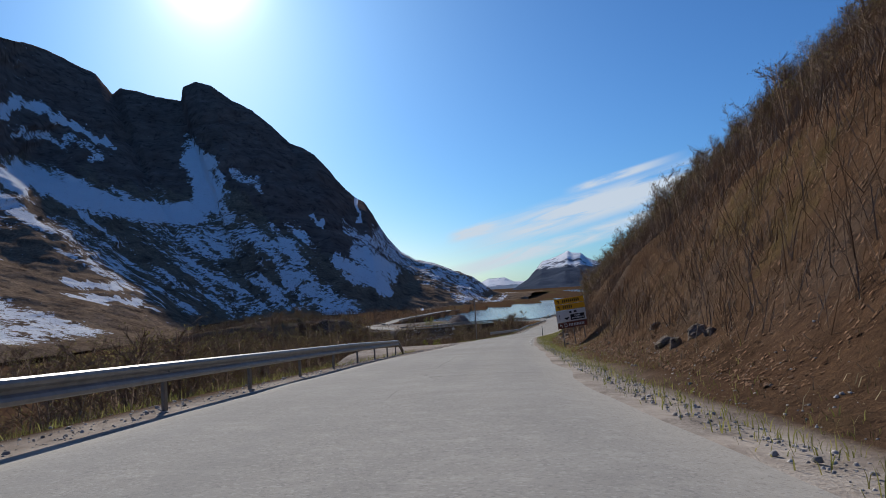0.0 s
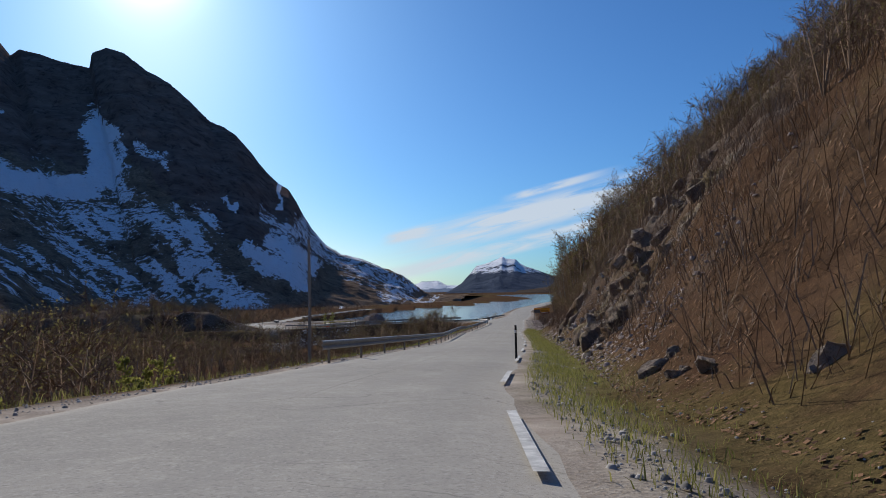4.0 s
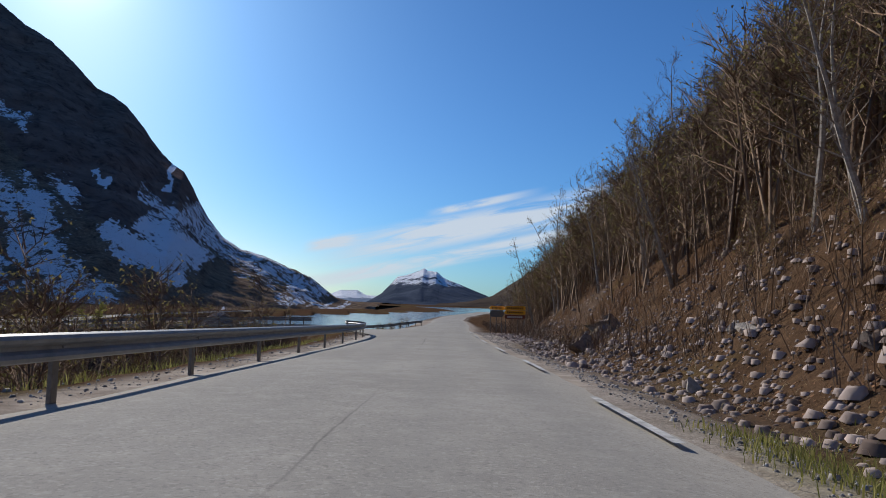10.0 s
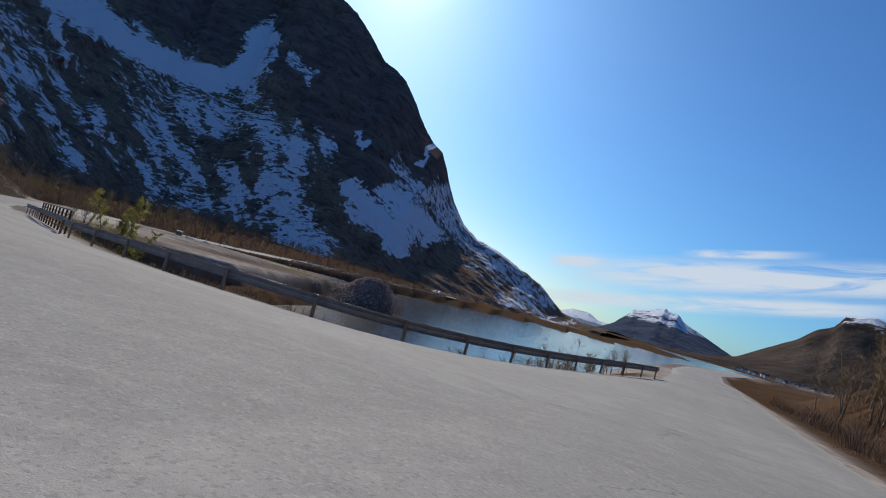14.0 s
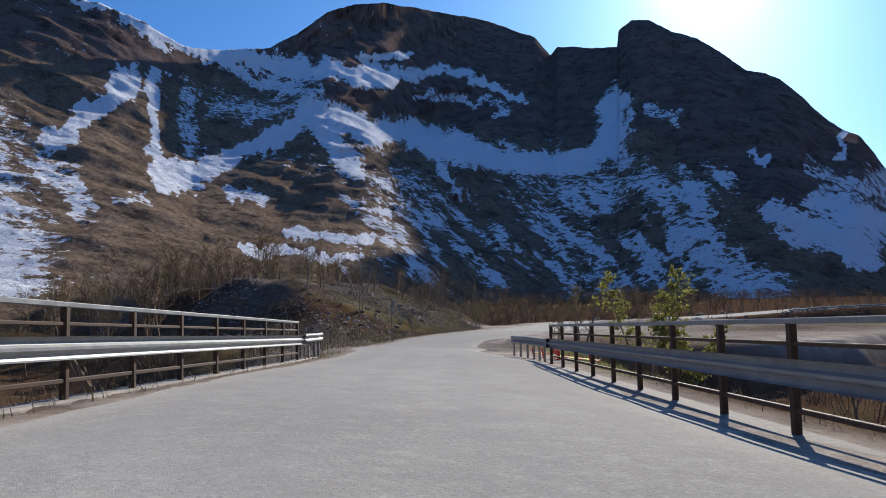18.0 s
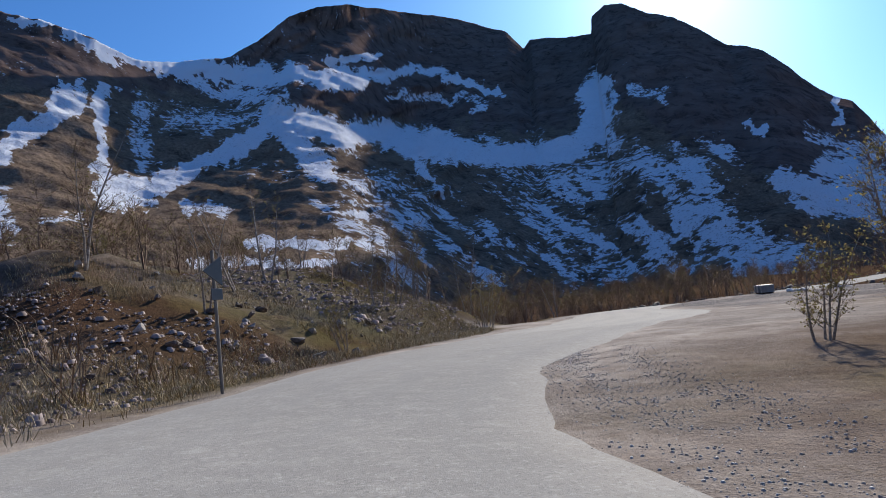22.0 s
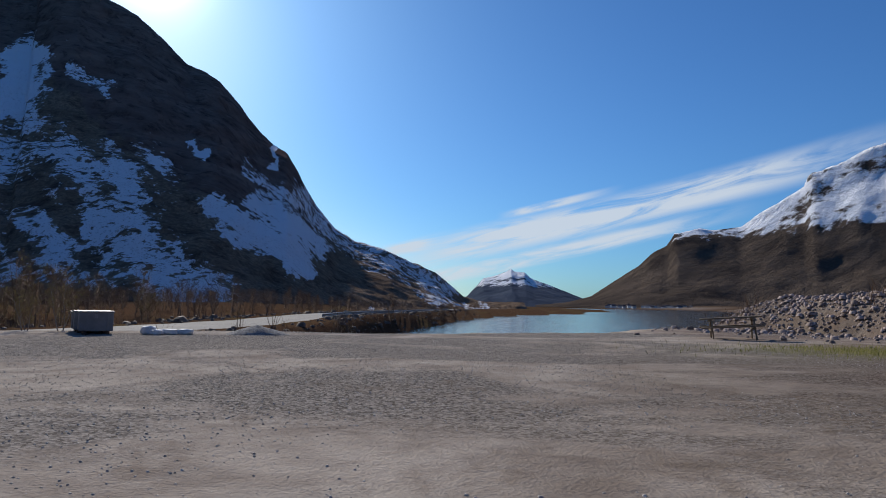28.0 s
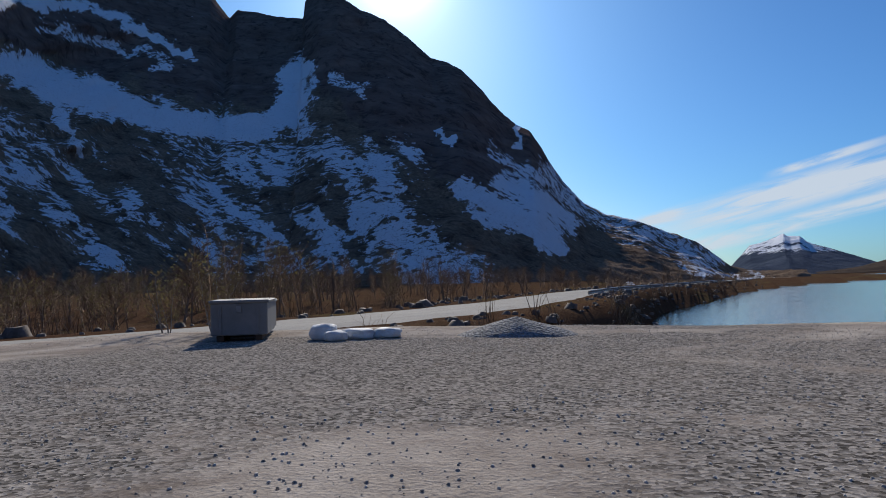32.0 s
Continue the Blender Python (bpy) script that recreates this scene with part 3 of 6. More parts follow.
def apron_z(x, y):
    """Height of the paved junction: from the main road's level to the side road's."""
    w = sstep(main_x(y) - 3.0 - x, 0.0, 9.0)
    return (1 - w) * main_z(y) + w * np.interp(y, ZY, ZZ)


def ground_fields(x, y):
    x, y = np.asarray(x, float), np.asarray(y, float)
    mz = main_z(y)
    d1 = x - main_x(y)
    d2 = side_near(x, y)[0]
    z2 = side_z(y)
    lot = lot_mask(x, y)
    # valley floor, falling to the lake bed in the north
    valley = np.interp(y, [-300, 0, 60, 140, 200, 240, 5000], [1, -6.5, -10.0, -13.2, -14.2, -14.6, -14.6])
    shore = np.interp(y, [299, 345, 365, 390, 450, 540, 900], [-33, -33, -31.5, -25, -13, 16, 180])
    lake = sstep(y, 299, 307) * sstep(x, shore - 4, shore + 2) * sstep(main_x(y) - 11 - x, -3, 4) * (1 - sstep(y, 1400, 1500))
    inlet = sstep(y, 252, 264) * (1 - sstep(y, 310, 345)) * sstep(x, -7, 0) * sstep(main_x(y) - 11.0 - x, 0, 5) * (1 - lot)
    bed = np.maximum(lake, inlet)
    z = valley + vnoise(x, y, 0.05, 4, 1) * 1.2 + vnoise(x, y, 0.35, 3, 2) * 0.25
    # rise to the mountain in the north-west
    rise = np.clip((-(x + 46) * 0.75 + (y - 215) * 0.30), 0, None) * sstep(-x, 40, 56)
    z = z + np.minimum(rise * 0.02, 2.0)
    knoll = 2.6 * np.exp(-(((x + 72) / 15) ** 2 + ((y - 262) / 10) ** 2)) + 1.2 * np.exp(-(((x + 50) / 6.0) ** 2 + ((y - 250) / 5) ** 2))
    westy = sstep(y, 241, 250)
    west = sstep(-x, 19, 25) * sstep(y, 232, 239) * (1 - sstep(y, 268, 288)) * (1 - sstep(-x, 90, 130))
    bank2 = west * westy * sstep(-x, 27, 35) * np.minimum(np.clip(d2 - 4.6, 0, None) * 0.28, 3.5) * (1 + 0.18 * vnoise(x, y, 0.25, 4, 5))
    knoll = knoll * west * westy
    flat = west * sstep(d2, 3.5, 6)
    z = z * (1 - flat) + (np.maximum(z, -12.5) + 0.25 * vnoise(x, y, 0.8, 3, 16)) * flat + bank2 + knoll
    z = z * (1 - bed) + (LAKE_Z - 1.8) * bed
    # right-hand hillside above the main road
    hill_on = 1 - sstep(y, 246, 305)
    dh = np.clip(d1 - np.interp(y, [0, 30, 60, 95, 135, 160, 180, 230], [4.2, 4.6, 4.8, 5.0, 4.6, 5.2, 6.6, 9.5]), 0, None)
    slope = np.interp(y, [-40, 0, 80, 100, 130, 180, 230], [0.92, 0.92, 0.98, 1.02, 0.96, 0.97, 0.95])
    hz = slope * dh * (0.35 + 0.65 * sstep(dh, 0, 5)) / (1 + dh / 420.0)
    crag = np.clip(vnoise(x, y, 0.13, 4, 8) + 0.15, 0, 1) * np.interp(y, [70, 82, 118, 135], [0.25, 1, 1, 0.25]) * sstep(dh, 0.3, 3) * (1 - sstep(dh, 16, 34))
    hz = hz + crag * 3.0 + (vnoise(x, y, 0.1, 4, 3) * 1.2 + vnoise(x, y, 0.6, 3, 4) * 0.3) * sstep(dh, 0.5, 6)
    right = mz - 0.25 * sstep(d1, 3.0, 4.2) + hz * hill_on + (1 - hill_on) * np.clip(d1 - 9, 0, 45) * 0.08 + vnoise(x, y, 0.8, 3, 6) * 0.06
    east = sstep(d1, -1.0, 1.0)
    # bank on the left of the main road
    left = np.maximum(z, mz - 0.02 - np.clip(-d1 - 5.0, 0, None) * 0.45 - 0.1 * sstep(-d1, 3.2, 5.0))
    pull = np.exp(-(((y - 60) / 13) ** 4)) * sstep(d1 + 15, 0, 4) * (1 - sstep(d1, 0.5, 2.5))
    left = left * (1 - pull) + (mz - 0.06) * pull
    z = left * (1 - east) + right * east
    # stony bank east of the lot
    crest = np.exp(-((x - np.interp(y, [280, 300, 330, 345], [0, -4.5, -9, -10])) / 4.8) ** 2) * sstep(y, 284, 302) * (1 - sstep(y, 314, 330))
    z = z * (1 - crest) + np.maximum(z, np.interp(y, [284, 300, 330], [-10.9, -10.5, -12.4]) + 0.3 * vnoise(x, y, 0.6, 3, 9)) * crest
    # side road corridor and lot
    road2 = 1 - sstep(d2, 5.3, 8.8)
    z = z * (1 - road2) + (z2 - 0.06) * road2
    z = z * (1 - lot) + (np.interp(y, ZY, ZZ) + 0.05 * vnoise(x, y, 0.25, 3, 7)) * lot
    cut = 1 - sstep(d2, 2.6, 3.3)
    z = z * (1 - cut) + np.minimum(z, z2 - 0.06) * cut
    sa, sb = stream_axes(x, y)
    stream = np.exp(-(sa / 6.5) ** 2) * sstep(np.abs(sb), 5.9, 7.6) * (1 - sstep(np.abs(sb), 20, 40)) * (1 - lot) * sstep(-d1, 11, 15)
    z = z - stream * 2.0
    road1 = 1 - sstep(np.abs(d1), 3.4, 4.8)
    z = z * (1 - road1) + (mz - 0.06) * road1
    ju = inside(x, y, JPOLY).astype(float)
    jw = sstep(main_x(y) - 3.0 - x, 0.0, 9.0)
    z = z * (1 - ju) + ((1 - jw) * mz + jw * np.interp(y, ZY, ZZ) - 0.09) * ju
    rock = np.clip(crag * 1.6 - 0.25, 0, 1) + sstep(vnoise(x, y, 0.2, 4, 12), 0.25, 0.5) * east * sstep(dh, 1, 4) * 0.5 + crest * 0.8 + stream * 0.8
    rock = rock + knoll * 0.05 + np.clip(bank2, 0, 1) * 0.75 * sstep(vnoise(x, y, 0.15, 3, 13), -0.1, 0.3)
    dirt = np.exp(-(((x + 18.5) / 7.5) ** 2 + ((y - 253) / 8.5) ** 2) ** 2) + np.exp(-(((x + 19) / 7.5) ** 2 + ((y - 279) / 12) ** 2))
    gravel = np.maximum.reduce([lot, west * (1 - westy) * (1 - sstep(d2, 8, 12)) * 0.8, road2 * (1 - sstep(d2, 4.0, 5.6)) * (1 - sstep(y, 292, 300)), (1 - sstep(np.abs(d1), 3.8, 4.6)), pull, ju, crest * 0.7, sstep(y, 236, 246) * sstep(-d1, 3, 4) * (1 - sstep(-d1, 13, 17)) * 0.85,
                                sstep(y, 146, 160) * sstep(d1, 2, 3) * (1 - sstep(d1, 4.4, 5.4)) * 0.5 * (1 - sstep(y, 235, 260))])
    gravel = gravel * (1 - 0.8 * np.clip(dirt, 0, 1))
    grass = sstep(d1, 3.2, 3.6) * (1 - sstep(d1, 4.6, 6.0)) * (1 - sstep(y, 144, 152)) * sstep(y, 60, 84) * 1.0 + np.exp(-(((x + 14.0) / 5.0) ** 2 + ((y - 293) / 2.4) ** 2)) * 0.9
    grass = grass + west * 0.28 * sstep(vnoise(x, y, 0.12, 3, 17), -0.1, 0.3) * (1 - gravel) + (1 - np.clip(gravel * 1.5, 0, 1)) * sstep(vnoise(x, y, 0.09, 3, 15), 0.2, 0.6) * 0.3 * (1 - east)
    grass = grass + sstep(d2, 4.2, 5.0) * (1 - sstep(d2, 8, 11)) * sstep(y, 233, 237) * (1 - sstep(y, 248, 252)) * sstep(x, -24, -21) * (1 - sstep(x, -6, -2)) * 0.9
    return z, np.clip(rock, 0, 1), np.clip(gravel, 0, 1), np.clip(grass, 0, 1)


def ground_z(x, y):
    return ground_fields(np.array([x], float), np.array([y], float))[0][0]


def spread(lo, hi, step, far_lo, far_hi, grow=1.22):
    core = list(np.arange(lo, hi + step / 2, step))
    s, v = step, core[-1]
    while v < far_hi:
        s *= grow
        v = min(v + s, far_hi)
        core.append(v)
    s, v = step, core[0]
    while v > far_lo:
        s *= grow
        v = max(v - s, far_lo)
        core.insert(0, v)
    return np.array(core)


gx, gy = spread(-60, 58, 0.62, -4800, 4800), spread(-6, 318, 0.72, -4800, 4900)
GX, GY = np.meshgrid(gx, gy, indexing="ij")
gz, grock, ggravel, ggrass = ground_fields(GX, GY)
gearth = sstep(GX, -20, -15) * sstep(GY, 278, 286) * 0.7       # trodden brown earth towards the bank
gstony = np.clip(sstep(GY, 274, 288) + 0.25 * vnoise(GX, GY, 0.1, 3, 18), 0, 1)
ground = mesh_np("ground", np.stack([GX, GY, gz], -1).reshape(-1, 3), grid_faces(len(gx), len(gy)), GROUND,
                 {"rock": grock, "gravel": ggravel, "grass": ggrass, "stony": gstony, "earth": gearth}, smooth=True)
tagged(ground, "brown heath, soil and pale gravel ground of the valley", "ground", kind="structure")

# lake
lx, ly = np.linspace(-120, 760, 30), np.linspace(205, 1800, 40)
LX, LY = np.meshgrid(lx, ly, indexing="ij")
lake = mesh_np("water", np.stack([LX, LY, np.full(LX.shape, LAKE_Z)], -1).reshape(-1, 3), grid_faces(30, 40), WATER)
tagged(lake, "dark calm lake that mirrors the sky and peaks", "lake", kind="structure")


# ---- roads ----
def ribbon(name, line, zs, halfs_l, halfs_r, lift, material, label, cat, dust=None, fresh=None, across=9, open_left=None, zfun=None, ragged=0.16, seam=1.0):
    line = np.asarray(line)
    tang = np.gradient(line, axis=0)
    tang /= np.linalg.norm(tang, axis=1)[:, None]
    nrm = np.stack([tang[:, 1], -tang[:, 0]], 1)
    u = np.linspace(0, 1, across)
    edge = ragged * vnoise(np.arange(len(line)) * 1.0, np.zeros(len(line)), 0.35, 3, 21)
    V, D, Fh, lane = [], [], [], []
    for i, (p, n) in enumerate(zip(line, nrm)):
        off = -(halfs_l[i] + edge[i]) + u * (halfs_l[i] + halfs_r[i] + 2 * edge[i])
        q = p[:2] + off[:, None] * n
        crown = 0.03 * (1 - (2 * u - 1) ** 2)
        fade = 1.0 if zfun is None else min(1.0, i / 9)
        zz = (zs[i] if zfun is None else zfun(q[:, 1])) + (lift + crown) * fade - 0.04 * (1 - fade)
        shut = 1.0 if open_left is None else 1 - open_left[i]
        zz[0] -= 0.09 * shut + 0.03 * (1 - shut)
        zz[-1] -= 0.09
        V.append(np.c_[q, zz])
        lane.append(u)
        side_dust = np.where(u < 0.5, shut, 1.0) * 0.8
        D.append(np.clip((np.abs(2 * u - 1) - 0.72) / 0.28, 0, 1) * side_dust if dust is None else np.maximum(np.clip((np.abs(2 * u - 1) - 0.72) / 0.28, 0, 1) * 0.8, dust[i]))
        Fh.append(np.zeros(across) if fresh is None else np.full(across, fresh[i]))
    ob = mesh_np(name, np.concatenate(V), grid_faces(len(line), across), material, {"dust": np.concatenate(D), "fresh": np.concatenate(Fh), "lane": np.concatenate(lane), "seam": np.full(len(line) * across, seam)}, smooth=True)
    return tagged(ob, label, cat, kind="structure")


ry = np.arange(-30, 420, 0.9)
main_line = np.stack([main_x(ry), ry], 1)
ribbon("road", main_line, main_z(ry), np.full(len(ry), 3.25), np.full(len(ry), 3.2), 0.03, ASPHALT, "worn grey asphalt main road with patched cracks", "road", open_left=sstep(ry, 176, 182) * (1 - sstep(ry, 256, 262)))
keep = (SIDE_L[:, 1] < 465) & (SIDE_L[:, 0] < 13.5)
sl, sz = SIDE_L[keep], SIDE_Z[keep]
sd = np.interp(sl[:, 1], [0, 240, 250, 262, 285, 300, 330, 560], [0, 0, 0.25, 0.8, 1.0, 0.6, 0.2, 0.2])
sw = np.interp(sl[:, 1], [180, 196, 210, 222, 240, 310], [2.5, 4.0, 4.0, 3.6, 3.3, 2.8])
sw_r = sw - np.interp(sl[:, 1], [236, 242, 250, 254, 258, 262, 266, 270, 276, 284], [0, 1.6, 1.6, 1.2, 0.3, -0.8, -2.0, -2.8, -2.2, 0])
sw_l = sw + np.interp(sl[:, 1], [212, 220, 236, 243, 256, 264], [0, 1.1, 1.2, 1.7, 0.8, 0])
sfresh = np.where((sl[:, 1] > 243.5) & (sl[:, 1] < 262), 0.18, 0.0)
side_road = ribbon("road_side", sl, sz, sw_l, sw_r, 0.014, ASPHALT, "grey asphalt side road with dusty edges", "road", dust=sd * 0.6, fresh=sfresh, zfun=side_z, ragged=0.55, seam=0.0)
# paved mouth of the junction
bm = bmesh.new()
f = bm.faces.new([bm.verts.new((x, y, 0)) for x, y in smooth_line(JPOLY + JPOLY[:1], 0.8)[:-1]])
bmesh.ops.triangulate(bm, faces=bm.faces[:])
for _ in range(2):
    bmesh.ops.subdivide_edges(bm, edges=[e for e in bm.edges if e.calc_length() > 1.6], cuts=1)
for v in bm.verts:
    w_ = float(sstep(float(main_x(v.co.y)) - 3.0 - v.co.x, 0.0, 9.0))
    v.co.z = (1 - w_) * float(main_z(v.co.y)) + w_ * float(np.interp(v.co.y, ZY, ZZ)) + 0.004 * w_ - 0.02 * (1 - w_)
apron = part("road_junction", bm, ASPHALT)
for key in ("dust", "fresh", "lane", "seam"):
    apron.data.attributes.new(key, "FLOAT", "POINT")
tagged(apron, "pale asphalt mouth of the road junction", "road", kind="structure")

# ---- mountains ----
REF = np.array([-18.7, 239.4, -11.2])
RIDGE_AZ = [-9, -6, -4.3, -2, 0, 2, 4.4, 6, 7.4, 8.2, 8.9, 9.8, 10.8, 12, 13.5, 15, 16, 17.3, 19, 21, 23, 24.8, 26.2, 27.35, 27.5, 29.5, 31, 32.6, 33.2, 34.5, 36.5, 39, 42, 45, 48, 50.5, 53, 55.5, 58, 62, 65, 68, 71, 74, 82, 92, 112, 156]
RIDGE_EL = [0.2, 0.2, 0.6, 2.5, 3.3, 4.2, 4.8, 5.8, 7.4, 8.7, 10.0, 11.4, 11.9, 13.0, 14.8, 16.3, 16.9, 17.3, 18.7, 20.2, 21.0, 22.1, 22.2, 21.5, 20.3, 20.4, 20.6, 20.7, 20.1, 21.6, 22.3, 23.2, 23.8, 24.4, 24.9, 24.8, 24.1, 22.4, 21.2, 20.8, 20.8, 22.2, 23.1, 23.4, 23, 24, 24, 16]
DIST_AZ = [-9, -2, 2, 4.4, 8.9, 12, 17, 21, 25.5, 28, 33, 36, 38, 41, 44, 47, 50, 57, 66, 78, 112, 156]
RIDGE_R = [690, 640, 620, 630, 640, 680, 740, 780, 850, 890, 950, 1000, 1010, 970, 880, 780, 690, 590, 520, 500, 470, 470]
BASE_AZ = [-9, -6, -3, 0, 4, 8, 12, 16, 20, 26, 32, 38, 48, 57, 73, 90, 112, 156]
BASE_R = [620, 480, 380, 330, 300, 270, 240, 230, 240, 300, 310, 240, 155, 130, 112, 105, 115, 190]
SNOW = [
    (1.14, 1.00, [(27.9, 16.0), (27.8, 14.2), (28.7, 12.6), (30.7, 11.8), (34.0, 11.6), (37.3, 12.1), (42.0, 13.2), (45.7, 14.6), (49.5, 14.9), (52.3, 15.9), (55.0, 16.7)]),
    (1.42, 0.62, [(27.8, 12.6), (25.8, 10.3), (23.1, 7.2), (20.0, 4.5), (16.7, 1.9), (14.6, -0.0)]),
    (3.56, 0.50, [(34.1, 10.5), (32.1, 7.0), (30.6, 3.5), (29.1, 1.0)]),
    (1.33, 0.70, [(23.0, 7.6), (21.7, 4.3), (19.0, 2.2), (17.3, -0.2), (16.5, -2.8)]),
    (1.23, 1.00, [(17.2, -0.6), (16.0, -2.0), (16.8, -2.8)]),
    (0.57, 0.70, [(27.1, -1.7), (22.5, -2.6)]),
    (0.66, 1.00, [(70.4, 18.5), (70.8, 16.9), (73.1, 15.0), (75.9, 12.7)]),
    (0.66, 0.80, [(68.9, 18.6), (70.1, 16.9)]),
    (1.23, 0.70, [(76.6, 11.1), (75.0, 10.4), (74.7, 8.4)]),
    (0.52, 1.00, [(67.3, 18.7), (67.9, 15.4), (67.8, 13.3), (66.7, 11.4), (65.7, 10.7)]),
    (0.71, 1.00, [(54.1, 16.4), (58.8, 13.7), (62.3, 12.4), (65.3, 10.9), (67.3, 10.3)]),
    (0.95, 1.00, [(67.3, 11.2), (64.9, 10.9)]),
    (1.04, 0.60, [(64.9, 17.9), (65.3, 15.0), (65.0, 12.9)]),
    (0.85, 0.90, [(62.3, 20.3), (57.5, 20.0), (51.0, 19.6), (47.3, 19.0)]),
    (0.47, 0.80, [(47.3, 19.0), (41.4, 19.5), (38.2, 17.6), (35.8, 17.1)]),
    (0.28, 0.90, [(50.0, 20.7), (45.2, 20.7)]),
    (0.43, 0.60, [(45.0, 17.8), (40.2, 16.9), (36.9, 16.1)]),
    (1.04, 0.55, [(62.9, 16.7), (59.5, 16.3), (55.9, 16.9)]),
    (0.66, 0.70, [(61.5, 19.7), (59.4, 18.5), (54.0, 18.2)]),
    (1.14, 0.85, [(54.2, 15.5), (52.3, 13.4), (51.2, 12.0)]),
    (1.23, 0.45, [(57.6, 12.7), (53.5, 12.1)]),
    (1.33, 0.50, [(48.9, 11.4), (45.2, 10.4), (41.4, 9.4)]),
    (0.47, 0.80, [(43.1, 11.9), (41.0, 9.1)]),
    (0.71, 0.70, [(61.7, 9.8), (59.1, 9.4)]),
    (0.57, 0.70, [(50.1, 8.4), (47.8, 7.8)]),
    (0.57, 0.60, [(46.7, 9.3), (45.0, 7.1)]),
    (0.43, 1.00, [(57.5, 6.6), (53.5, 6.1), (49.9, 5.6)]),
    (0.38, 1.00, [(61.5, 5.3), (56.3, 5.1)]),
    (0.38, 0.90, [(55.9, 4.4), (50.9, 4.3)]),
    (0.47, 0.60, [(71.9, 9.2), (68.9, 9.3)]),
    (0.57, 0.85, [(69.4, 22.5), (66.8, 21.1), (63.1, 20.5)]),
    (0.28, 0.90, [(73.4, 23.2), (70.2, 23.0)]),
    (0.52, 0.60, [(25.2, 15.6), (22.2, 14.6)]),
    (0.38, 0.90, [(16.7, 11.2), (15.6, 10.4)]),
    (0.66, 0.60, [(13.0, 9.9), (10.3, 8.3)]),
    (0.24, 0.90, [(10.9, 11.9), (10.9, 10.3)]),
    (0.95, 0.90, [(14.3, 5.7), (11.5, 4.2), (8.6, 2.5)]),
    (1.14, 0.80, [(10.8, 6.9), (8.4, 4.5)]),
    (0.76, 0.90, [(15.1, 6.7), (10.6, 4.4), (8.8, 3.1)]),
    (0.85, 0.80, [(12.1, 7.1), (7.0, 4.1)]),
    (1.23, 0.60, [(9.0, 8.2), (5.2, 5.1), (1.4, 3.4), (-2.5, 1.1)]),
    (0.47, 0.70, [(5.2, 6.5), (3.3, 4.7), (0.9, 4.6)]),
    (0.47, 0.50, [(3.2, 2.8), (0.4, 1.5)]),
    (0.38, 0.60, [(-0.6, 0.6), (-5.8, -0.3)]),
    (0.28, 0.80, [(4.0, -0.9), (2.1, -1.3)]),
    (0.24, 1.00, [(17.1, 18.7), (16.1, 18.5)]),
]
maz = np.concatenate([np.arange(-9, 30, 0.075), np.arange(30, 80, 0.12), np.arange(80, 156, 0.6)])


def rounded(az, xs, ys, half=6.0):
    """A polyline of az, rounded by averaging over a window."""
    return sum(np.interp(az + half * o, xs, ys) * w for o, w in ((-1, 0.1), (-0.6, 0.2), (-0.25, 0.2), (0.25, 0.2), (0.6, 0.2), (1, 0.1)))



mq = np.concatenate([np.linspace(0, 1, 230), [1.03, 1.12, 1.5]])
MA, MQ = np.meshgrid(maz, mq, indexing="ij")
MJ = MA + 4.0 * vnoise(MQ * 7, MA * 0.12, 1.0, 4, 39) * sstep(MA, 34, 42)
rr, br = rounded(MJ, DIST_AZ, RIDGE_R, 4.5), rounded(MJ, BASE_AZ, BASE_R, 8.0)
re = np.interp(MA, RIDGE_AZ, RIDGE_EL)
ridge_z = REF[2] + np.tan(np.radians(re)) * rr
q = np.clip(MQ, 0, 1)
conc = sstep(MA, 30, 48)
prof = (0.82 * q + 0.18 * q**2) * (1 - conc) + (0.52 * q + 0.48 * q**3) * conc
base_z = np.interp(MA, [-9, 0, 10, 30, 60, 110], [-16, -15.8, -15.2, -14.5, -13.0, -12.0])
mz_ = base_z + (ridge_z - base_z) * prof
mr = br + (rr - br) * q
back = np.clip(MQ - 1, 0, None)
mr, mz_ = mr + back * 900, mz_ - back * (ridge_z + 12) * 2.0
mx, my = REF[0] - np.sin(np.radians(MA)) * mr, REF[1] + np.cos(np.radians(MA)) * mr
gate = sstep(q, 0.0, 0.10)
strata = vnoise(mx + mz_ * 1.5, my * 0.4 + mz_ * 4.0, 0.011, 5, 33)
bumpm = (1 - 0.55 * conc) * vnoise(mx, my + mz_ * 0.8, 0.0085, 6, 31) * 17 * (0.25 + q) + (1 - 0.5 * conc) * strata * 9 * (0.2 + q) + vnoise(mx, my + mz_, 0.045, 5, 35) * 3.2
mz_ = mz_ + gate * (1 - sstep(q, 0.88, 1.0)) * bumpm
roof = REF[2] + np.tan(np.radians(re)) * mr * (0.90 + 0.10 * q**3)
mz_ = np.where(MQ <= 1, np.minimum(mz_, np.maximum(roof, base_z)), mz_)
edge = sstep(q, 0.93, 1.0)
mz_ = mz_ + edge * vnoise(MA, MA * 0 + 3, 1.4, 4, 37) * 1.6 * (1 - back)
va = np.degrees(np.arctan2(-(mx - REF[0]), my - REF[1]))
ve = np.degrees(np.arctan2(mz_ - REF[2], np.hypot(mx - REF[0], my - REF[1])))
wob = vnoise(va, ve, 0.8, 5, 41) * 0.9 + vnoise(va, ve, 2.6, 3, 42) * 0.45
wob2 = vnoise(va, ve, 0.8, 5, 43) * 0.7 + vnoise(va, ve, 2.6, 3, 44) * 0.4
snow = np.full(va.shape, 0.13)
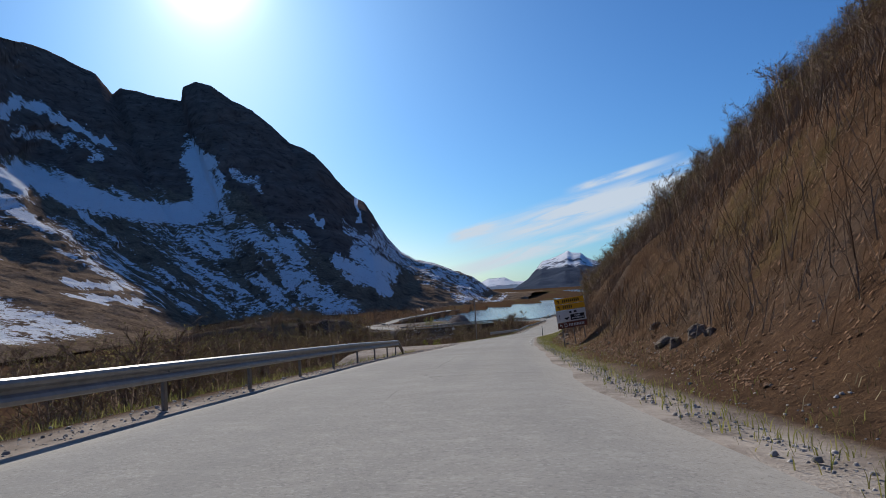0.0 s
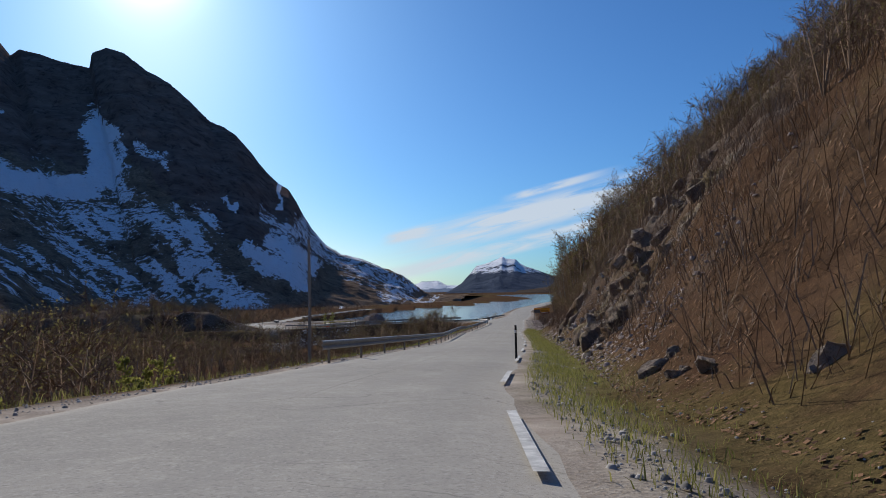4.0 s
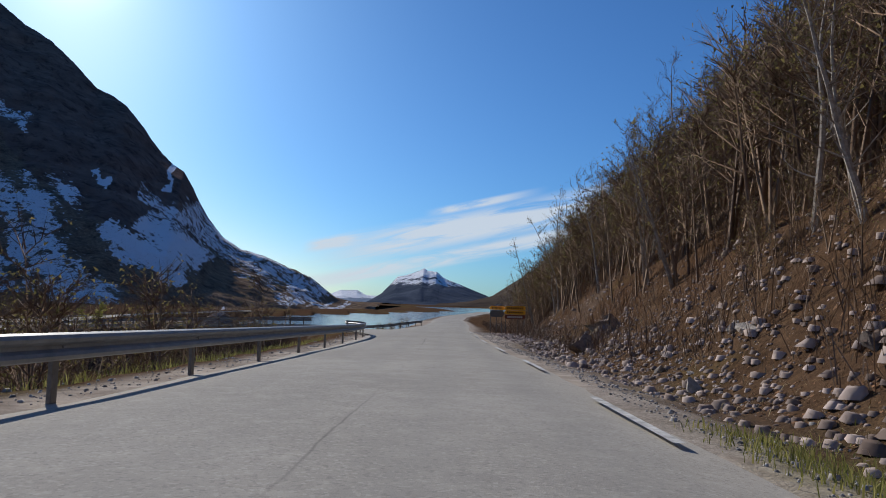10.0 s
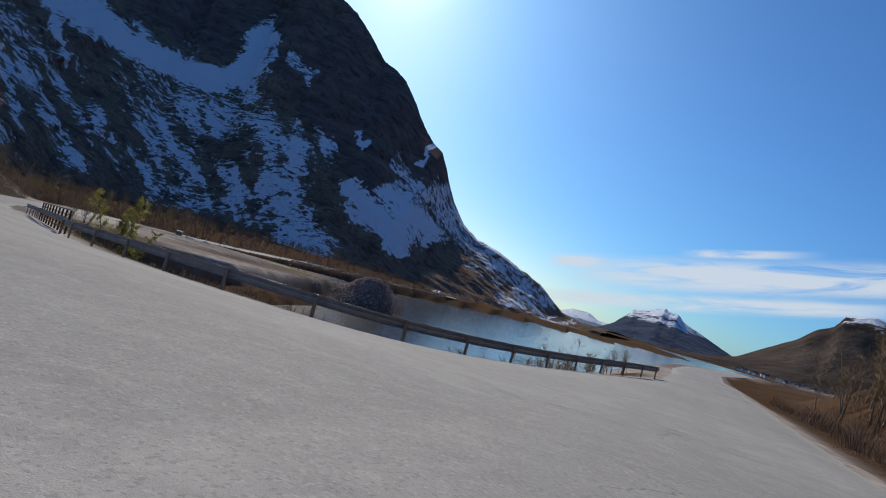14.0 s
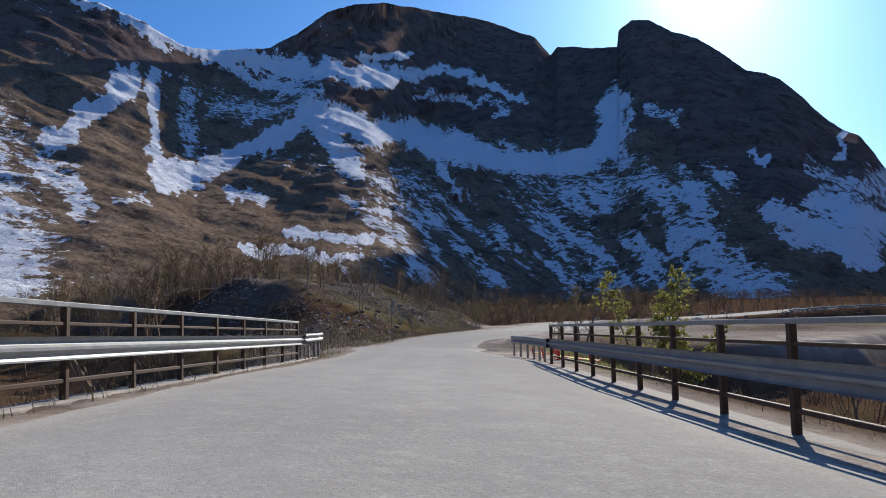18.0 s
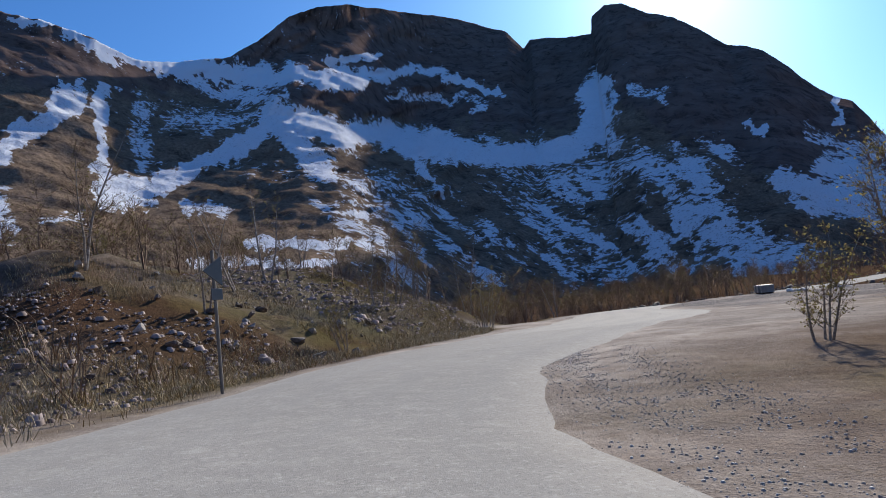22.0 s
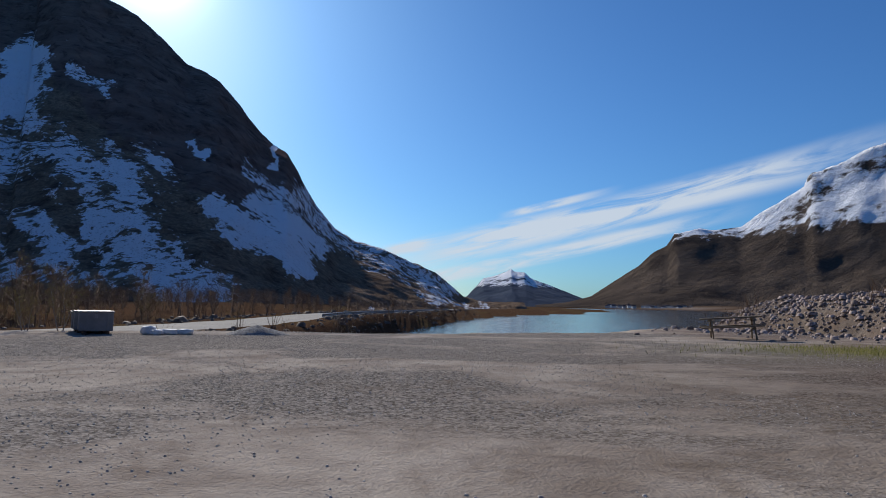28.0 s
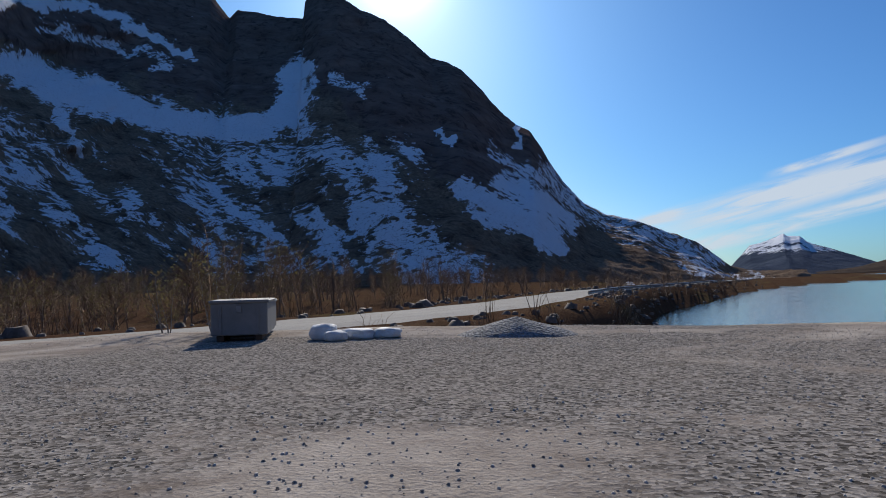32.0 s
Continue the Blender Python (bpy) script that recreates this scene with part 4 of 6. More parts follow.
for width, dens, pts in SNOW:
    best = np.full(va.shape, 1e9)
    for (a0, e0), (a1, e1) in zip(pts, pts[1:]):
        px, py = va + wob - a0, ve + wob2 - e0
        dx, dy = a1 - a0, e1 - e0
        t = np.clip((px * dx + py * dy) / (dx * dx + dy * dy + 1e-9), 0, 1)
        best = np.minimum(best, np.hypot(px - t * dx, py - t * dy))
    snow = np.maximum(snow, dens * (1 - sstep(best, width * 0.15, width * 2.1)))
# speckled snow on the scree below the cliffs
scree = sstep(ve, -1, 2) * (1 - sstep(ve, 9, 13)) * sstep(va, 14, 20) * (1 - sstep(va, 50, 64))
streaks = vnoise((va - ve) * 0.9, (va + ve) * 0.22, 1.0, 4, 45)
snow = np.maximum(snow, scree * (0.38 + 0.14 * sstep(va, 15, 18) * (1 - sstep(va, 32, 36)) + 0.55 * streaks))
snow = np.maximum(snow, 0.26 * sstep(ve, 15, 20) * sstep(va, 30, 42))
snow = np.maximum(snow, 0.66 * sstep(va, 71, 82) * sstep(ve, 0, 2) * (1 - sstep(ve, 14, 20)))
cliff_line = np.interp(va, [-9, 0, 5, 10, 16, 22, 26, 32, 40, 48, 56, 66, 80], [8, 8, 5, 4.5, 7.5, 11, 15, 13, 14.5, 16, 18, 18.5, 19])
cliff = sstep(ve + wob * 1.5, cliff_line - 0.5, cliff_line + 0.8)
mountain = mesh_np("mountain", np.stack([mx, my, mz_], -1).reshape(-1, 3), grid_faces(len(maz), len(mq))[:, ::-1], MOUNTAIN,
                   {"snow": snow, "cliff": cliff}, smooth=True)
tagged(mountain, "dark rocky mountain wall with snow gullies and brown lower slopes", "mountain", kind="structure")


def far_range(name, az_el, r, depth, material, label, rough=0.06, seed=50, base=-14.0):
    """A mountain far off: a ridge of given bearings and heights, sloping down towards the viewer."""
    az_ = np.linspace(az_el[0][0], az_el[-1][0], 260)
    el_ = np.interp(az_, [a for a, _ in az_el], [e for _, e in az_el])
    qs = np.concatenate([np.linspace(0, 1, 70), [1.05, 1.4]])
    A, Q = np.meshgrid(az_, qs, indexing="ij")
    E_ = np.interp(A, az_, el_)
    top = REF[2] + np.tan(np.radians(E_)) * r
    qq = np.clip(Q, 0, 1)
    bk = np.clip(Q - 1, 0, None)
    R_ = r - depth * (1 - qq) + bk * r * 0.3
    Z = base + (top - base) * (0.55 * qq + 0.45 * qq**2) - bk * (top - base) * 2.2
    X, Y = REF[0] + np.sin(np.radians(A)) * R_, REF[1] + np.cos(np.radians(A)) * R_
    h = (top - base) * rough
    Z = Z + h * vnoise(X, Y, 9.0 / r, 6, seed) * sstep(qq, 0, 0.2) * 2.2 * (1 - 0.8 * sstep(qq, 0.85, 1))
    Z = Z + h * 0.35 * vnoise(A * 2.0, A * 0, 1.0, 4, seed + 1) * sstep(qq, 0.9, 1)
    ob = mesh_np(name, np.stack([X, Y, Z], -1).reshape(-1, 3), grid_faces(len(az_), len(qs)), material, smooth=True)
    return tagged(ob, label, "mountain", kind="structure")


# the first two ranges wear materials with air haze painted into the colour
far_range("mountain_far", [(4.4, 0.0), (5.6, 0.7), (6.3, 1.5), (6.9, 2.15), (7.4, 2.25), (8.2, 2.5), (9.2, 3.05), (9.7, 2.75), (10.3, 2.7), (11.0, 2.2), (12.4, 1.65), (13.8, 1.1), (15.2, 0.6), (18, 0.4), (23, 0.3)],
          3600, 1500, FARM, "distant mountain, haze painted into its blue-grey colour, with a snowfield below its summit", 0.12, 50)
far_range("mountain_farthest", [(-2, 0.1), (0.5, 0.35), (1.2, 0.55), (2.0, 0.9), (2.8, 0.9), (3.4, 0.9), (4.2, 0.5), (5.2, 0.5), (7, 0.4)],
          4600, 900, FARM2, "snowy peaks on the horizon, haze painted into their pale colour", 0.09, 60)
far_range("mountain_side", [(11, 0.1), (13.5, 0.3), (15.5, 0.8), (17.4, 2.1), (19.3, 3.3), (20.3, 4.3), (21.4, 4.8), (22.0, 5.8), (23.6, 6.1), (24.9, 6.0), (26.8, 6.2), (28.4, 7.3), (29.8, 8.2), (31.3, 9.0), (31.5, 10.0), (33, 10.4), (34.7, 11.3), (45, 14), (60, 15), (90, 14)],
          2400, 750, RIGHTM, "brown wooded valley side with a snow-covered top", 0.05, 70)


# ---- guard rails ----
W_PROFILE = [(0.0, 0.0), (0.055, 0.02), (0.075, 0.06), (0.06, 0.10), (0.012, 0.135), (0.012, 0.175), (0.06, 0.21), (0.075, 0.25), (0.055, 0.29), (0.0, 0.31)]


def sweep(profile, pts, side, closed=False):
    """A profile of (out, up) carried along points (x, y, z); side 1 faces right of the way."""
    bm = bmesh.new()
    rings = []
    for i, p in enumerate(pts):
        a, b = Vector(pts[max(i - 1, 0)]), Vector(pts[min(i + 1, len(pts) - 1)])
        d = (b - a).normalized()
        n = Vector((d.y, -d.x, 0)).normalized() * side
        rings.append([bm.verts.new(Vector(p) + n * o + Vector((0, 0, h))) for o, h in profile])
    k = len(profile)
    for r0, r1 in zip(rings, rings[1:]):
        for j in range(k if closed else k - 1):
            bm.faces.new((r0[j], r0[(j + 1) % k], r1[(j + 1) % k], r1[j]))
    if closed:
        bm.faces.new(rings[0])
        bm.faces.new(rings[-1][::-1])
    bmesh.ops.recalc_face_normals(bm, faces=bm.faces[:])
    return bm


def thick(profile, t=0.006):
    return profile + [(o - t - 0.004, h) for o, h in reversed(profile)]


POST_ME = {}


def guard_rail(line, side, label, spacing=4.0, height=0.75, group="roadside guard rails", follow=None, material=POSTM, end_down=(False, False), post_depth=0.5):
    pts2 = smooth_line(line, 1.0)
    z = np.array([follow(p[0], p[1]) for p in pts2]) if follow else pts2[:, 2]
    bottoms = z + height - 0.31
    n = len(pts2)
    for i in range(n):
        if end_down[0] and i < 5:
            bottoms[i] -= (5 - i) / 5 * (height - 0.1)
        if end_down[1] and n - 1 - i < 5:
            bottoms[i] -= (5 - (n - 1 - i)) / 5 * (height - 0.1)
    pts = [Vector((p[0], p[1], b)) for p, b in zip(pts2, bottoms)]
    mid = pts[n // 2].copy()
    rail = thing("guard_rail", label, "guard rail", group, Matrix.Translation(mid))
    part("beam", sweep(thick(W_PROFILE), [p - mid for p in pts], side, True), STEEL, rail)
    step = max(1, int(round(spacing)))
    for i in range(1, n, step):
        if bottoms[i] - z[i] < 0.2:
            continue
        d = (pts[min(i + 1, n - 1)] - pts[i - 1]).normalized()
        key = (round(height, 2), material.name, post_depth)
        if key not in POST_ME:
            bm = box(0.12, 0.06, height + post_depth - 0.08, (0, 0, (height - post_depth - 0.08) / 2 + 0.02), 0.008)
            me = bpy.data.meshes.new("post")
            bm.to_mesh(me)
            bm.free()
            me.materials.append(material)
            POST_ME[key] = me
        po = new("post", POST_ME[key])
        po.parent = rail
        nrm = Vector((d.y, -d.x, 0)) * side
        po.matrix_basis = Matrix.Translation(Vector((pts[i].x, pts[i].y, z[i])) - mid - nrm * 0.075) @ pose(0, 0, 0, 0, 0, math.degrees(math.atan2(d.y, d.x)))
        # bolt head and spacer in the valley of the beam
        bo = new("bolt", BOLT_ME)
        bo.parent = po
        bo.matrix_basis = Matrix.Translation((0, -0.095 * side, height - 0.155))
    return rail


bm = bmesh.new()
bmesh.ops.create_cone(bm, cap_ends=True, segments=6, radius1=0.018, radius2=0.014, depth=0.03, matrix=pose(0, 0, 0, 90, 0, 0))
BOLT_ME = bpy.data.meshes.new("bolt")
bm.to_mesh(BOLT_ME)
bm.free()
BOLT_ME.materials.append(STEEL)


def mz_at(x, y):
    return float(main_z(y)) - 0.03


def sz_at(x, y):
    return float(np.interp(y, ZY, ZZ)) - 0.02


guard_rail([(-5.2, -26), (-5.1, -10), (-5.0, 2), (-5.0, 9), (-4.75, 19.5), (-4.4, 30), (-4.3, 38), (-4.6, 45)], 1, "weathered steel guard rail on posts beside the road", follow=mz_at, end_down=(False, True))
guard_rail([(2.2, 84), (3.3, 89), (4.5, 94.7), (5.4, 98.5), (7.2, 108.5), (11.0, 136), (12.2, 140.5), (16.0, 159.5), (18.2, 171), (19.4, 178), (19.6, 183), (18.8, 188)], 1, "weathered steel guard rail ending at the junction", follow=mz_at, spacing=4)
guard_rail([(16.5, 199.6), (14.2, 202.6), (8.3, 206.7), (1.0, 211.0), (-3.0, 214.5), (-5.7, 217.1)], 1, "bright steel guard rail leading onto the bridge", follow=sz_at, spacing=2, height=0.85)
guard_rail([(-0.7, 225.0), (2.6, 220.9), (6.2, 218.1), (10.4, 215.5), (13.2, 214.0), (15.0, 213.6), (16.8, 213.6), (18.5, 214.2), (20.1, 215.6), (21.6, 217.8), (23.5, 221.2), (26.0, 226.4), (29.0, 232.4), (31.2, 237.5)], -1,
           "steel guard rail curving round the junction above the water", follow=lambda x, y: float(apron_z(x, y)) - 0.04, spacing=3)
guard_rail([(-35.9, 342), (-34.4, 362), (-27.7, 392), (-15.8, 450)], 1, "long steel guard rail along the lakeside road", follow=lambda x, y: sz_at(x, y) - 0.75, spacing=8)


# ---- bridge ----
def bridge_rail(a, b, side, label, slope_end=True):
    a, b = np.array(a, float), np.array(b, float)
    length = np.linalg.norm(b - a)
    d = (b - a) / length
    ang = math.degrees(math.atan2(d[1], d[0]))
    z0, z1 = sz_at(*a), sz_at(*b)
    rail = thing("bridge_railing", label, "railing", "bridge railings", Matrix.Translation((a[0], a[1], z0)) @ pose(0, 0, 0, 0, 0, ang))
    s = (z1 - z0) / length

    def bar(name, w, h, z, y, mat, x0=-0.1, x1=None):
        x1 = length + 0.1 if x1 is None else x1
        bm = box(1, w, h, (0.5, 0, 0), 0.0)
        for v in bm.verts:
            v.co.x = x0 + v.co.x * (x1 - x0)
            v.co.y += y
            v.co.z += z + v.co.x * s
        bmesh.ops.bevel(bm, geom=bm.edges[:], offset=0.008, segments=1, affect="EDGES")
        return part(name, bm, mat, rail)

    out = -side                                   # posts stand outside the beam
    bar("top_rail", 0.09, 0.07, 1.24, 0.12 * out, STEEL)
    bar("middle_rail", 0.05, 0.05, 0.98, 0.12 * out, RUST)
    bar("lower_rail", 0.06, 0.06, 0.22, 0.12 * out, RUST)
    pts = [Vector((x, 0, 0.50 + x * s)) for x in np.linspace(-0.6, length + 2.2, 24)]
    part("beam", sweep(thick(W_PROFILE), pts, side, True), STEEL, rail)
    n = int(round(length / 2.0))
    me = None
    for i in range(n + 1):
        x = i * length / n
        if me is None:
            bm = box(0.10, 0.09, 1.62, (0, 0, 0.42), 0.01)
            po = part("post", bm, RUST, rail)
            me = po.data
        else:
            po = new("post", me)
            po.parent = rail
        po.matrix_basis = Matrix.Translation((x, 0.12 * out, x * s))
    return rail


bridge_rail((-5.7, 217.1), (-18.8, 231.57), -1, "bridge railing of rusty posts with a bright steel beam")
bridge_rail((-0.9, 225.2), (-13.0, 237.5), 1, "bridge railing of dark posts with a steel beam")
# bridge deck edge beams
for a, b in (((-5.9, 217.0), (-21.2, 233.9)), ((-0.6, 225.1), (-12.7, 237.4))):
    d = Vector((b[0] - a[0], b[1] - a[1], 0))
    bm = box(d.length, 0.45, 0.7, (0, 0, -0.40), 0.03)
    eb = part("edge_beam", bm, STONE, None, "", Matrix.Translation(((a[0] + b[0]) / 2, (a[1] + b[1]) / 2, (sz_at(*a) + sz_at(*b)) / 2)) @ pose(0, 0, 0, 0, math.degrees(math.asin(-(sz_at(*b) - sz_at(*a)) / d.length)), math.degrees(math.atan2(d.y, d.x))))
    tagged(eb, "concrete edge beam of the road bridge", "bridge edge", "bridge edge beams", "structure")
guard_rail([(-19.2, 232.0), (-21.0, 234.0), (-22.6, 235.2), (-24.6, 236.2)], 1, "short end piece of steel guard rail on timber posts", follow=sz_at, spacing=1, height=0.85, material=WOODPOST)
guard_rail([(-13.0, 237.5), (-15.2, 239.6), (-17.4, 241.3)], -1, "blunt end of the steel guard rail behind the bridge", follow=sz_at, spacing=1, height=0.8, material=WOODPOST)


# ---- signs ----
def bar_row(parent, w, h, n, x0, z0, y, mat, gap=0.35):
    """Plain bars that stand for lettering."""
    for i in range(n):
        part("letter_bar", box(w * (1 - gap), 0.006, h, (x0 + (i + 0.5) * w, y, z0)), mat, parent)


def arrow_left(parent, x, z, y, s, mat):
    bm = bmesh.new()
    pts = [(-0.5, 0.15), (-0.1, 0.55), (-0.1, 0.28), (0.4, 0.28), (0.4, -0.5), (0.18, -0.5), (0.18, 0.04), (-0.1, 0.04), (-0.1, -0.25)]
    vs = [bm.verts.new((x + a * s, y, z + b * s)) for a, b in pts]
    f = bm.faces.new(vs)
    r = bmesh.ops.extrude_face_region(bm, geom=[f])
    bmesh.ops.translate(bm, verts=[v for v in r["geom"] if isinstance(v, bmesh.types.BMVert)], vec=(0, -0.006, 0))
    bmesh.ops.recalc_face_normals(bm, faces=bm.faces[:])
    part("arrow", bm, mat, parent)


def sign_a():
    x, y = SIGN_A
    z = ground_z(x, y)
    s = thing("direction_sign", "stacked road sign with yellow, white and brown boards on three posts", "road sign", "direction signs", Matrix.Translation((x, y, z)) @ pose(0, 0, 0, 0, -5.0, SIGN_A_TURN) @ Matrix.Diagonal((0.80, 1, 0.90, 1)))
    for px in (-0.75, 0.05, 0.8):
        zl = ground_z(x + px, y + 0.3) - z
        part("post", tube([(px, 0.06, min(zl, 0) - 0.6), (px, 0.06, 2.75)], [0.035, 0.035], 8), POSTM, s)
    w = 2.1
    for name, mat, z0, z1 in (("yellow_board", YELLOW, 2.50, 2.83), ("yellow_board", YELLOW, 2.14, 2.47), ("white_board", WHITE, 1.42, 2.11), ("brown_board", BROWN, 1.06, 1.39)):
        b = part(name, box(w, 0.03, z1 - z0, (0, 0, (z0 + z1) / 2), 0.008), mat, s)
        part("rim", box(w + 0.02, 0.012, z1 - z0 + 0.02, (0, 0.014, (z0 + z1) / 2), 0.004), SIGNBACK, b)
        if name == "yellow_board":
            arrow_left(b, -0.84, (z0 + z1) / 2, -0.019, 0.2, BLACK)
            bar_row(b, 0.14, 0.17, 9 if z0 > 2.3 else 5, -0.55, (z0 + z1) / 2, -0.019, BLACK, 0.45)
        elif name == "white_board":
            part("panel", box(1.0, 0.006, 0.34, (0.42, -0.019, 1.66)), BLACK, b)
            part("panel", box(0.46, 0.006, 0.34, (-0.36, -0.019, 1.66)), WHITE, b)
            part("picture", tube([(-0.52, -0.022, 1.66), (-0.36, -0.022, 1.60), (-0.2, -0.022, 1.68)], [0.03, 0.07, 0.03], 8), BLACK, b)
            part("symbol", box(0.16, 0.006, 0.13, (-0.05, -0.019, 1.97)), BLACK, b)
            part("symbol", box(0.2, 0.006, 0.12, (0.3, -0.019, 1.98)), BLACK, b)
            part("arrow", box(0.03, 0.006, 0.34, (-0.86, -0.019, 1.74)), BLACK, b)
            bar_row(b, 0.085, 0.09, 5, 0.2, 1.74, -0.024, WHITE)
            bar_row(b, 0.085, 0.09, 10, 0.0, 1.60, -0.024, WHITE)
        else:
            arrow_left(b, -0.84, 1.225, -0.019, 0.2, WHITE)
            part("symbol", box(0.2, 0.006, 0.2, (-0.5, -0.019, 1.225)), WHITE, b)
            part("symbol", box(0.12, 0.006, 0.12, (-0.5, -0.022, 1.225)), BROWN, b)
            bar_row(b, 0.115, 0.15, 10, -0.3, 1.225, -0.019, WHITE, 0.4)
    return s


def arrow_board(name, w, h, z0, mat, parent, point):
    """A board with pointed ends: point -1 left, 1 right, 0 both."""
    bm = bmesh.new()
    l, r = -w / 2, w / 2
    pts = []
    t = h * 0.35
    pts += [(l, z0 + h / 2)] if point <= 0 else []
    pts += [(l + (t if point <= 0 else 0), z0 + h), (r - (t if point >= 0 else 0), z0 + h)]
    pts += [(r, z0 + h / 2)] if point >= 0 else []
    pts += [(r - (t if point >= 0 else 0), z0), (l + (t if point <= 0 else 0), z0)]
    f = bm.faces.new([bm.verts.new((a, 0, b)) for a, b in pts])
    e = bmesh.ops.extrude_face_region(bm, geom=[f])
    bmesh.ops.translate(bm, verts=[v for v in e["geom"] if isinstance(v, bmesh.types.BMVert)], vec=(0, 0.03, 0))
    bmesh.ops.recalc_face_normals(bm, faces=bm.faces[:])
    return part(name, bm, mat, parent)


def sign_b(x, y, turn, boards, posts, label):
    z = ground_z(x, y)
    s = thing("direction_sign", label, "road sign", "direction signs", Matrix.Translation((x, y, z)) @ pose(0, 0, 0, 0, 0, turn))
    for px in posts:
        part("post", tube([(px, 0.07, -0.7), (px, 0.07, boards[0][2] + boards[0][1])], [0.033, 0.033], 8), POSTM, s)
    for w, h, z0, mat, point, letters in boards:
        b = arrow_board("board", w, h, z0, mat, s, point)
        if letters:
            bar_row(b, (w - 0.5) / letters, h * 0.42, letters, -(w - 0.5) / 2, z0 + h / 2, -0.004, BLACK if mat is YELLOW else WHITE, 0.4)
    return s


SIGN_A, SIGN_A_TURN = (5.55, 37.2), 14.0
sign_a()
sign_b(33.15, 204.3, -4, [(1.5, 0.34, 2.25, YELLOW, 0, 8), (1.45, 0.62, 1.60, SIGNBACK, 0, 0)], (-0.6, -0.05, 0.45), "yellow double-pointed direction sign over a dark board")
sign_b(34.6, 203.5, 8, [(2.1, 0.36, 2.25, YELLOW, -1, 9), (2.1, 0.36, 1.86, YELLOW, -1, 9), (2.05, 0.38, 1.43, BROWN, -1, 8)], (-0.85, 0.35, 0.95), "two yellow boards and a brown board pointing along the side road")


def warning_sign(x, y):
    z = ground_z(x, y)
    s = thing("warning_sign", "triangular warning sign seen edge-on on a grey post", "road sign", "", Matrix.Translation((x, y, z)) @ pose(0, 0, 0, 0, 0, 108))
    part("post", tube([(0, 0, -0.5), (0, 0, 2.75)], [0.034, 0.034], 8), POSTM, s)
    bm = bmesh.new()
    bmesh.ops.create_cone(bm, cap_ends=True, segments=3, radius1=0.33, radius2=0.33, depth=0.02, matrix=Matrix.Translation((0, -0.05, 2.35)) @ pose(0, 0, 0, 90, 0, 0) @ pose(0, 0, 0, 0, 0, 90))
    part("plate", bm, SIGNBACK, s)
    part("lower_plate", box(0.3, 0.02, 0.22, (0, -0.05, 1.9), 0.005), SIGNBACK, s)


warning_sign(-32.9, 248.7)


def marker_post(x, y, h=1.1):
    z = ground_z(x, y)
    s = thing("marker_post", "thin dark roadside marker post", "marker post", "roadside marker posts", Matrix.Translation((x, y, z)))
    part("stake", tube([(0, 0, -0.3), (0, 0, h)], [0.045, 0.035], 8), BLACK, s)
    part("band", tube([(0, 0, h * 0.78), (0, 0, h * 0.86)], [0.046, 0.046], 8), WHITE, s)


marker_post(8.6, 84.0, 1.15)


def utility_pole(x, y, h):
    z = ground_z(x, y)
    s = thing("utility_pole", "slim weathered pole beside the bend of the road", "pole", "", Matrix.Translation((x, y, z)))
    part("shaft", tube([(0, 0, -0.4), (0.03, 0, h * 0.5), (0, 0.02, h)], [0.085, 0.075, 0.06], 10), WOODPOST, s)
    part("cap", tube([(0, 0.02, h), (0, 0.02, h + 0.05)], [0.07, 0.03], 10), SIGNBACK, s)


utility_pole(0.6, 93.0, 6.2)

# ---- lot ----


def picnic_table(m):
    t = thing("picnic_table", "weathered wooden picnic table with two benches on gravel", "picnic table", "", m)
    for i in range(5):
        part("table_board", box(2.0, 0.14, 0.05, (0, -0.3 + i * 0.15, 0.74), 0.006), TABLEW, t)
    for sy in (-1, 1):
        for k in range(2):
            part("bench_board", box(2.0, 0.135, 0.05, (0, sy * (0.66 + k * 0.145), 0.44), 0.006), TABLEW, t)
    for sx in (-0.68, 0.68):
        part("cross_beam", box(0.05, 1.64, 0.10, (sx, 0, 0.37), 0.006), TABLEW, t)
        part("top_beam", box(0.05, 0.72, 0.09, (sx, 0, 0.675), 0.006), TABLEW, t)
        for sy in (-1, 1):
            leg = box(0.05, 0.11, 0.86, (0, 0, 0), 0.006)
            part("leg", leg, TABLEW, t, "", Matrix.Translation((sx + 0.05, sy * 0.52, 0.345)) @ pose(0, 0, 0, sy * 33, 0, 0))
    return t


picnic_table(Matrix.Translation((-17.0, 299.4, ground_z(-17.0, 299.4))) @ pose(0, 0, 0, 0, -4, -22))


def crate(x, y, turn, sx, sy, sz):
    c = thing("storage_crate", "grey painted metal crate standing on the gravel lot", "crate", "grey crates", Matrix.Translation((x, y, ground_z(x, y))) @ pose(0, 0, 0, 0, 0, turn))
    part("body", box(sx, sy, sz - 0.12, (0, 0, sz / 2 + 0.04), 0.015), BOXM, c)
    part("lid", box(sx + 0.05, sy + 0.05, 0.05, (0, 0, sz), 0.012), BOXM, c)
    for s in (-1, 1):
        part("skid", box(0.12, sy * 0.95, 0.1, (s * (sx / 2 - 0.15), 0, 0.05), 0.008), RUST, c)
        part("rib", box(0.05, 0.02, sz - 0.2, (s * sx * 0.33, -sy / 2 - 0.01, sz / 2 + 0.02), 0.004), BOXM, c)
    part("hasp", box(0.08, 0.03, 0.12, (0, -sy / 2 - 0.015, sz - 0.12), 0.004), STEEL, c)
    return c


crate(-37.7, 297.2, 26, 0.92, 0.72, 0.66)
crate(-38.17, 298.02, 26, 0.98, 0.75, 0.66)
crate(-38.62, 298.84, 26, 0.98, 0.75, 0.62)


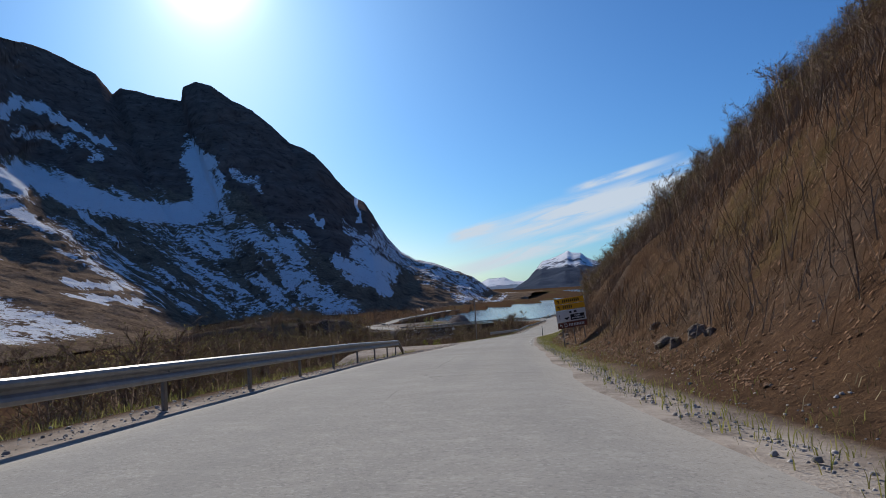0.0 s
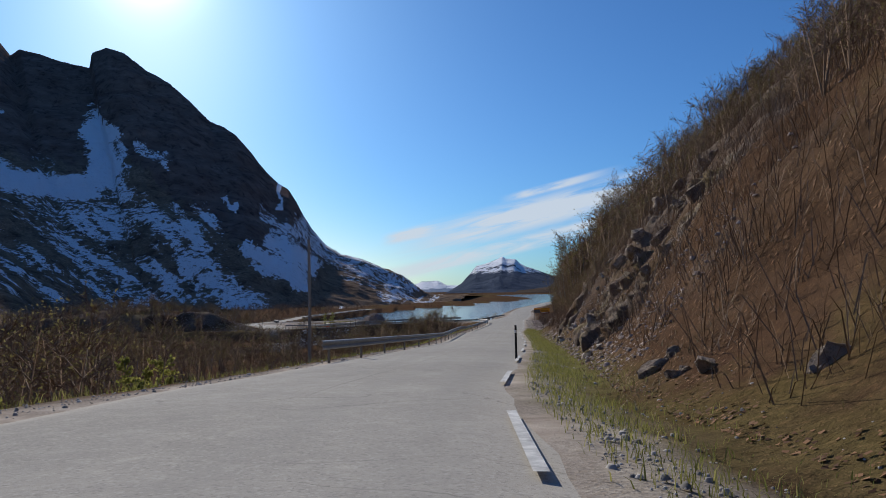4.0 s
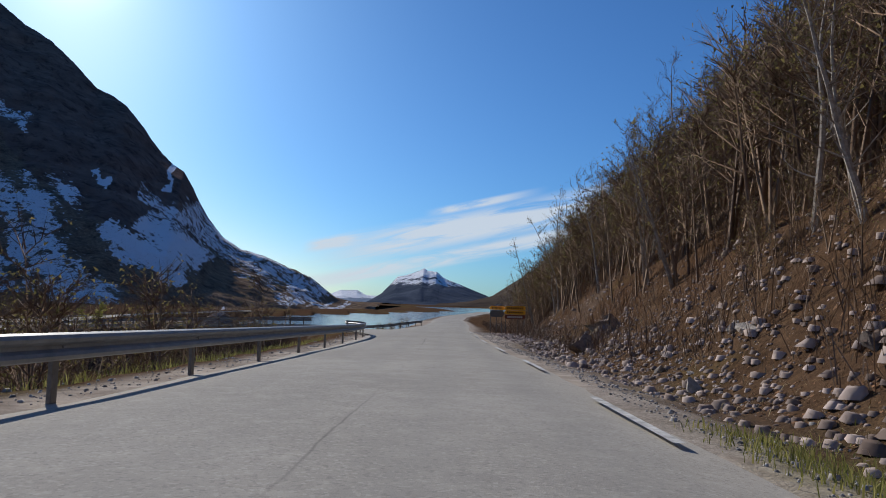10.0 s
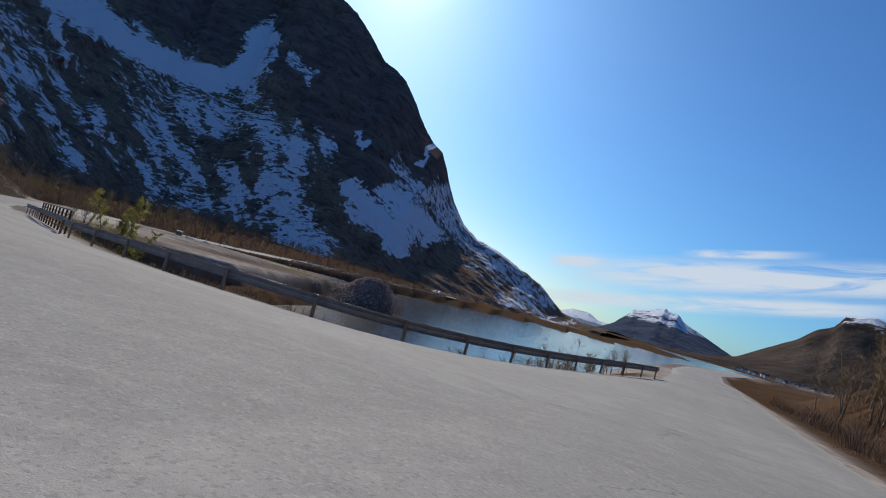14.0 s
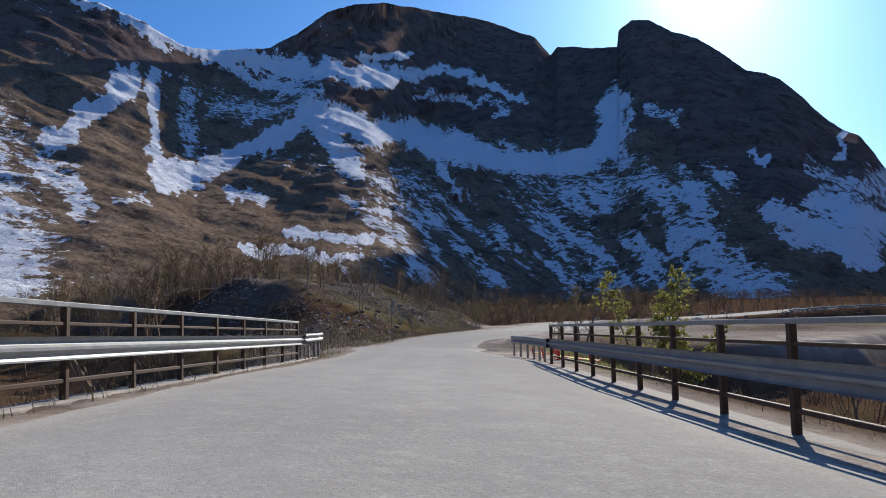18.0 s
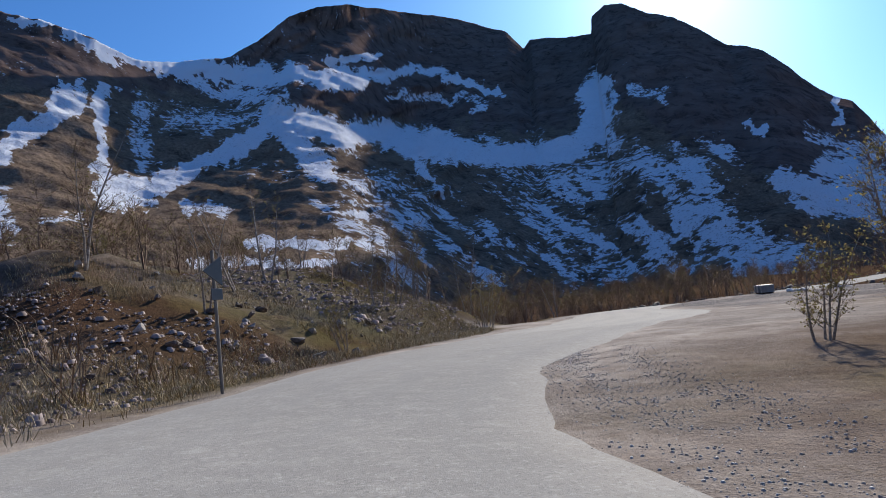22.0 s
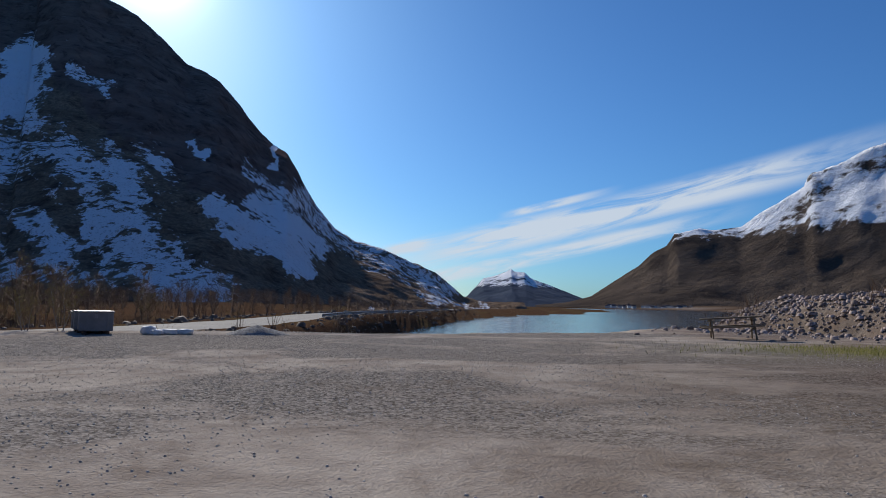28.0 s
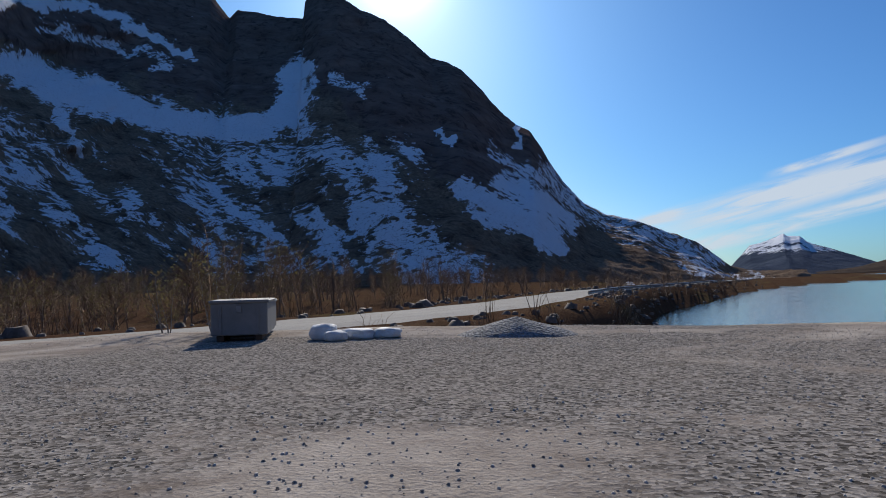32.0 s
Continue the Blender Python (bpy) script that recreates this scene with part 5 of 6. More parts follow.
def sack(m, sx, sy, sz, seed):
    rnd = random.Random(seed)
    bm = bmesh.new()
    bmesh.ops.create_icosphere(bm, subdivisions=3, radius=1)
    for v in bm.verts:
        n = noise.noise(v.co * 2.2 + Vector((seed, 0, 0))) * 0.22
        p = Vector([math.copysign(abs(c) ** 0.6, c) for c in v.co]) * (1 + n)
        v.co = Vector((p.x * sx, p.y * sy, max(p.z, -0.8) * sz + sz * 0.75))
    s = part("sack", bm, BAGM, None, "", m, True)
    return tagged(s, "slumped white woven sack lying beside the lot", "sack", "white sacks")


for i, (dx, dy, a, s) in enumerate(((0, 0, 10, 0.22), (0.5, 0.2, -15, 0.3), (0.95, 0.4, 5, 0.22), (0.3, -0.2, 30, 0.18))):
    sack(Matrix.Translation((-36.1 + dx, 297.1 + dy, ground_z(-36.1 + dx, 297.1 + dy))) @ pose(0, 0, 0, 0, 0, a), s, 0.18, 0.09 if i else 0.14, 5 + i)


def gravel_pile(x, y, r, h):
    n = 40
    t = np.linspace(0, 1, 16)
    a = np.linspace(0, 2 * np.pi, n)
    A, T_ = np.meshgrid(a, t, indexing="ij")
    X, Y = x + np.cos(A) * T_ * r * 1.3, y + np.sin(A) * T_ * r * 0.8
    Z = ground_z(x, y) + h * (1 - T_) ** 0.8 * (1 + 0.2 * vnoise(X, Y, 1.0, 3, 3)) - 0.06 * T_
    ob = mesh_np("gravel_heap", np.stack([X, Y, Z], -1).reshape(-1, 3), grid_faces(n, 16), STONEFINE, smooth=True)
    return tagged(ob, "low grey gravel heap at the edge of the lot", "gravel heap")


m = Mat("pile_gravel", 0.9)
m.colour(m.mix(m.cells(26, "Color"), (0.11, 0.11, 0.115), (0.34, 0.33, 0.33))).bump(m.cells(26), 0.03, 1.0)
STONEFINE = m.m
gravel_pile(-33.1, 298.0, 0.85, 0.30)


def barrier(m, label):
    b = thing("road_barrier", label, "road barrier", "red and yellow road barriers", m)
    for i in range(6):
        part("stripe", box(0.42, 0.03, 0.16, (-1.05 + i * 0.42, 0, 0.0), 0.004), (REDP, YELP)[i % 2], b)
    part("foot", box(0.06, 0.5, 0.05, (-0.9, 0, -0.1), 0.004), REDP, b)
    part("foot", box(0.06, 0.5, 0.05, (0.9, 0, -0.1), 0.004), REDP, b)
    return b


def stand(x, y, turn):
    z = ground_z(x, y)
    s = thing("barrier_stand", "upright red barrier stand behind the guard rail", "road barrier", "red barrier stands", Matrix.Translation((x, y, z)) @ pose(0, 0, 0, 0, 0, turn))
    part("upright", box(0.09, 0.05, 0.52, (-0.5, 0, 0.26), 0.006), REDP, s)
    part("upright", box(0.09, 0.05, 0.52, (-0.28, 0.2, 0.26), 0.006), REDP, s)
    part("plank", box(1.1, 0.04, 0.2, (0.1, 0, 0.3), 0.006), REDP, s)
    part("foot", box(0.7, 0.08, 0.06, (-0.3, 0, 0.03), 0.006), REDP, s)


barrier(Matrix.Translation((-16.2, 241.6, ground_z(-16.2, 241.6) + 0.13)) @ pose(0, 0, 0, 80, 4, 138), "red and yellow barrier plank lying in the grass")
barrier(Matrix.Translation((-13.2, 239.6, ground_z(-13.2, 239.6) + 0.12)) @ pose(0, 0, 0, 84, 0, 160), "red barrier plank fallen behind the guard rail")
stand(-14.6, 240.3, 135)


# ---- rocks ----
def rock_mesh(seed, flat=0.75, cuts=18):
    rnd = random.Random(seed)
    bm = bmesh.new()
    bmesh.ops.create_icosphere(bm, subdivisions=2, radius=1)
    for _ in range(cuts):
        n = Vector((rnd.gauss(0, 1), rnd.gauss(0, 1), rnd.gauss(0, 0.8))).normalized()
        k = rnd.uniform(0.26, 0.58)
        for v in bm.verts:
            d = v.co.dot(n) - k
            if d > 0:
                v.co -= n * d
    for v in bm.verts:
        v.co += v.co.normalized() * noise.noise(v.co * 2.6 + Vector((seed * 3.1, 0, 0))) * 0.03
        v.co.z *= flat
    me = bpy.data.meshes.new("boulder")
    bm.to_mesh(me)
    bm.free()
    return me


ROCKS = [rock_mesh(s, 0.6 + 0.06 * (s % 5)) for s in range(8)]
ROCKS_DARK = [me.copy() for me in ROCKS]
for me in ROCKS:
    me.materials.append(STONE)
for me in ROCKS_DARK:
    me.materials.append(DARKROCK)


def boulder(x, y, s, dark, rnd, label, group):
    me = (ROCKS_DARK if dark else ROCKS)[rnd.randrange(8)]
    ob = new("boulder", me)
    ob.matrix_world = Matrix.Translation((x, y, ground_z(x, y) + s * 0.18)) @ pose(0, 0, 0, rnd.uniform(-25, 25), rnd.uniform(-25, 25), rnd.uniform(0, 360)) @ Matrix.Diagonal((s * rnd.uniform(0.8, 1.4), s, s * rnd.uniform(0.7, 1.1), 1))
    return tagged(ob, label, "rock", group)


def outcrop_mesh(seed):
    """A fractured block: planes cut from a fine ball, with ledges along one bedding direction."""
    rnd = random.Random(seed)
    bm = bmesh.new()
    bmesh.ops.create_icosphere(bm, subdivisions=3, radius=1)
    bed = Vector((rnd.gauss(0, 0.35), rnd.gauss(0, 0.35), 1)).normalized()
    for _ in range(11):
        n = Vector((rnd.gauss(0, 1), rnd.gauss(0, 1), rnd.gauss(0, 0.7))).normalized()
        k = rnd.uniform(0.35, 0.66)
        for v in bm.verts:
            d = v.co.dot(n) - k
            if d > 0:
                v.co -= n * d
    for v in bm.verts:
        h = v.co.dot(bed) * 4.2
        step = 0.085 * (1 if (h - math.floor(h)) > 0.5 else -1)
        side = (v.co - bed * v.co.dot(bed))
        v.co += side * step + v.co.normalized() * (noise.noise(v.co * 1.9 + Vector((seed * 5.3, 0, 0))) * 0.16 + noise.noise(v.co * 5.5 + Vector((0, seed * 2.3, 0))) * 0.07)
    me = bpy.data.meshes.new("rock_outcrop")
    bm.to_mesh(me)
    bm.free()
    me.materials.append(CLIFFROCK)
    return me


OUTCROPS = [outcrop_mesh(300 + k) for k in range(9)]


def outcrop(x, y, s, rnd, label="fractured brown rock outcrop jutting from the hillside"):
    ob = new("rock_outcrop", OUTCROPS[rnd.randrange(9)])
    ob.matrix_world = (Matrix.Translation((x, y, ground_z(x, y) - s * 0.12)) @ pose(0, 0, 0, rnd.uniform(-18, 18), rnd.uniform(-30, 5), rnd.uniform(0, 360))
                       @ Matrix.Diagonal((s * rnd.uniform(0.9, 1.5), s * rnd.uniform(0.8, 1.2), s * rnd.uniform(0.75, 1.1), 1)))
    return tagged(ob, label, "rock", "rock outcrops of the cut")


def cell_steps(u, v, size, seed):
    """Blocks of uneven height: the nearest of scattered points gives each its level and tilt."""
    iu, iv = np.floor(u / size), np.floor(v / size)
    best, level = np.full(u.shape, 1e9), np.zeros(u.shape)

    def h(a, b, k):
        t = np.sin(a * 127.1 + b * 311.7 + k * 74.7 + seed) * 43758.5453
        return t - np.floor(t)

    for du in (-1, 0, 1):
        for dv in (-1, 0, 1):
            a, b = iu + du, iv + dv
            pu, pv = (a + h(a, b, 1)) * size, (b + h(a, b, 2)) * size
            d = np.hypot(u - pu, (v - pv) * 1.3)
            near = d < best
            lv = h(a, b, 3) + (u - pu) / size * (h(a, b, 4) - 0.5) * 0.8 + (v - pv) / size * (h(a, b, 5) - 0.7) * 0.8
            best, level = np.where(near, d, best), np.where(near, lv, level)
    return level


fu, fv = np.meshgrid(np.arange(80, 126, 0.13), np.arange(-0.2, 11.5, 0.13), indexing="ij")
warp_u, warp_v = fu + 0.5 * vnoise(fu, fv, 0.7, 3, 71), fv + 0.5 * vnoise(fu, fv, 0.7, 3, 72)
face = 0.72 * cell_steps(warp_u, warp_v, 1.7, 0.3) + 0.46 * cell_steps(warp_u, warp_v, 0.8, 1.7) + 0.26 * cell_steps(fu, fv, 0.36, 2.9) + 0.16 * vnoise(fu, fv, 1.6, 4, 73)
bare = vnoise(fu, fv * 1.2, 0.22, 3, 74) * 1.6 + 0.1
edge_ = sstep(fu, 80, 88) * (1 - sstep(fu, 115, 126)) * sstep(fv, -0.2, 0.8) * (1 - sstep(fv, 4.5, 11.5))
face = (face - 0.62) * (0.55 + 0.45 * sstep(bare, -0.1, 0.5)) * edge_ - 0.5 * (1 - edge_) - 0.55 * (1 - sstep(bare, -0.45, 0.1))
fx = main_x(fu) + 5.2 + fv
fz = ground_fields(fx, fu)[0]
crag_face = mesh_np("rock_face", np.stack([fx - face * 0.72, fu, fz + face * 0.62], -1).reshape(-1, 3), grid_faces(*fu.shape)[:, ::-1], CLIFFROCK_WORLD)
tagged(crag_face, "blocky brown rock face with mossy ledges above the verge", "rock face", kind="structure")

rnd = random.Random(11)
placed = 0
while placed < 36:                                    # blasted face above the verge
    y = rnd.uniform(86, 124)
    dh = rnd.uniform(2.6, 9.5)
    x = float(main_x(y)) + 5.3 + dh
    if float(vnoise(np.array([x]), np.array([y]), 0.11, 2, 61)[0]) < -0.12 and dh > 1.5:
        continue
    outcrop(x, y, rnd.uniform(0.35, 0.8), rnd)
    placed += 1
for i in range(50):                                    # fallen blocks at its foot
    y = rnd.uniform(84, 124)
    dh = abs(rnd.gauss(0, 1)) * 1.6 + 0.1
    x = float(main_x(y)) + 5.1 + dh
    boulder(x, y, rnd.uniform(0.12, 0.42), rnd.random() < 0.6, rnd, "broken angular rock of the blasted roadside cut", "rocks of the roadside cut")
for i in range(40):                                    # pale fresh blocks on the lower face
    y = rnd.uniform(101, 118)
    x = float(main_x(y)) + 5.6 + rnd.uniform(0.3, 2.9)
    boulder(x, y, rnd.uniform(0.16, 0.46), False, rnd, "pale pinkish block broken from the rock face", "rocks of the roadside cut")
for i in range(36):                                    # pale blocks below the wood
    y = rnd.uniform(180, 198)
    x = float(main_x(y)) + 6.6 + abs(rnd.gauss(0, 1.0))
    boulder(x, y, rnd.uniform(0.12, 0.4), False, rnd, "pale angular block lying below the wood", "stones below the wood")
outcrop(27.6, 168.6, 1.0, rnd, "large pale boulder with turf on its top")
outcrop(28.9, 169.9, 1.3, rnd, "dark rock ledge hanging over a boulder")
for i in range(16):                                    # small ledges low on the heath slope
    y = rnd.choice((rnd.uniform(14, 22), rnd.uniform(46, 74)))
    outcrop(float(main_x(y)) + 5.6 + rnd.uniform(0, 1.1), y, rnd.uniform(0.18, 0.38), rnd, "small rock ledge low on the brown slope")
for i in range(45):
    y = rnd.uniform(148, 208)
    dh = abs(rnd.gauss(0, 1)) * 1.7
    x = float(main_x(y)) + float(np.interp(y, [148, 180, 208], [5.0, 6.2, 7.8])) + dh
    boulder(x, y, rnd.uniform(0.10, 0.42), rnd.random() < 0.3, rnd, "pale loose stone at the foot of the slope", "stones below the wood")
for i in range(16):
    y = rnd.uniform(4, 70)
    x = float(main_x(y)) + 5.0 + abs(rnd.gauss(0, 1)) * 0.7
    boulder(x, y, rnd.uniform(0.06, 0.18), rnd.random() < 0.5, rnd, "small weathered stone on the heath slope", "stones on the heath slope")
for i in range(30):                                   # below the bridge
    u_, w_ = rnd.uniform(-6, 6), rnd.choice((-1, 1)) * rnd.uniform(6.0, 13)
    x, y = -7.5 - 0.68 * u_ + 0.73 * w_, 227.5 + 0.73 * u_ + 0.68 * w_
    if side_near(np.array([x]), np.array([y]))[0][0] < 6.6:
        continue
    boulder(x, y, rnd.uniform(0.25, 0.6), True, rnd, "dark boulder in the stream bed by the bridge", "boulders by the bridge")
for i in range(84):
    x, y = -42.5 + rnd.gauss(0, 4.6), 256 + rnd.gauss(0, 6.0)
    if side_near(np.array([x]), np.array([y]))[0][0] > 5.4:
        boulder(x, y, rnd.uniform(0.1, 0.42), rnd.random() < 0.45, rnd, "broken rock sticking out of the mossy knoll", "rocks of the knoll")


# ---- loose stones, grass, twigs ----
def stones_stuff(name, xs, ys, sizes, material, label, lift=0.25):
    """Many small blunt stones as one mesh, without their undersides."""
    n = len(xs)
    zs = ground_fields(xs, ys)[0]
    ring = np.arange(5) * 1.2566
    unit = np.concatenate([np.stack([np.cos(ring), np.sin(ring), np.full(5, -0.3)], 1), np.stack([np.cos(ring + 0.5) * 0.62, np.sin(ring + 0.5) * 0.62, np.full(5, 0.42)], 1)])
    tri = np.array([(k, (k + 1) % 5, 5 + k) for k in range(5)] + [((k + 1) % 5, 5 + (k + 1) % 5, 5 + k) for k in range(5)] + [(5, 6, 7), (5, 7, 8), (5, 8, 9)])
    a = np.random.rand(n) * 6.28
    jit = 1 + 0.75 * (np.random.rand(n, 10, 3) - 0.5)
    V = unit[None] * jit * sizes[:, None, None]
    c, s = np.cos(a)[:, None], np.sin(a)[:, None]
    V = np.stack([V[..., 0] * c - V[..., 1] * s, V[..., 0] * s + V[..., 1] * c, V[..., 2]], -1)
    V += np.stack([xs, ys, zs + sizes * lift], -1)[:, None]
    F = tri[None] + (np.arange(n) * 10)[:, None, None]
    ob = mesh_np(name, V.reshape(-1, 3), F.reshape(-1, 3), material)
    return tagged(ob, label, "gravel", kind="stuff")


def blades_stuff(name, xs, ys, heights, widths, lean, material, label, category, zoff=-0.02, per=1, z0=None):
    """Many thin blades as one mesh of bent triangles."""
    n = len(xs)
    zs = ground_fields(xs, ys)[0] if z0 is None else z0
    a = np.random.rand(n) * 6.28
    l = lean * (0.4 + np.random.rand(n))
    b = a + np.random.randn(n) * 0.6
    base = np.stack([xs, ys, zs + zoff], -1)
    wv = np.stack([-np.sin(b), np.cos(b), np.zeros(n)], -1) * (widths / 2)[:, None]
    mid = base + np.stack([np.cos(a) * l * heights * 0.35, np.sin(a) * l * heights * 0.35, heights * 0.6], -1)
    tip = base + np.stack([np.cos(a) * l * heights, np.sin(a) * l * heights, heights * (1 - 0.25 * l)], -1)
    V = np.stack([base - wv, base + wv, mid + wv * 0.7, mid - wv * 0.7, tip], 1)
    k = (np.arange(n) * 5)[:, None]
    F = np.concatenate([k + np.array([[0, 1, 2]]), k + np.array([[0, 2, 3]]), k + np.array([[3, 2, 4]])], 1).reshape(-1, 3)
    ob = mesh_np(name, V.reshape(-1, 3), F, material)
    return tagged(ob, label, category, kind="stuff")


R = np.random.RandomState(5)


def lot_points(n, y0, y1, x0, x1, test):
    xs, ys = R.uniform(x0, x1, n), R.uniform(y0, y1, n)
    k = test(xs, ys)
    return xs[k], ys[k]


x_, y_ = lot_points(70000, 278, 303, -45, -11, lambda x, y: (lot_mask(x, y) > 0.8) & (side_near(x, y)[0] > 3.6))
near_ = (R.rand(len(x_)) < np.clip(1.25 - np.hypot(x_ + 30, (y_ - 287) * 0.8) / 16, 0.15, 1)) & (vnoise(x_, y_, 0.2, 3, 88) > -0.35 + R.rand(len(x_)) * 0.3)
stones_stuff("loose_gravel", x_[near_], y_[near_], np.minimum(R.gamma(2.0, 0.0024, near_.sum()) + 0.003, 0.012), PEBBLE_LOT, "loose grey gravel scattered over the lot")
x_, y_ = lot_points(22000, 250, 280, -34, -11, lambda x, y: (lot_mask(x, y) > 0.8) & (side_near(x, y)[0] > 5.0))
k = vnoise(x_, y_, 0.16, 3, 87) > 0.05
stones_stuff("loose_gravel", x_[k], y_[k], np.minimum(R.gamma(2.0, 0.004, k.sum()) + 0.005, 0.02), PEBBLE_LOT, "thin loose gravel on the dusty lot")
y_ = R.uniform(0, 205, 26000)
x_ = main_x(y_) + np.where(R.rand(26000) < 0.7, 3.4 + np.abs(R.randn(26000)) * 1.1, -3.5 - np.abs(R.randn(26000)) * 0.7)
stones_stuff("roadside_gravel", x_, y_, R.gamma(1.6, 0.0065, 26000) + 0.005, PEBBLE, "loose stones along the edges of the road")
y_ = R.uniform(146, 212, 11000)
x_ = main_x(y_) + 4.6 + np.abs(R.randn(11000)) * 2.9
stones_stuff("scree_stones", x_, y_, R.gamma(1.3, 0.028, 11000) + 0.010, PEBBLE_BROWN, "pale broken stones at the foot of the wooded slope")
y_ = R.uniform(76, 130, 9000)
x_ = main_x(y_) + 5.0 + np.abs(R.randn(9000)) * 2.2
stones_stuff("scree_stones", x_, y_, R.gamma(1.3, 0.017, 9000) + 0.008, PEBBLE_BROWN, "rubble below the blasted rock cut")
y_ = R.uniform(286, 328, 14000)
x_ = np.interp(y_, [280, 300, 330, 345], [0, -4.5, -9, -10]) + R.randn(14000) * 3.6
stones_stuff("bank_stones", x_, y_, R.gamma(1.8, 0.032, 14000) + 0.025, PEBBLE_BROWN, "heaped pale stones of the bank beside the lot")
x_, y_ = R.uniform(-58, -30, 26000), R.uniform(240, 280, 26000)
d_ = side_near(x_, y_)[0]
k = (d_ > 5.8) & (vnoise(x_, y_, 0.14, 3, 77) > -0.1) & (lot_mask(x_, y_) < 0.1)
stones_stuff("knoll_stones", x_[k], y_[k], R.gamma(1.5, 0.024, k.sum()) + 0.012, PEBBLE_BROWN, "broken stones on the side of the knoll")
x_, y_ = R.uniform(-34, 14, 14000), R.uniform(208, 250, 14000)
sa_, sb_ = stream_axes(x_, y_)
k = (np.abs(sb_) > 6.6) & (np.abs(sb_) < 18) & (np.abs(sa_) < 12) & (side_near(x_, y_)[0] > 4.9) & (lot_mask(x_, y_) < 0.1)
stones_stuff("stream_stones", x_[k], y_[k], R.gamma(2.0, 0.08, k.sum()) + 0.03, PEBBLE, "boulders and stones in the stream bed")

n_ = 9000
t_ = R.rand(n_) ** 0.8
x_, y_ = -20.5 - 9.1 * t_ + R.randn(n_) * 0.5 + 0.85, 243.2 + 11.4 * t_ + R.randn(n_) * 0.5
stones_stuff("edge_gravel", x_, y_, np.minimum(R.gamma(1.3, 0.0038, n_) + 0.003, 0.016), PEBBLE, "coarse loose stones where the asphalt meets the lot")


def litter_stuff(name, xs, ys, sizes, material, label):
    """Fallen leaves: small bent quads lying on the slope."""
    n = len(xs)
    e = 0.15
    z0 = ground_fields(xs, ys)[0]
    gxn, gyn = (ground_fields(xs + e, ys)[0] - z0) / e, (ground_fields(xs, ys + e)[0] - z0) / e
    a = R.rand(n) * 6.28
    V = []
    for da in (0, 1.57, 3.14, 4.71):
        dx, dy = np.cos(a + da) * sizes, np.sin(a + da) * sizes * (0.6 if da in (1.57, 4.71) else 1.0)
        V.append(np.stack([xs + dx, ys + dy, z0 + dx * gxn + dy * gyn + 0.012 + R.rand(n) * sizes * 0.9], -1))
    ob = mesh_np(name, np.stack(V, 1).reshape(-1, 3), np.arange(4 * n).reshape(n, 4), material)
    return tagged(ob, label, "leaf litter", kind="stuff")


LITTER = stuff_mat("fallen_leaves", (0.07, 0.034, 0.018), (0.27, 0.142, 0.072))
y_ = np.concatenate([R.uniform(-4, 130, 90000), R.uniform(130, 215, 35000)])
x_ = main_x(y_) + 5.0 + R.rand(125000) ** 1.5 * 22
k = vnoise(x_, y_, 0.25, 3, 99) > -0.25
litter_stuff("leaf_litter", x_[k], y_[k], R.uniform(0.014, 0.04, k.sum()), LITTER, "brown fallen leaves on the steep hillside")

# verge grass, right of the main road
y_ = R.uniform(-4, 150, 60000)
x_ = main_x(y_) + 4.15 + R.randn(60000) * 0.5
k = (vnoise(x_, y_, 0.5, 3, 90) > -0.35) & (x_ > main_x(y_) + 3.3) & (R.rand(60000) < np.interp(y_, [0, 60, 84, 150], [0.25, 0.35, 1, 1]))
blades_stuff("verge_grass", x_[k], y_[k], R.uniform(0.05, 0.2, k.sum()), R.uniform(0.006, 0.016, k.sum()), 0.5, GRASS, "green grass verge along the road", "grass")
# dry tufts on the slopes
y_ = R.uniform(-6, 225, 50000)
x_ = main_x(y_) + 4.6 + np.abs(R.randn(50000)) * 6
k = vnoise(x_, y_, 0.2, 3, 92) > 0.02
blades_stuff("dry_grass", x_[k], y_[k], R.uniform(0.06, 0.24, k.sum()), R.uniform(0.006, 0.016, k.sum()), 1.2, DRYGRASS, "straw-coloured dry grass on the slope", "grass")
x_, y_ = R.uniform(-64, -28, 130000), R.uniform(236, 284, 130000)
d_ = side_near(x_, y_)[0]
k = (d_ > 4.7) & (d_ < 16) & (lot_mask(x_, y_) < 0.2) & (vnoise(x_, y_, 0.2, 3, 94) > -0.15)
blades_stuff("dry_grass", x_[k], y_[k], R.uniform(0.08, 0.34, k.sum()), R.uniform(0.008, 0.018, k.sum()), 0.9, DRYGRASS, "straw-coloured dry grass at the foot of the knoll", "grass")
near_i = np.where((SIDE_L[:, 1] > 240) & (SIDE_L[:, 1] < 280))[0]
i_ = near_i[R.randint(0, len(near_i), 90000)]
x_, y_ = SIDE_L[i_, 0] + R.uniform(-14, 0, 90000), SIDE_L[i_, 1] + R.uniform(-8, 8, 90000)
d_ = side_near(x_, y_)[0]
k = (d_ > np.interp(y_, [240, 243, 256, 264], [5.0, 5.4, 4.8, 3.8])) & (d_ < 7 + 2 * R.rand(90000)) & (x_ < -26) & (y_ > 243) & (y_ < 278) & (lot_mask(x_, y_) < 0.05) & (vnoise(x_, y_, 0.2, 3, 98) > -0.3)
blades_stuff("dry_grass", x_[k], y_[k], R.uniform(0.1, 0.4, k.sum()), R.uniform(0.008, 0.018, k.sum()), 1.3, DRYGRASS, "long straw-coloured grass flattened beside the side road", "grass")
i_ = R.randint(0, len(SIDE_L), 9000)
x_, y_ = SIDE_L[i_, 0] + R.uniform(-12, 12, 9000), SIDE_L[i_, 1] + R.uniform(-12, 12, 9000)
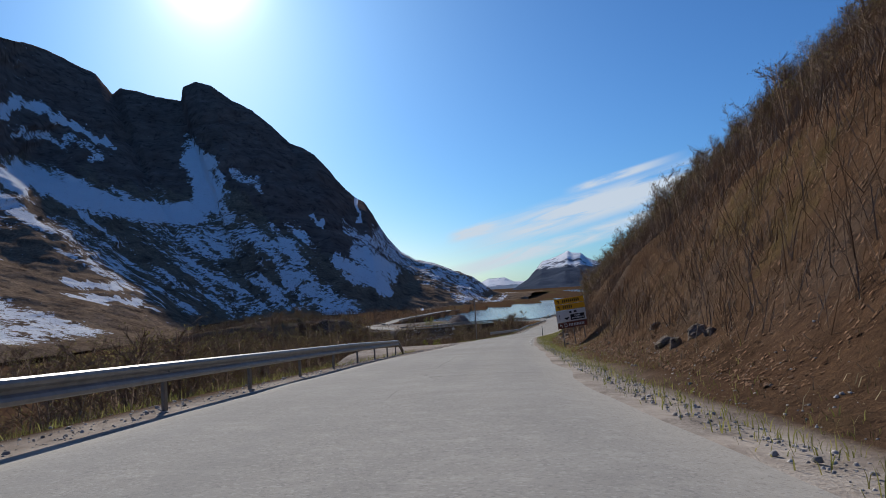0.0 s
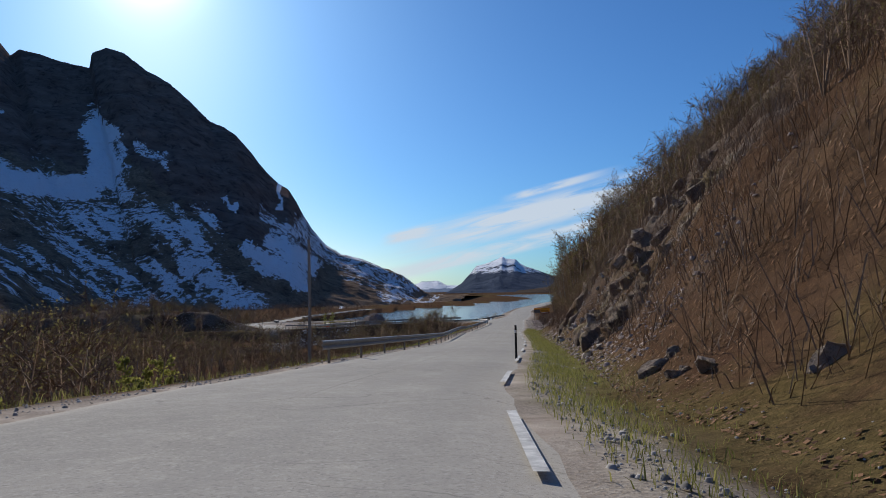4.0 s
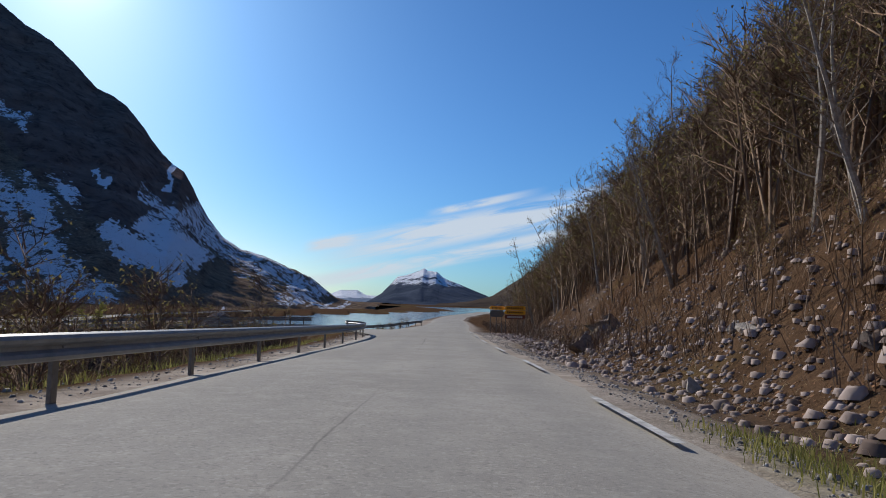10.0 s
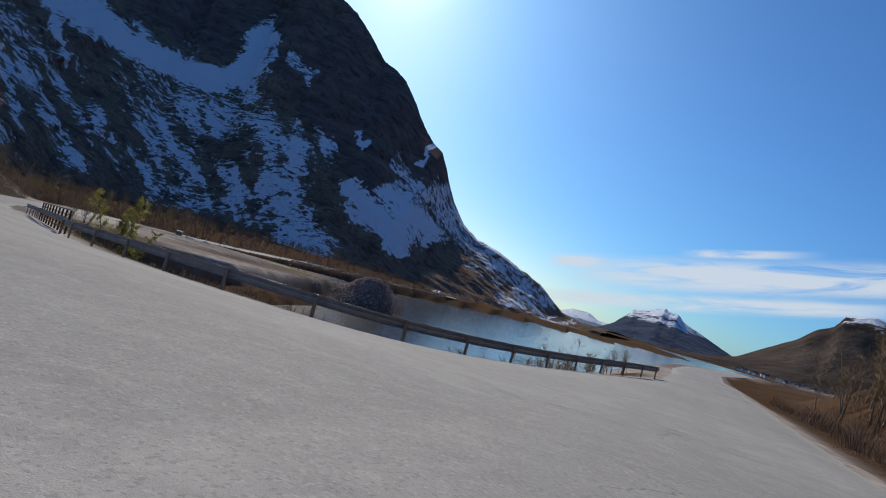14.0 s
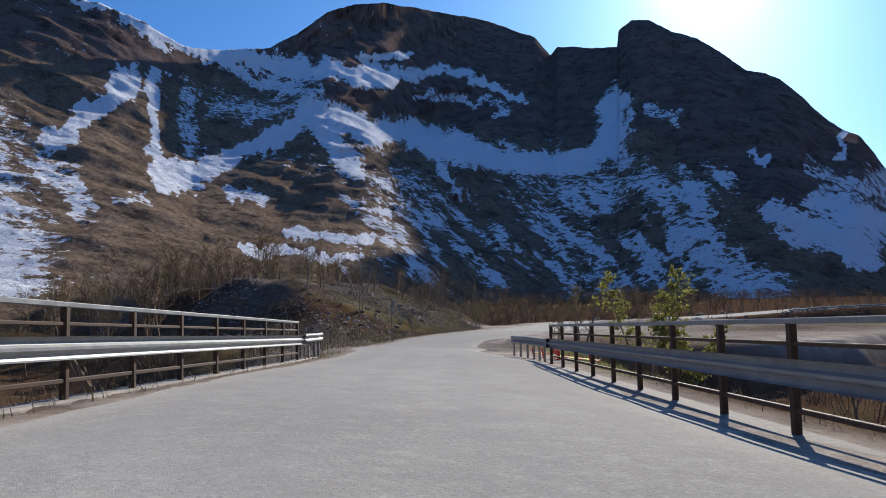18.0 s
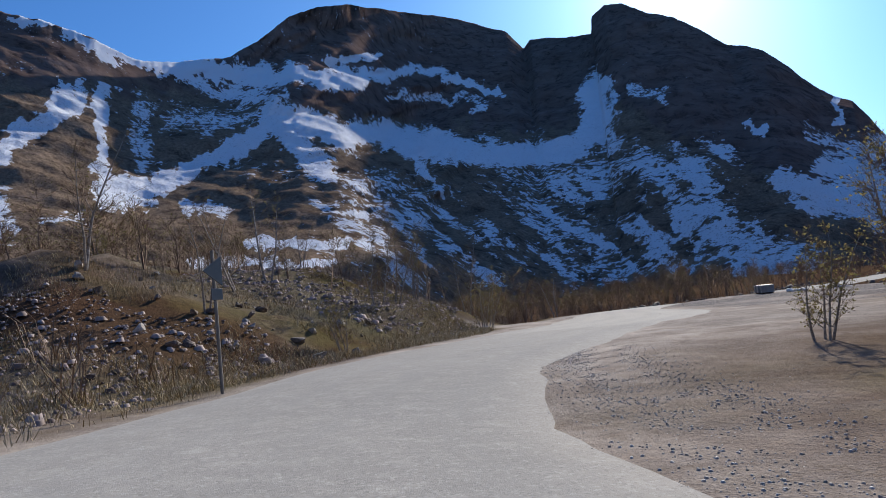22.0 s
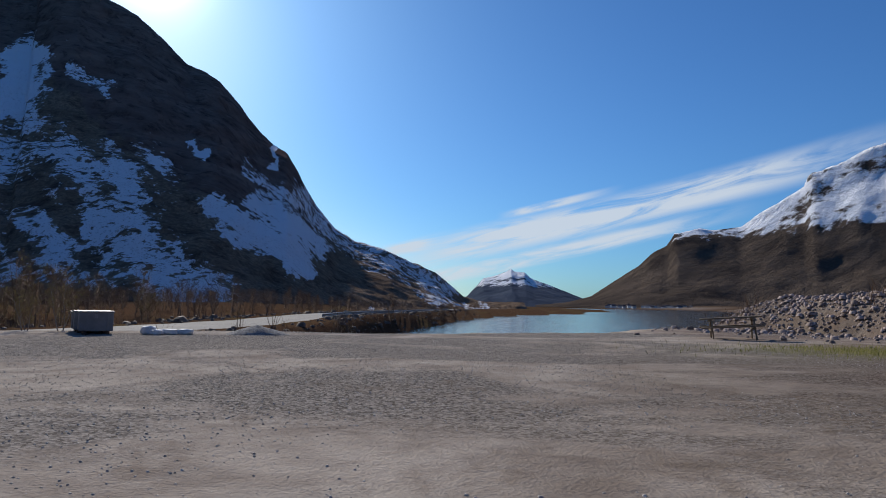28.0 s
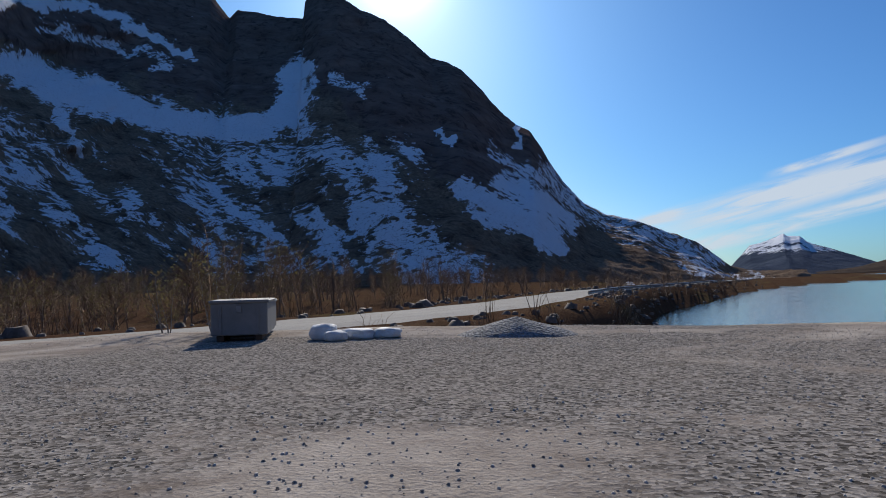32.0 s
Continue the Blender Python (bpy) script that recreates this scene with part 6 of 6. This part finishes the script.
k = (y_ > 297) & (y_ < 470) & (side_near(x_, y_)[0] > 3.4) & (lot_mask(x_, y_) < 0.3)
stones_stuff("shore_stones", x_[k], y_[k], R.gamma(2.0, 0.06, k.sum()) + 0.05, DARKROCK, "dark stones of the lakeshore bank")
x_, y_ = R.uniform(-36, 16, 40000), R.uniform(208, 252, 40000)
d_ = side_near(x_, y_)[0]
k = (d_ > 4.7) & (d_ < 12) & (lot_mask(x_, y_) < 0.2) & (np.abs(x_ - main_x(y_)) > 9) & ~inside(x_, y_, JPOLY)
blades_stuff("dry_grass", x_[k], y_[k], R.uniform(0.08, 0.3, k.sum()), R.uniform(0.008, 0.018, k.sum()), 0.9, DRYGRASS, "dry grass beside the bridge approaches", "grass")
x_, y_ = R.uniform(-23, -4, 30000), R.uniform(234, 252, 30000)
d_ = side_near(x_, y_)[0]
k = (d_ > 4.5) & (d_ < 9.5) & (lot_mask(x_, y_) < 0.5) & (x_ + y_ > 217) & (vnoise(x_, y_, 0.3, 3, 89) > -0.3)
blades_stuff("verge_grass", x_[k], y_[k], R.uniform(0.06, 0.22, k.sum()), R.uniform(0.007, 0.016, k.sum()), 0.6, GRASS, "rough green grass behind the blunt guard rail", "grass")
x_ = -14.0 + R.randn(9000) * 2.8
y_ = 293 + R.randn(9000) * 1.3
blades_stuff("verge_grass", x_, y_, R.uniform(0.04, 0.15, 9000), R.uniform(0.006, 0.015, 9000), 0.5, GRASS, "patch of short green grass by the table", "grass")
y_ = R.uniform(0, 178, 26000)
x_ = main_x(y_) - 4.9 - np.abs(R.randn(26000)) * 1.3
k = (np.abs(y_ - 60) > 13)
blades_stuff("verge_grass", x_[k], y_[k], R.uniform(0.06, 0.32, k.sum()), R.uniform(0.006, 0.016, k.sum()), 0.7, GRASS, "rough grass below the guard rail", "grass")


# ---- trees ----
def limb_points(rnd, start, way, length, n, wander, up):
    pts, p, d = [Vector(start)], Vector(start), Vector(way).normalized()
    for _ in range(n):
        d = (d + Vector((rnd.gauss(0, wander), rnd.gauss(0, wander), rnd.gauss(0, wander * 0.6) + up))).normalized()
        p = p + d * (length / n)
        pts.append(p.copy())
    return pts


def birch(seed, height, stems, leafy, spread_=0.35):
    """A bare mountain birch: trunk with limbs, and a crown of fine twigs with opening buds."""
    rnd = random.Random(seed)
    wood = bmesh.new()
    tw_v, tw_f, bud_v, bud_f = [], [], [], []

    def twig(p, d, l, w):
        a = d.orthogonal().normalized() * w
        b = d.cross(a).normalized() * w
        k = len(tw_v)
        e = p + d * l
        a = (a * rnd.uniform(-1, 1) + b * rnd.uniform(-1, 1)).normalized() * w * 1.2
        tw_v.extend([p + a, p - a, e])
        tw_f.append((k, k + 1, k + 2))
        return e

    def bud(p, s):
        k = len(bud_v)
        a = Vector((rnd.gauss(0, 1), rnd.gauss(0, 1), rnd.gauss(0, 1))).normalized()
        b = a.orthogonal().normalized()
        bud_v.extend([p - b * s * 0.5, p + a * s, p + b * s * 0.5, p - a * s * 0.5])
        bud_f.extend([(k, k + 1, k + 2), (k, k + 2, k + 3)])

    for st in range(stems):
        az0 = rnd.uniform(0, 6.28)
        h = height * rnd.uniform(0.75, 1.0)
        way = Vector((math.cos(az0) * spread_ * (0.2 + 0.5 * (stems > 1)), math.sin(az0) * spread_ * (0.2 + 0.5 * (stems > 1)), 1))
        pts = limb_points(rnd, (math.cos(az0) * 0.1 * stems * 0.4, math.sin(az0) * 0.1 * stems * 0.4, -0.35), way, h + 0.35, 9, 0.075, 0.03)
        r0 = 0.011 * h + 0.012
        tube(pts, [r0 * (1 - 0.88 * i / 9) for i in range(10)], 6, wood)
        for i in range(2, 10):
            for _ in range(2 if i < 4 else 3):
                a = rnd.uniform(0, 6.28)
                d = Vector((math.cos(a), math.sin(a), rnd.uniform(0.35, 1.0))).normalized()
                l = h * rnd.uniform(0.12, 0.30) * (1.15 - 0.07 * i)
                lp = limb_points(rnd, pts[i], d, l, 4, 0.16, 0.08)
                rl = r0 * 0.36 * (1 - 0.07 * i)
                tube(lp, [rl * (1 - 0.2 * j) for j in range(5)], 3, wood)
                for j in range(1, 5):
                    for _ in range(3):
                        dd = (lp[j] - lp[j - 1]).normalized() + Vector((rnd.gauss(0, 0.6), rnd.gauss(0, 0.6), rnd.gauss(0.15, 0.5)))
                        e = twig(lp[j], dd.normalized(), l * rnd.uniform(0.25, 0.55), 0.006)
                        for _ in range(2):
                            d3 = dd.normalized() + Vector((rnd.gauss(0, 0.7), rnd.gauss(0, 0.7), rnd.gauss(0, 0.5)))
                            base = lp[j].lerp(e, rnd.uniform(0.3, 0.95))
                            e2 = twig(base, d3.normalized(), l * rnd.uniform(0.12, 0.3), 0.004)
                            if rnd.random() < leafy:
                                bud(e2, rnd.uniform(0.03, 0.055) * (2.1 if leafy > 1.5 else 1))
                                bud(base.lerp(e2, 0.5), rnd.uniform(0.025, 0.05) * (2.1 if leafy > 1.5 else 1))
    t = new("birch_tree")
    me = bpy.data.meshes.new("trunk")
    wood.to_mesh(me)
    wood.free()
    me.materials.append(BIRCH)
    tr = new("trunk", me)
    tr.parent = t
    cr = mesh_np("crown", [tuple(v) for v in tw_v], tw_f, TWIG)
    cr.parent = t
    if bud_v:
        bd = mesh_np("foliage", [tuple(v) for v in bud_v], bud_f, LEAF if leafy > 1.5 else BUD)
        bd.parent = t
    return t


def leafy_tree(seed, height):
    t = birch(seed, height, 3, 2.0, 0.5)
    t.name = "leafing_tree"
    return t


TREES = [birch(1, 6.5, 1, 0.15), birch(2, 5.5, 2, 0.25), birch(3, 7.5, 1, 0.1), birch(4, 4.2, 3, 0.4), birch(5, 5.0, 2, 0.1), birch(6, 6.0, 2, 0.35), birch(7, 3.2, 4, 0.3)]
for t in TREES:
    tagged(t, "bare mountain birch on the steep brown slope", "tree", "birches on the hillside")
first = {}


def plant(kind, x, y, s, turn, tilt=0.0, label="", group=""):
    z = ground_z(x, y)
    m = Matrix.Translation((x, y, z)) @ pose(0, 0, 0, tilt, 0, 0) @ pose(0, 0, 0, 0, 0, turn) @ Matrix.Diagonal((s, s, s, 1))
    if kind not in first:
        first[kind] = True
        ob = TREES[kind]
        ob.matrix_world = m
    else:
        ob = copy_thing(TREES[kind], m)
        ob.matrix_basis = m
    if label:
        tagged(ob, label, "tree", group)
    return ob


rnd = random.Random(21)
count = 0
while count < 265:
    y = rnd.uniform(-2, 262) if count < 190 else rnd.uniform(136, 222)
    dh = 1.0 + rnd.random() ** 1.4 * (60 if count < 190 else 22)
    x = float(main_x(y)) + 5.5 + dh
    keep_ = float(np.interp(y, [0, 55, 75, 120, 130, 200, 262], [0.35, 0.45, 0.4, 0.6, 1, 1, 0.8]))
    if dh < float(np.interp(y, [0, 60, 80, 120, 132, 150, 200, 230], [9, 10, 8, 4, 2.5, 3.0, 4.0, 5.0])) or rnd.random() > keep_:
        continue
    kind = rnd.choice((0, 1, 2, 3, 4, 5, 2, 0) if y > 125 else (1, 3, 4, 6, 6, 5))
    plant(kind, x, y, rnd.uniform(0.85, 1.4) if y > 125 else rnd.uniform(0.38, 0.75), rnd.uniform(0, 360), 0.0)
    count += 1
# scrub below the road on the left, along the river and at the mountain's foot
made = 0
while made < 58:
    y = rnd.uniform(30, 300)
    x = float(main_x(y)) - rnd.uniform(13, 62) if y < 180 else rnd.uniform(-90, -50)
    if side_near(np.array([x]), np.array([y]))[0][0] < 7 or lot_mask(np.array([x]), np.array([y]))[0] > 0.1 or ground_z(x, y) < LAKE_Z + 0.2:
        continue
    plant(rnd.choice((1, 3, 4, 6)), x, y, rnd.uniform(0.6, 1.0), rnd.uniform(0, 360), 0, "bare birch scrub on the valley floor", "birches in the valley")
    made += 1
for x, y, s, k in ((-23.9, 254.4, 0.62, 6), (-22.6, 254.9, 0.85, 3), (-21.6, 254.0, 0.8, 4), (-40.6, 298.9, 0.42, 6), (-39.6, 299.1, 0.38, 3), (-41.5, 253.2, 0.7, 4), (-38.6, 256.4, 0.6, 6), (-44, 263, 1.0, 3), (-43.8, 270.5, 0.9, 6), (-47.5, 258, 0.9, 4), (-49, 275, 0.9, 1), (-46, 266, 0.9, 4), (-48.5, 270, 1.0, 3), (-42.4, 268.5, 0.8, 6), (-51, 262, 1.0, 1), (-45.5, 251, 0.9, 1)):
    plant(k, x, y, s, rnd.uniform(0, 360), 0, "low bare birch clump beside the gravel", "birches by the lot")
for x, y, h, sd in ((-15.4, 249.4, 5.4, 31), (-13.6, 250.6, 4.2, 32), (-9.0, 86.0, 4.4, 33), (-5.2, 90.0, 3.8, 34), (-13.5, 84.0, 4.6, 35)):
    lt = leafy_tree(sd, h)
    lt.matrix_world = Matrix.Translation((x, y, max(ground_z(x, y), LAKE_Z)))
    tagged(lt, "small tree with fresh yellow-green leaves beside the railing", "tree", "trees in fresh leaf")


# undergrowth as joined twigs
def thicket(name, xs, ys, h0, h1, label, stems, width=0.012):
    """Clumps of twigs that fan out from one foot each."""
    xs, ys = np.repeat(xs, stems) + R.randn(len(xs) * stems) * 0.28, np.repeat(ys, stems) + R.randn(len(ys) * stems) * 0.28
    hs = R.uniform(h0, h1, len(xs))
    return blades_stuff(name, xs, ys, hs, width * (0.5 + R.rand(len(xs))), 0.85, TWIG, label, "undergrowth", -0.05)


y_ = R.uniform(-6, 265, 13000)
x_ = main_x(y_) + 6.2 + R.rand(13000) ** 1.5 * 55
k = (vnoise(x_, y_, 0.1, 3, 93) > -0.4) & ((x_ - main_x(y_) > 10) | (R.rand(13000) < 0.5)) & (np.hypot(x_ - 33.6, y_ - 203) > 6)
thicket("undergrowth", x_[k], y_[k], 0.25, 1.5, "brown leafless undergrowth on the hillside", 18, 0.016)
x_, y_ = R.uniform(-100, 20, 10000), R.uniform(0, 330, 10000)
k = (vnoise(x_, y_, 0.06, 3, 95) > -0.15) & (x_ < main_x(y_) - 8) & (side_near(x_, y_)[0] > 5.6) & ~inside(x_, y_, JPOLY) & (lot_mask(x_, y_) < 0.1) & ~((np.abs(y_ - 60) < 14) & (x_ > -13))
k &= ground_fields(x_, y_)[0] > LAKE_Z + 0.1
thicket("undergrowth", x_[k], y_[k], 0.4, 1.7, "brown leafless scrub on the valley floor", 20, 0.022)


# ---- woods, joined ----
def light_tree(seed):
    """A sparse bare tree one metre high: points and triangles."""
    rnd = random.Random(seed)
    V, F, B = [], [], []

    def spike(p, e, w, sides=3):
        p, e = Vector(p), Vector(e)
        d = (e - p).normalized()
        a = d.orthogonal().normalized() * w
        b = d.cross(a).normalized() * w
        k = len(V)
        if sides == 2:
            V.extend([p + a, p - a, e])
            F.append((k, k + 1, k + 2))
            return
        V.extend([p + a, p - a * 0.5 + b * 0.87, p - a * 0.5 - b * 0.87, e])
        F.extend([(k, k + 1, k + 3), (k + 1, k + 2, k + 3), (k + 2, k, k + 3)])

    for st in range(rnd.choice((1, 1, 2, 3))):
        a = rnd.uniform(0, 6.28)
        top = Vector((math.cos(a) * 0.16, math.sin(a) * 0.16, rnd.uniform(0.8, 1.0)))
        spike((0, 0, -0.05), top, 0.014)
        for i in range(15):
            f = rnd.uniform(0.2, 0.95)
            p = top * f
            b = rnd.uniform(0, 6.28)
            d = Vector((math.cos(b), math.sin(b), rnd.uniform(0.4, 1.3))).normalized()
            l = rnd.uniform(0.14, 0.32) * (1.15 - 0.6 * f)
            e = p + d * l
            spike(p, e, 0.0045)
            for _ in range(8):
                q_ = p.lerp(e, rnd.uniform(0.3, 1.0))
                d2_ = (d + Vector((rnd.gauss(0, 0.6), rnd.gauss(0, 0.6), rnd.gauss(0.1, 0.5)))).normalized()
                tip = q_ + d2_ * rnd.uniform(0.06, 0.15)
                spike(q_, tip, 0.0026, 2)
                if rnd.random() < 0.55:
                    u1 = Vector((rnd.gauss(0, 1), rnd.gauss(0, 1), rnd.gauss(0, 1))).normalized() * rnd.uniform(0.008, 0.016)
                    u2 = u1.orthogonal() * 0.7
                    B.extend([tip - u1, tip + u2, tip + u1])
    return np.array([tuple(v) for v in V]), np.array(F), np.array([tuple(v) for v in B])


LIGHT = [light_tree(s) for s in range(200, 208)]


def wood_stuff(name, xs, ys, h0, h1, label, buds=True):
    V, F, B, k = [], [], [], 0
    zs = ground_fields(xs, ys)[0]
    for x, y, z in zip(xs, ys, zs):
        v, f, b = LIGHT[R.randint(len(LIGHT))]
        a, h = R.rand() * 6.28, R.uniform(h0, h1)
        c, s = math.cos(a), math.sin(a)
        V.append(np.stack([(v[:, 0] * c - v[:, 1] * s) * h + x, (v[:, 0] * s + v[:, 1] * c) * h + y, v[:, 2] * h + z], 1))
        F.append(f + k)
        k += len(v)
        B.append(np.stack([(b[:, 0] * c - b[:, 1] * s) * h + x, (b[:, 0] * s + b[:, 1] * c) * h + y, b[:, 2] * h + z], 1))
    ob = mesh_np(name, np.concatenate(V), np.concatenate(F), TWIG)
    if buds:
        B = np.concatenate(B)
        tagged(mesh_np(name + "_buds", B, np.arange(len(B)).reshape(-1, 3), BUD), "olive-brown opening buds of the " + label, "foliage", kind="stuff")
    return tagged(ob, label, "wood", kind="stuff")


y_ = R.uniform(-4, 275, 3400)
dh_ = R.rand(3400) ** 1.35 * 75
near_ = np.interp(y_, [0, 60, 80, 120, 132, 150, 200, 230], [5, 6, 6, 3.2, 2.0, 3.0, 4.0, 5.0])
k = (dh_ > near_) & (R.rand(3400) < np.interp(y_, [0, 60, 120, 130, 275], [0.9, 0.9, 0.9, 1, 1])) & (vnoise(y_, dh_, 0.09, 3, 96) > -0.45)
ye = R.uniform(130, 250, 800)
de = np.interp(ye, [130, 150, 200, 230], [2.5, 3.5, 4.0, 5.0]) + R.rand(800) ** 1.3 * 34
wood_stuff("birch_wood", main_x(ye) + 5.5 + de, ye, 3.5, 7.5, "close birch wood above the ditch")
low = k & (y_ < 114)
wood_stuff("birch_wood", main_x(y_[low]) + 5.5 + dh_[low], y_[low], 1.4, 3.4, "low birch scrub of the steep hillside")
k &= y_ >= 114
wood_stuff("birch_wood", main_x(y_[k]) + 5.5 + dh_[k], y_[k], 3.0, 7.0, "dense birch wood on the steep hillside")
ye = R.uniform(104, 158, 2000)
de = 2.0 + R.rand(2000) ** 1.3 * 17
k = vnoise(ye, de, 0.3, 3, 111) > -0.35
wood_stuff("birch_wood", main_x(ye[k]) + 5.5 + de[k], ye[k], 0.7, 1.9, "knee-high bare scrub over the open slope")
y_ = R.uniform(30, 345, 2600)
x_ = main_x(y_) - 10 - R.rand(2600) ** 1.7 * 115
k = (side_near(x_, y_)[0] > 9) & (lot_mask(x_, y_) < 0.05) & (vnoise(x_, y_, 0.05, 3, 97) > -0.12) & (ground_fields(x_, y_)[0] > LAKE_Z + 0.2)
k &= ~((x_ > -60) & (y_ > 240) & (y_ < 275)) & ~((y_ > 278) & (x_ > -50)) & ~((y_ > 196) & (x_ > -40)) & ~((y_ < 76) & (x_ > main_x(y_) - 20))
near_ = k & (y_ < 112)
wood_stuff("birch_wood", x_[near_], y_[near_], 5.0, 9.0, "birch scrub below the road")
near_ = k & (y_ >= 112)
wood_stuff("birch_wood", x_[near_], y_[near_], 3.4, 6.4, "low birch wood on the valley floor")
y_ = R.uniform(205, 252, 420)
x_ = main_x(y_) - R.uniform(6, 28, 420)
k = (ground_fields(x_, y_)[0] > LAKE_Z - 0.3) & (side_near(x_, y_)[0] > 6.5) & ~inside(x_, y_ - 1.6, JPOLY) & ~inside(x_ + 1.2, y_ - 0.8, JPOLY) & (main_x(y_) - x_ > 5.5)
wood_stuff("birch_wood", x_[k], y_[k], 1.0, 2.3, "low scrub behind the guard rail of the junction")


az_, r_ = R.uniform(-7, 38, 1100), R.uniform(0, 1, 1100)
r_ = 100 + r_ * (np.interp(az_, BASE_AZ, BASE_R) - 70)
x_, y_ = REF[0] - np.sin(np.radians(az_)) * r_, REF[1] + np.cos(np.radians(az_)) * r_
k = (side_near(x_, y_)[0] > 6) & (ground_fields(x_, y_)[0] > LAKE_Z + 0.1)
wood_stuff("birch_wood", x_[k], y_[k], 2.0, 4.6, "brown scrub along the lakeside road", False)
x_, y_ = R.uniform(-108, -46, 1500), R.uniform(246, 338, 1500)
k = (side_near(x_, y_)[0] > 9) & (vnoise(x_, y_, 0.07, 3, 101) > -0.3) & (lot_mask(x_, y_) < 0.05) & ((x_ < -56) | (R.rand(1500) < 0.35))
wood_stuff("birch_wood", x_[k], y_[k], 1.2, 3.4, "brown bare birch scrub at the foot of the mountain")


# ---- far houses ----
def house(x, y, z, w, d, h, turn):
    hs = thing("house", "small white wooden house on the far shore", "house", "houses of the village", Matrix.Translation((x, y, z)) @ pose(0, 0, 0, 0, 0, turn))
    part("wall", box(w, d, h + 3, (0, 0, h / 2 - 1.5)), HOUSEW, hs)
    bm = bmesh.new()
    e = 0.4
    v = [bm.verts.new(p) for p in ((-w / 2 - e, -d / 2 - e, h), (w / 2 + e, -d / 2 - e, h), (w / 2 + e, d / 2 + e, h), (-w / 2 - e, d / 2 + e, h), (-w / 2 - e, 0, h + d * 0.45), (w / 2 + e, 0, h + d * 0.45))]
    for f in ((0, 1, 5, 4), (2, 3, 4, 5), (0, 4, 3), (1, 2, 5), (0, 3, 2, 1)):
        bm.faces.new([v[i] for i in f])
    part("roof", bm, ROOFM, hs)
    for i in range(3):
        wn = part("window", box(w * 0.14, 0.1, h * 0.3, ((i - 1) * w * 0.3, -d / 2 - 0.05, h * 0.6)), GLASSD, hs)


rnd = random.Random(77)
for i in range(34):
    a = radians(rnd.uniform(16.5, 23.5))
    r = rnd.uniform(1560, 1640)
    x, y = REF[0] + math.sin(a) * r, REF[1] + math.cos(a) * r
    house(x, y, -14.3 + (r - 1560) * 0.04, rnd.uniform(6, 9), rnd.uniform(5, 7), rnd.uniform(3, 4.5), math.degrees(-a) + rnd.uniform(-30, 30))


# ---- road marks ----
def edge_dash(y0, y1, off, side_w=0.11):
    n = 8
    ys = np.linspace(y0, y1, n)
    V, W = [], []
    for yy in ys:
        tx = float(main_x(yy + 0.5) - main_x(yy - 0.5))
        nx, ny = 1 / math.hypot(1, tx), -tx / math.hypot(1, tx)
        for s in (-side_w / 2, side_w / 2):
            o = off + s
            u_ = (o + 3.25) / 6.45
            V.append((float(main_x(yy)) + nx * o, yy + ny * o, float(main_z(yy)) + 0.036 + 0.03 * (1 - (2 * u_ - 1) ** 2)))
    F = [(2 * i, 2 * i + 1, 2 * i + 3, 2 * i + 2) for i in range(n - 1)]
    ob = mesh_np("edge_line", V, F, LINE)
    return tagged(ob, "worn white edge line painted on the asphalt", "road marking", "edge line dashes", "structure")


for i in range(20):
    y0 = 41.2 + i * 8.3
    edge_dash(y0, y0 + 3.4, 2.85)
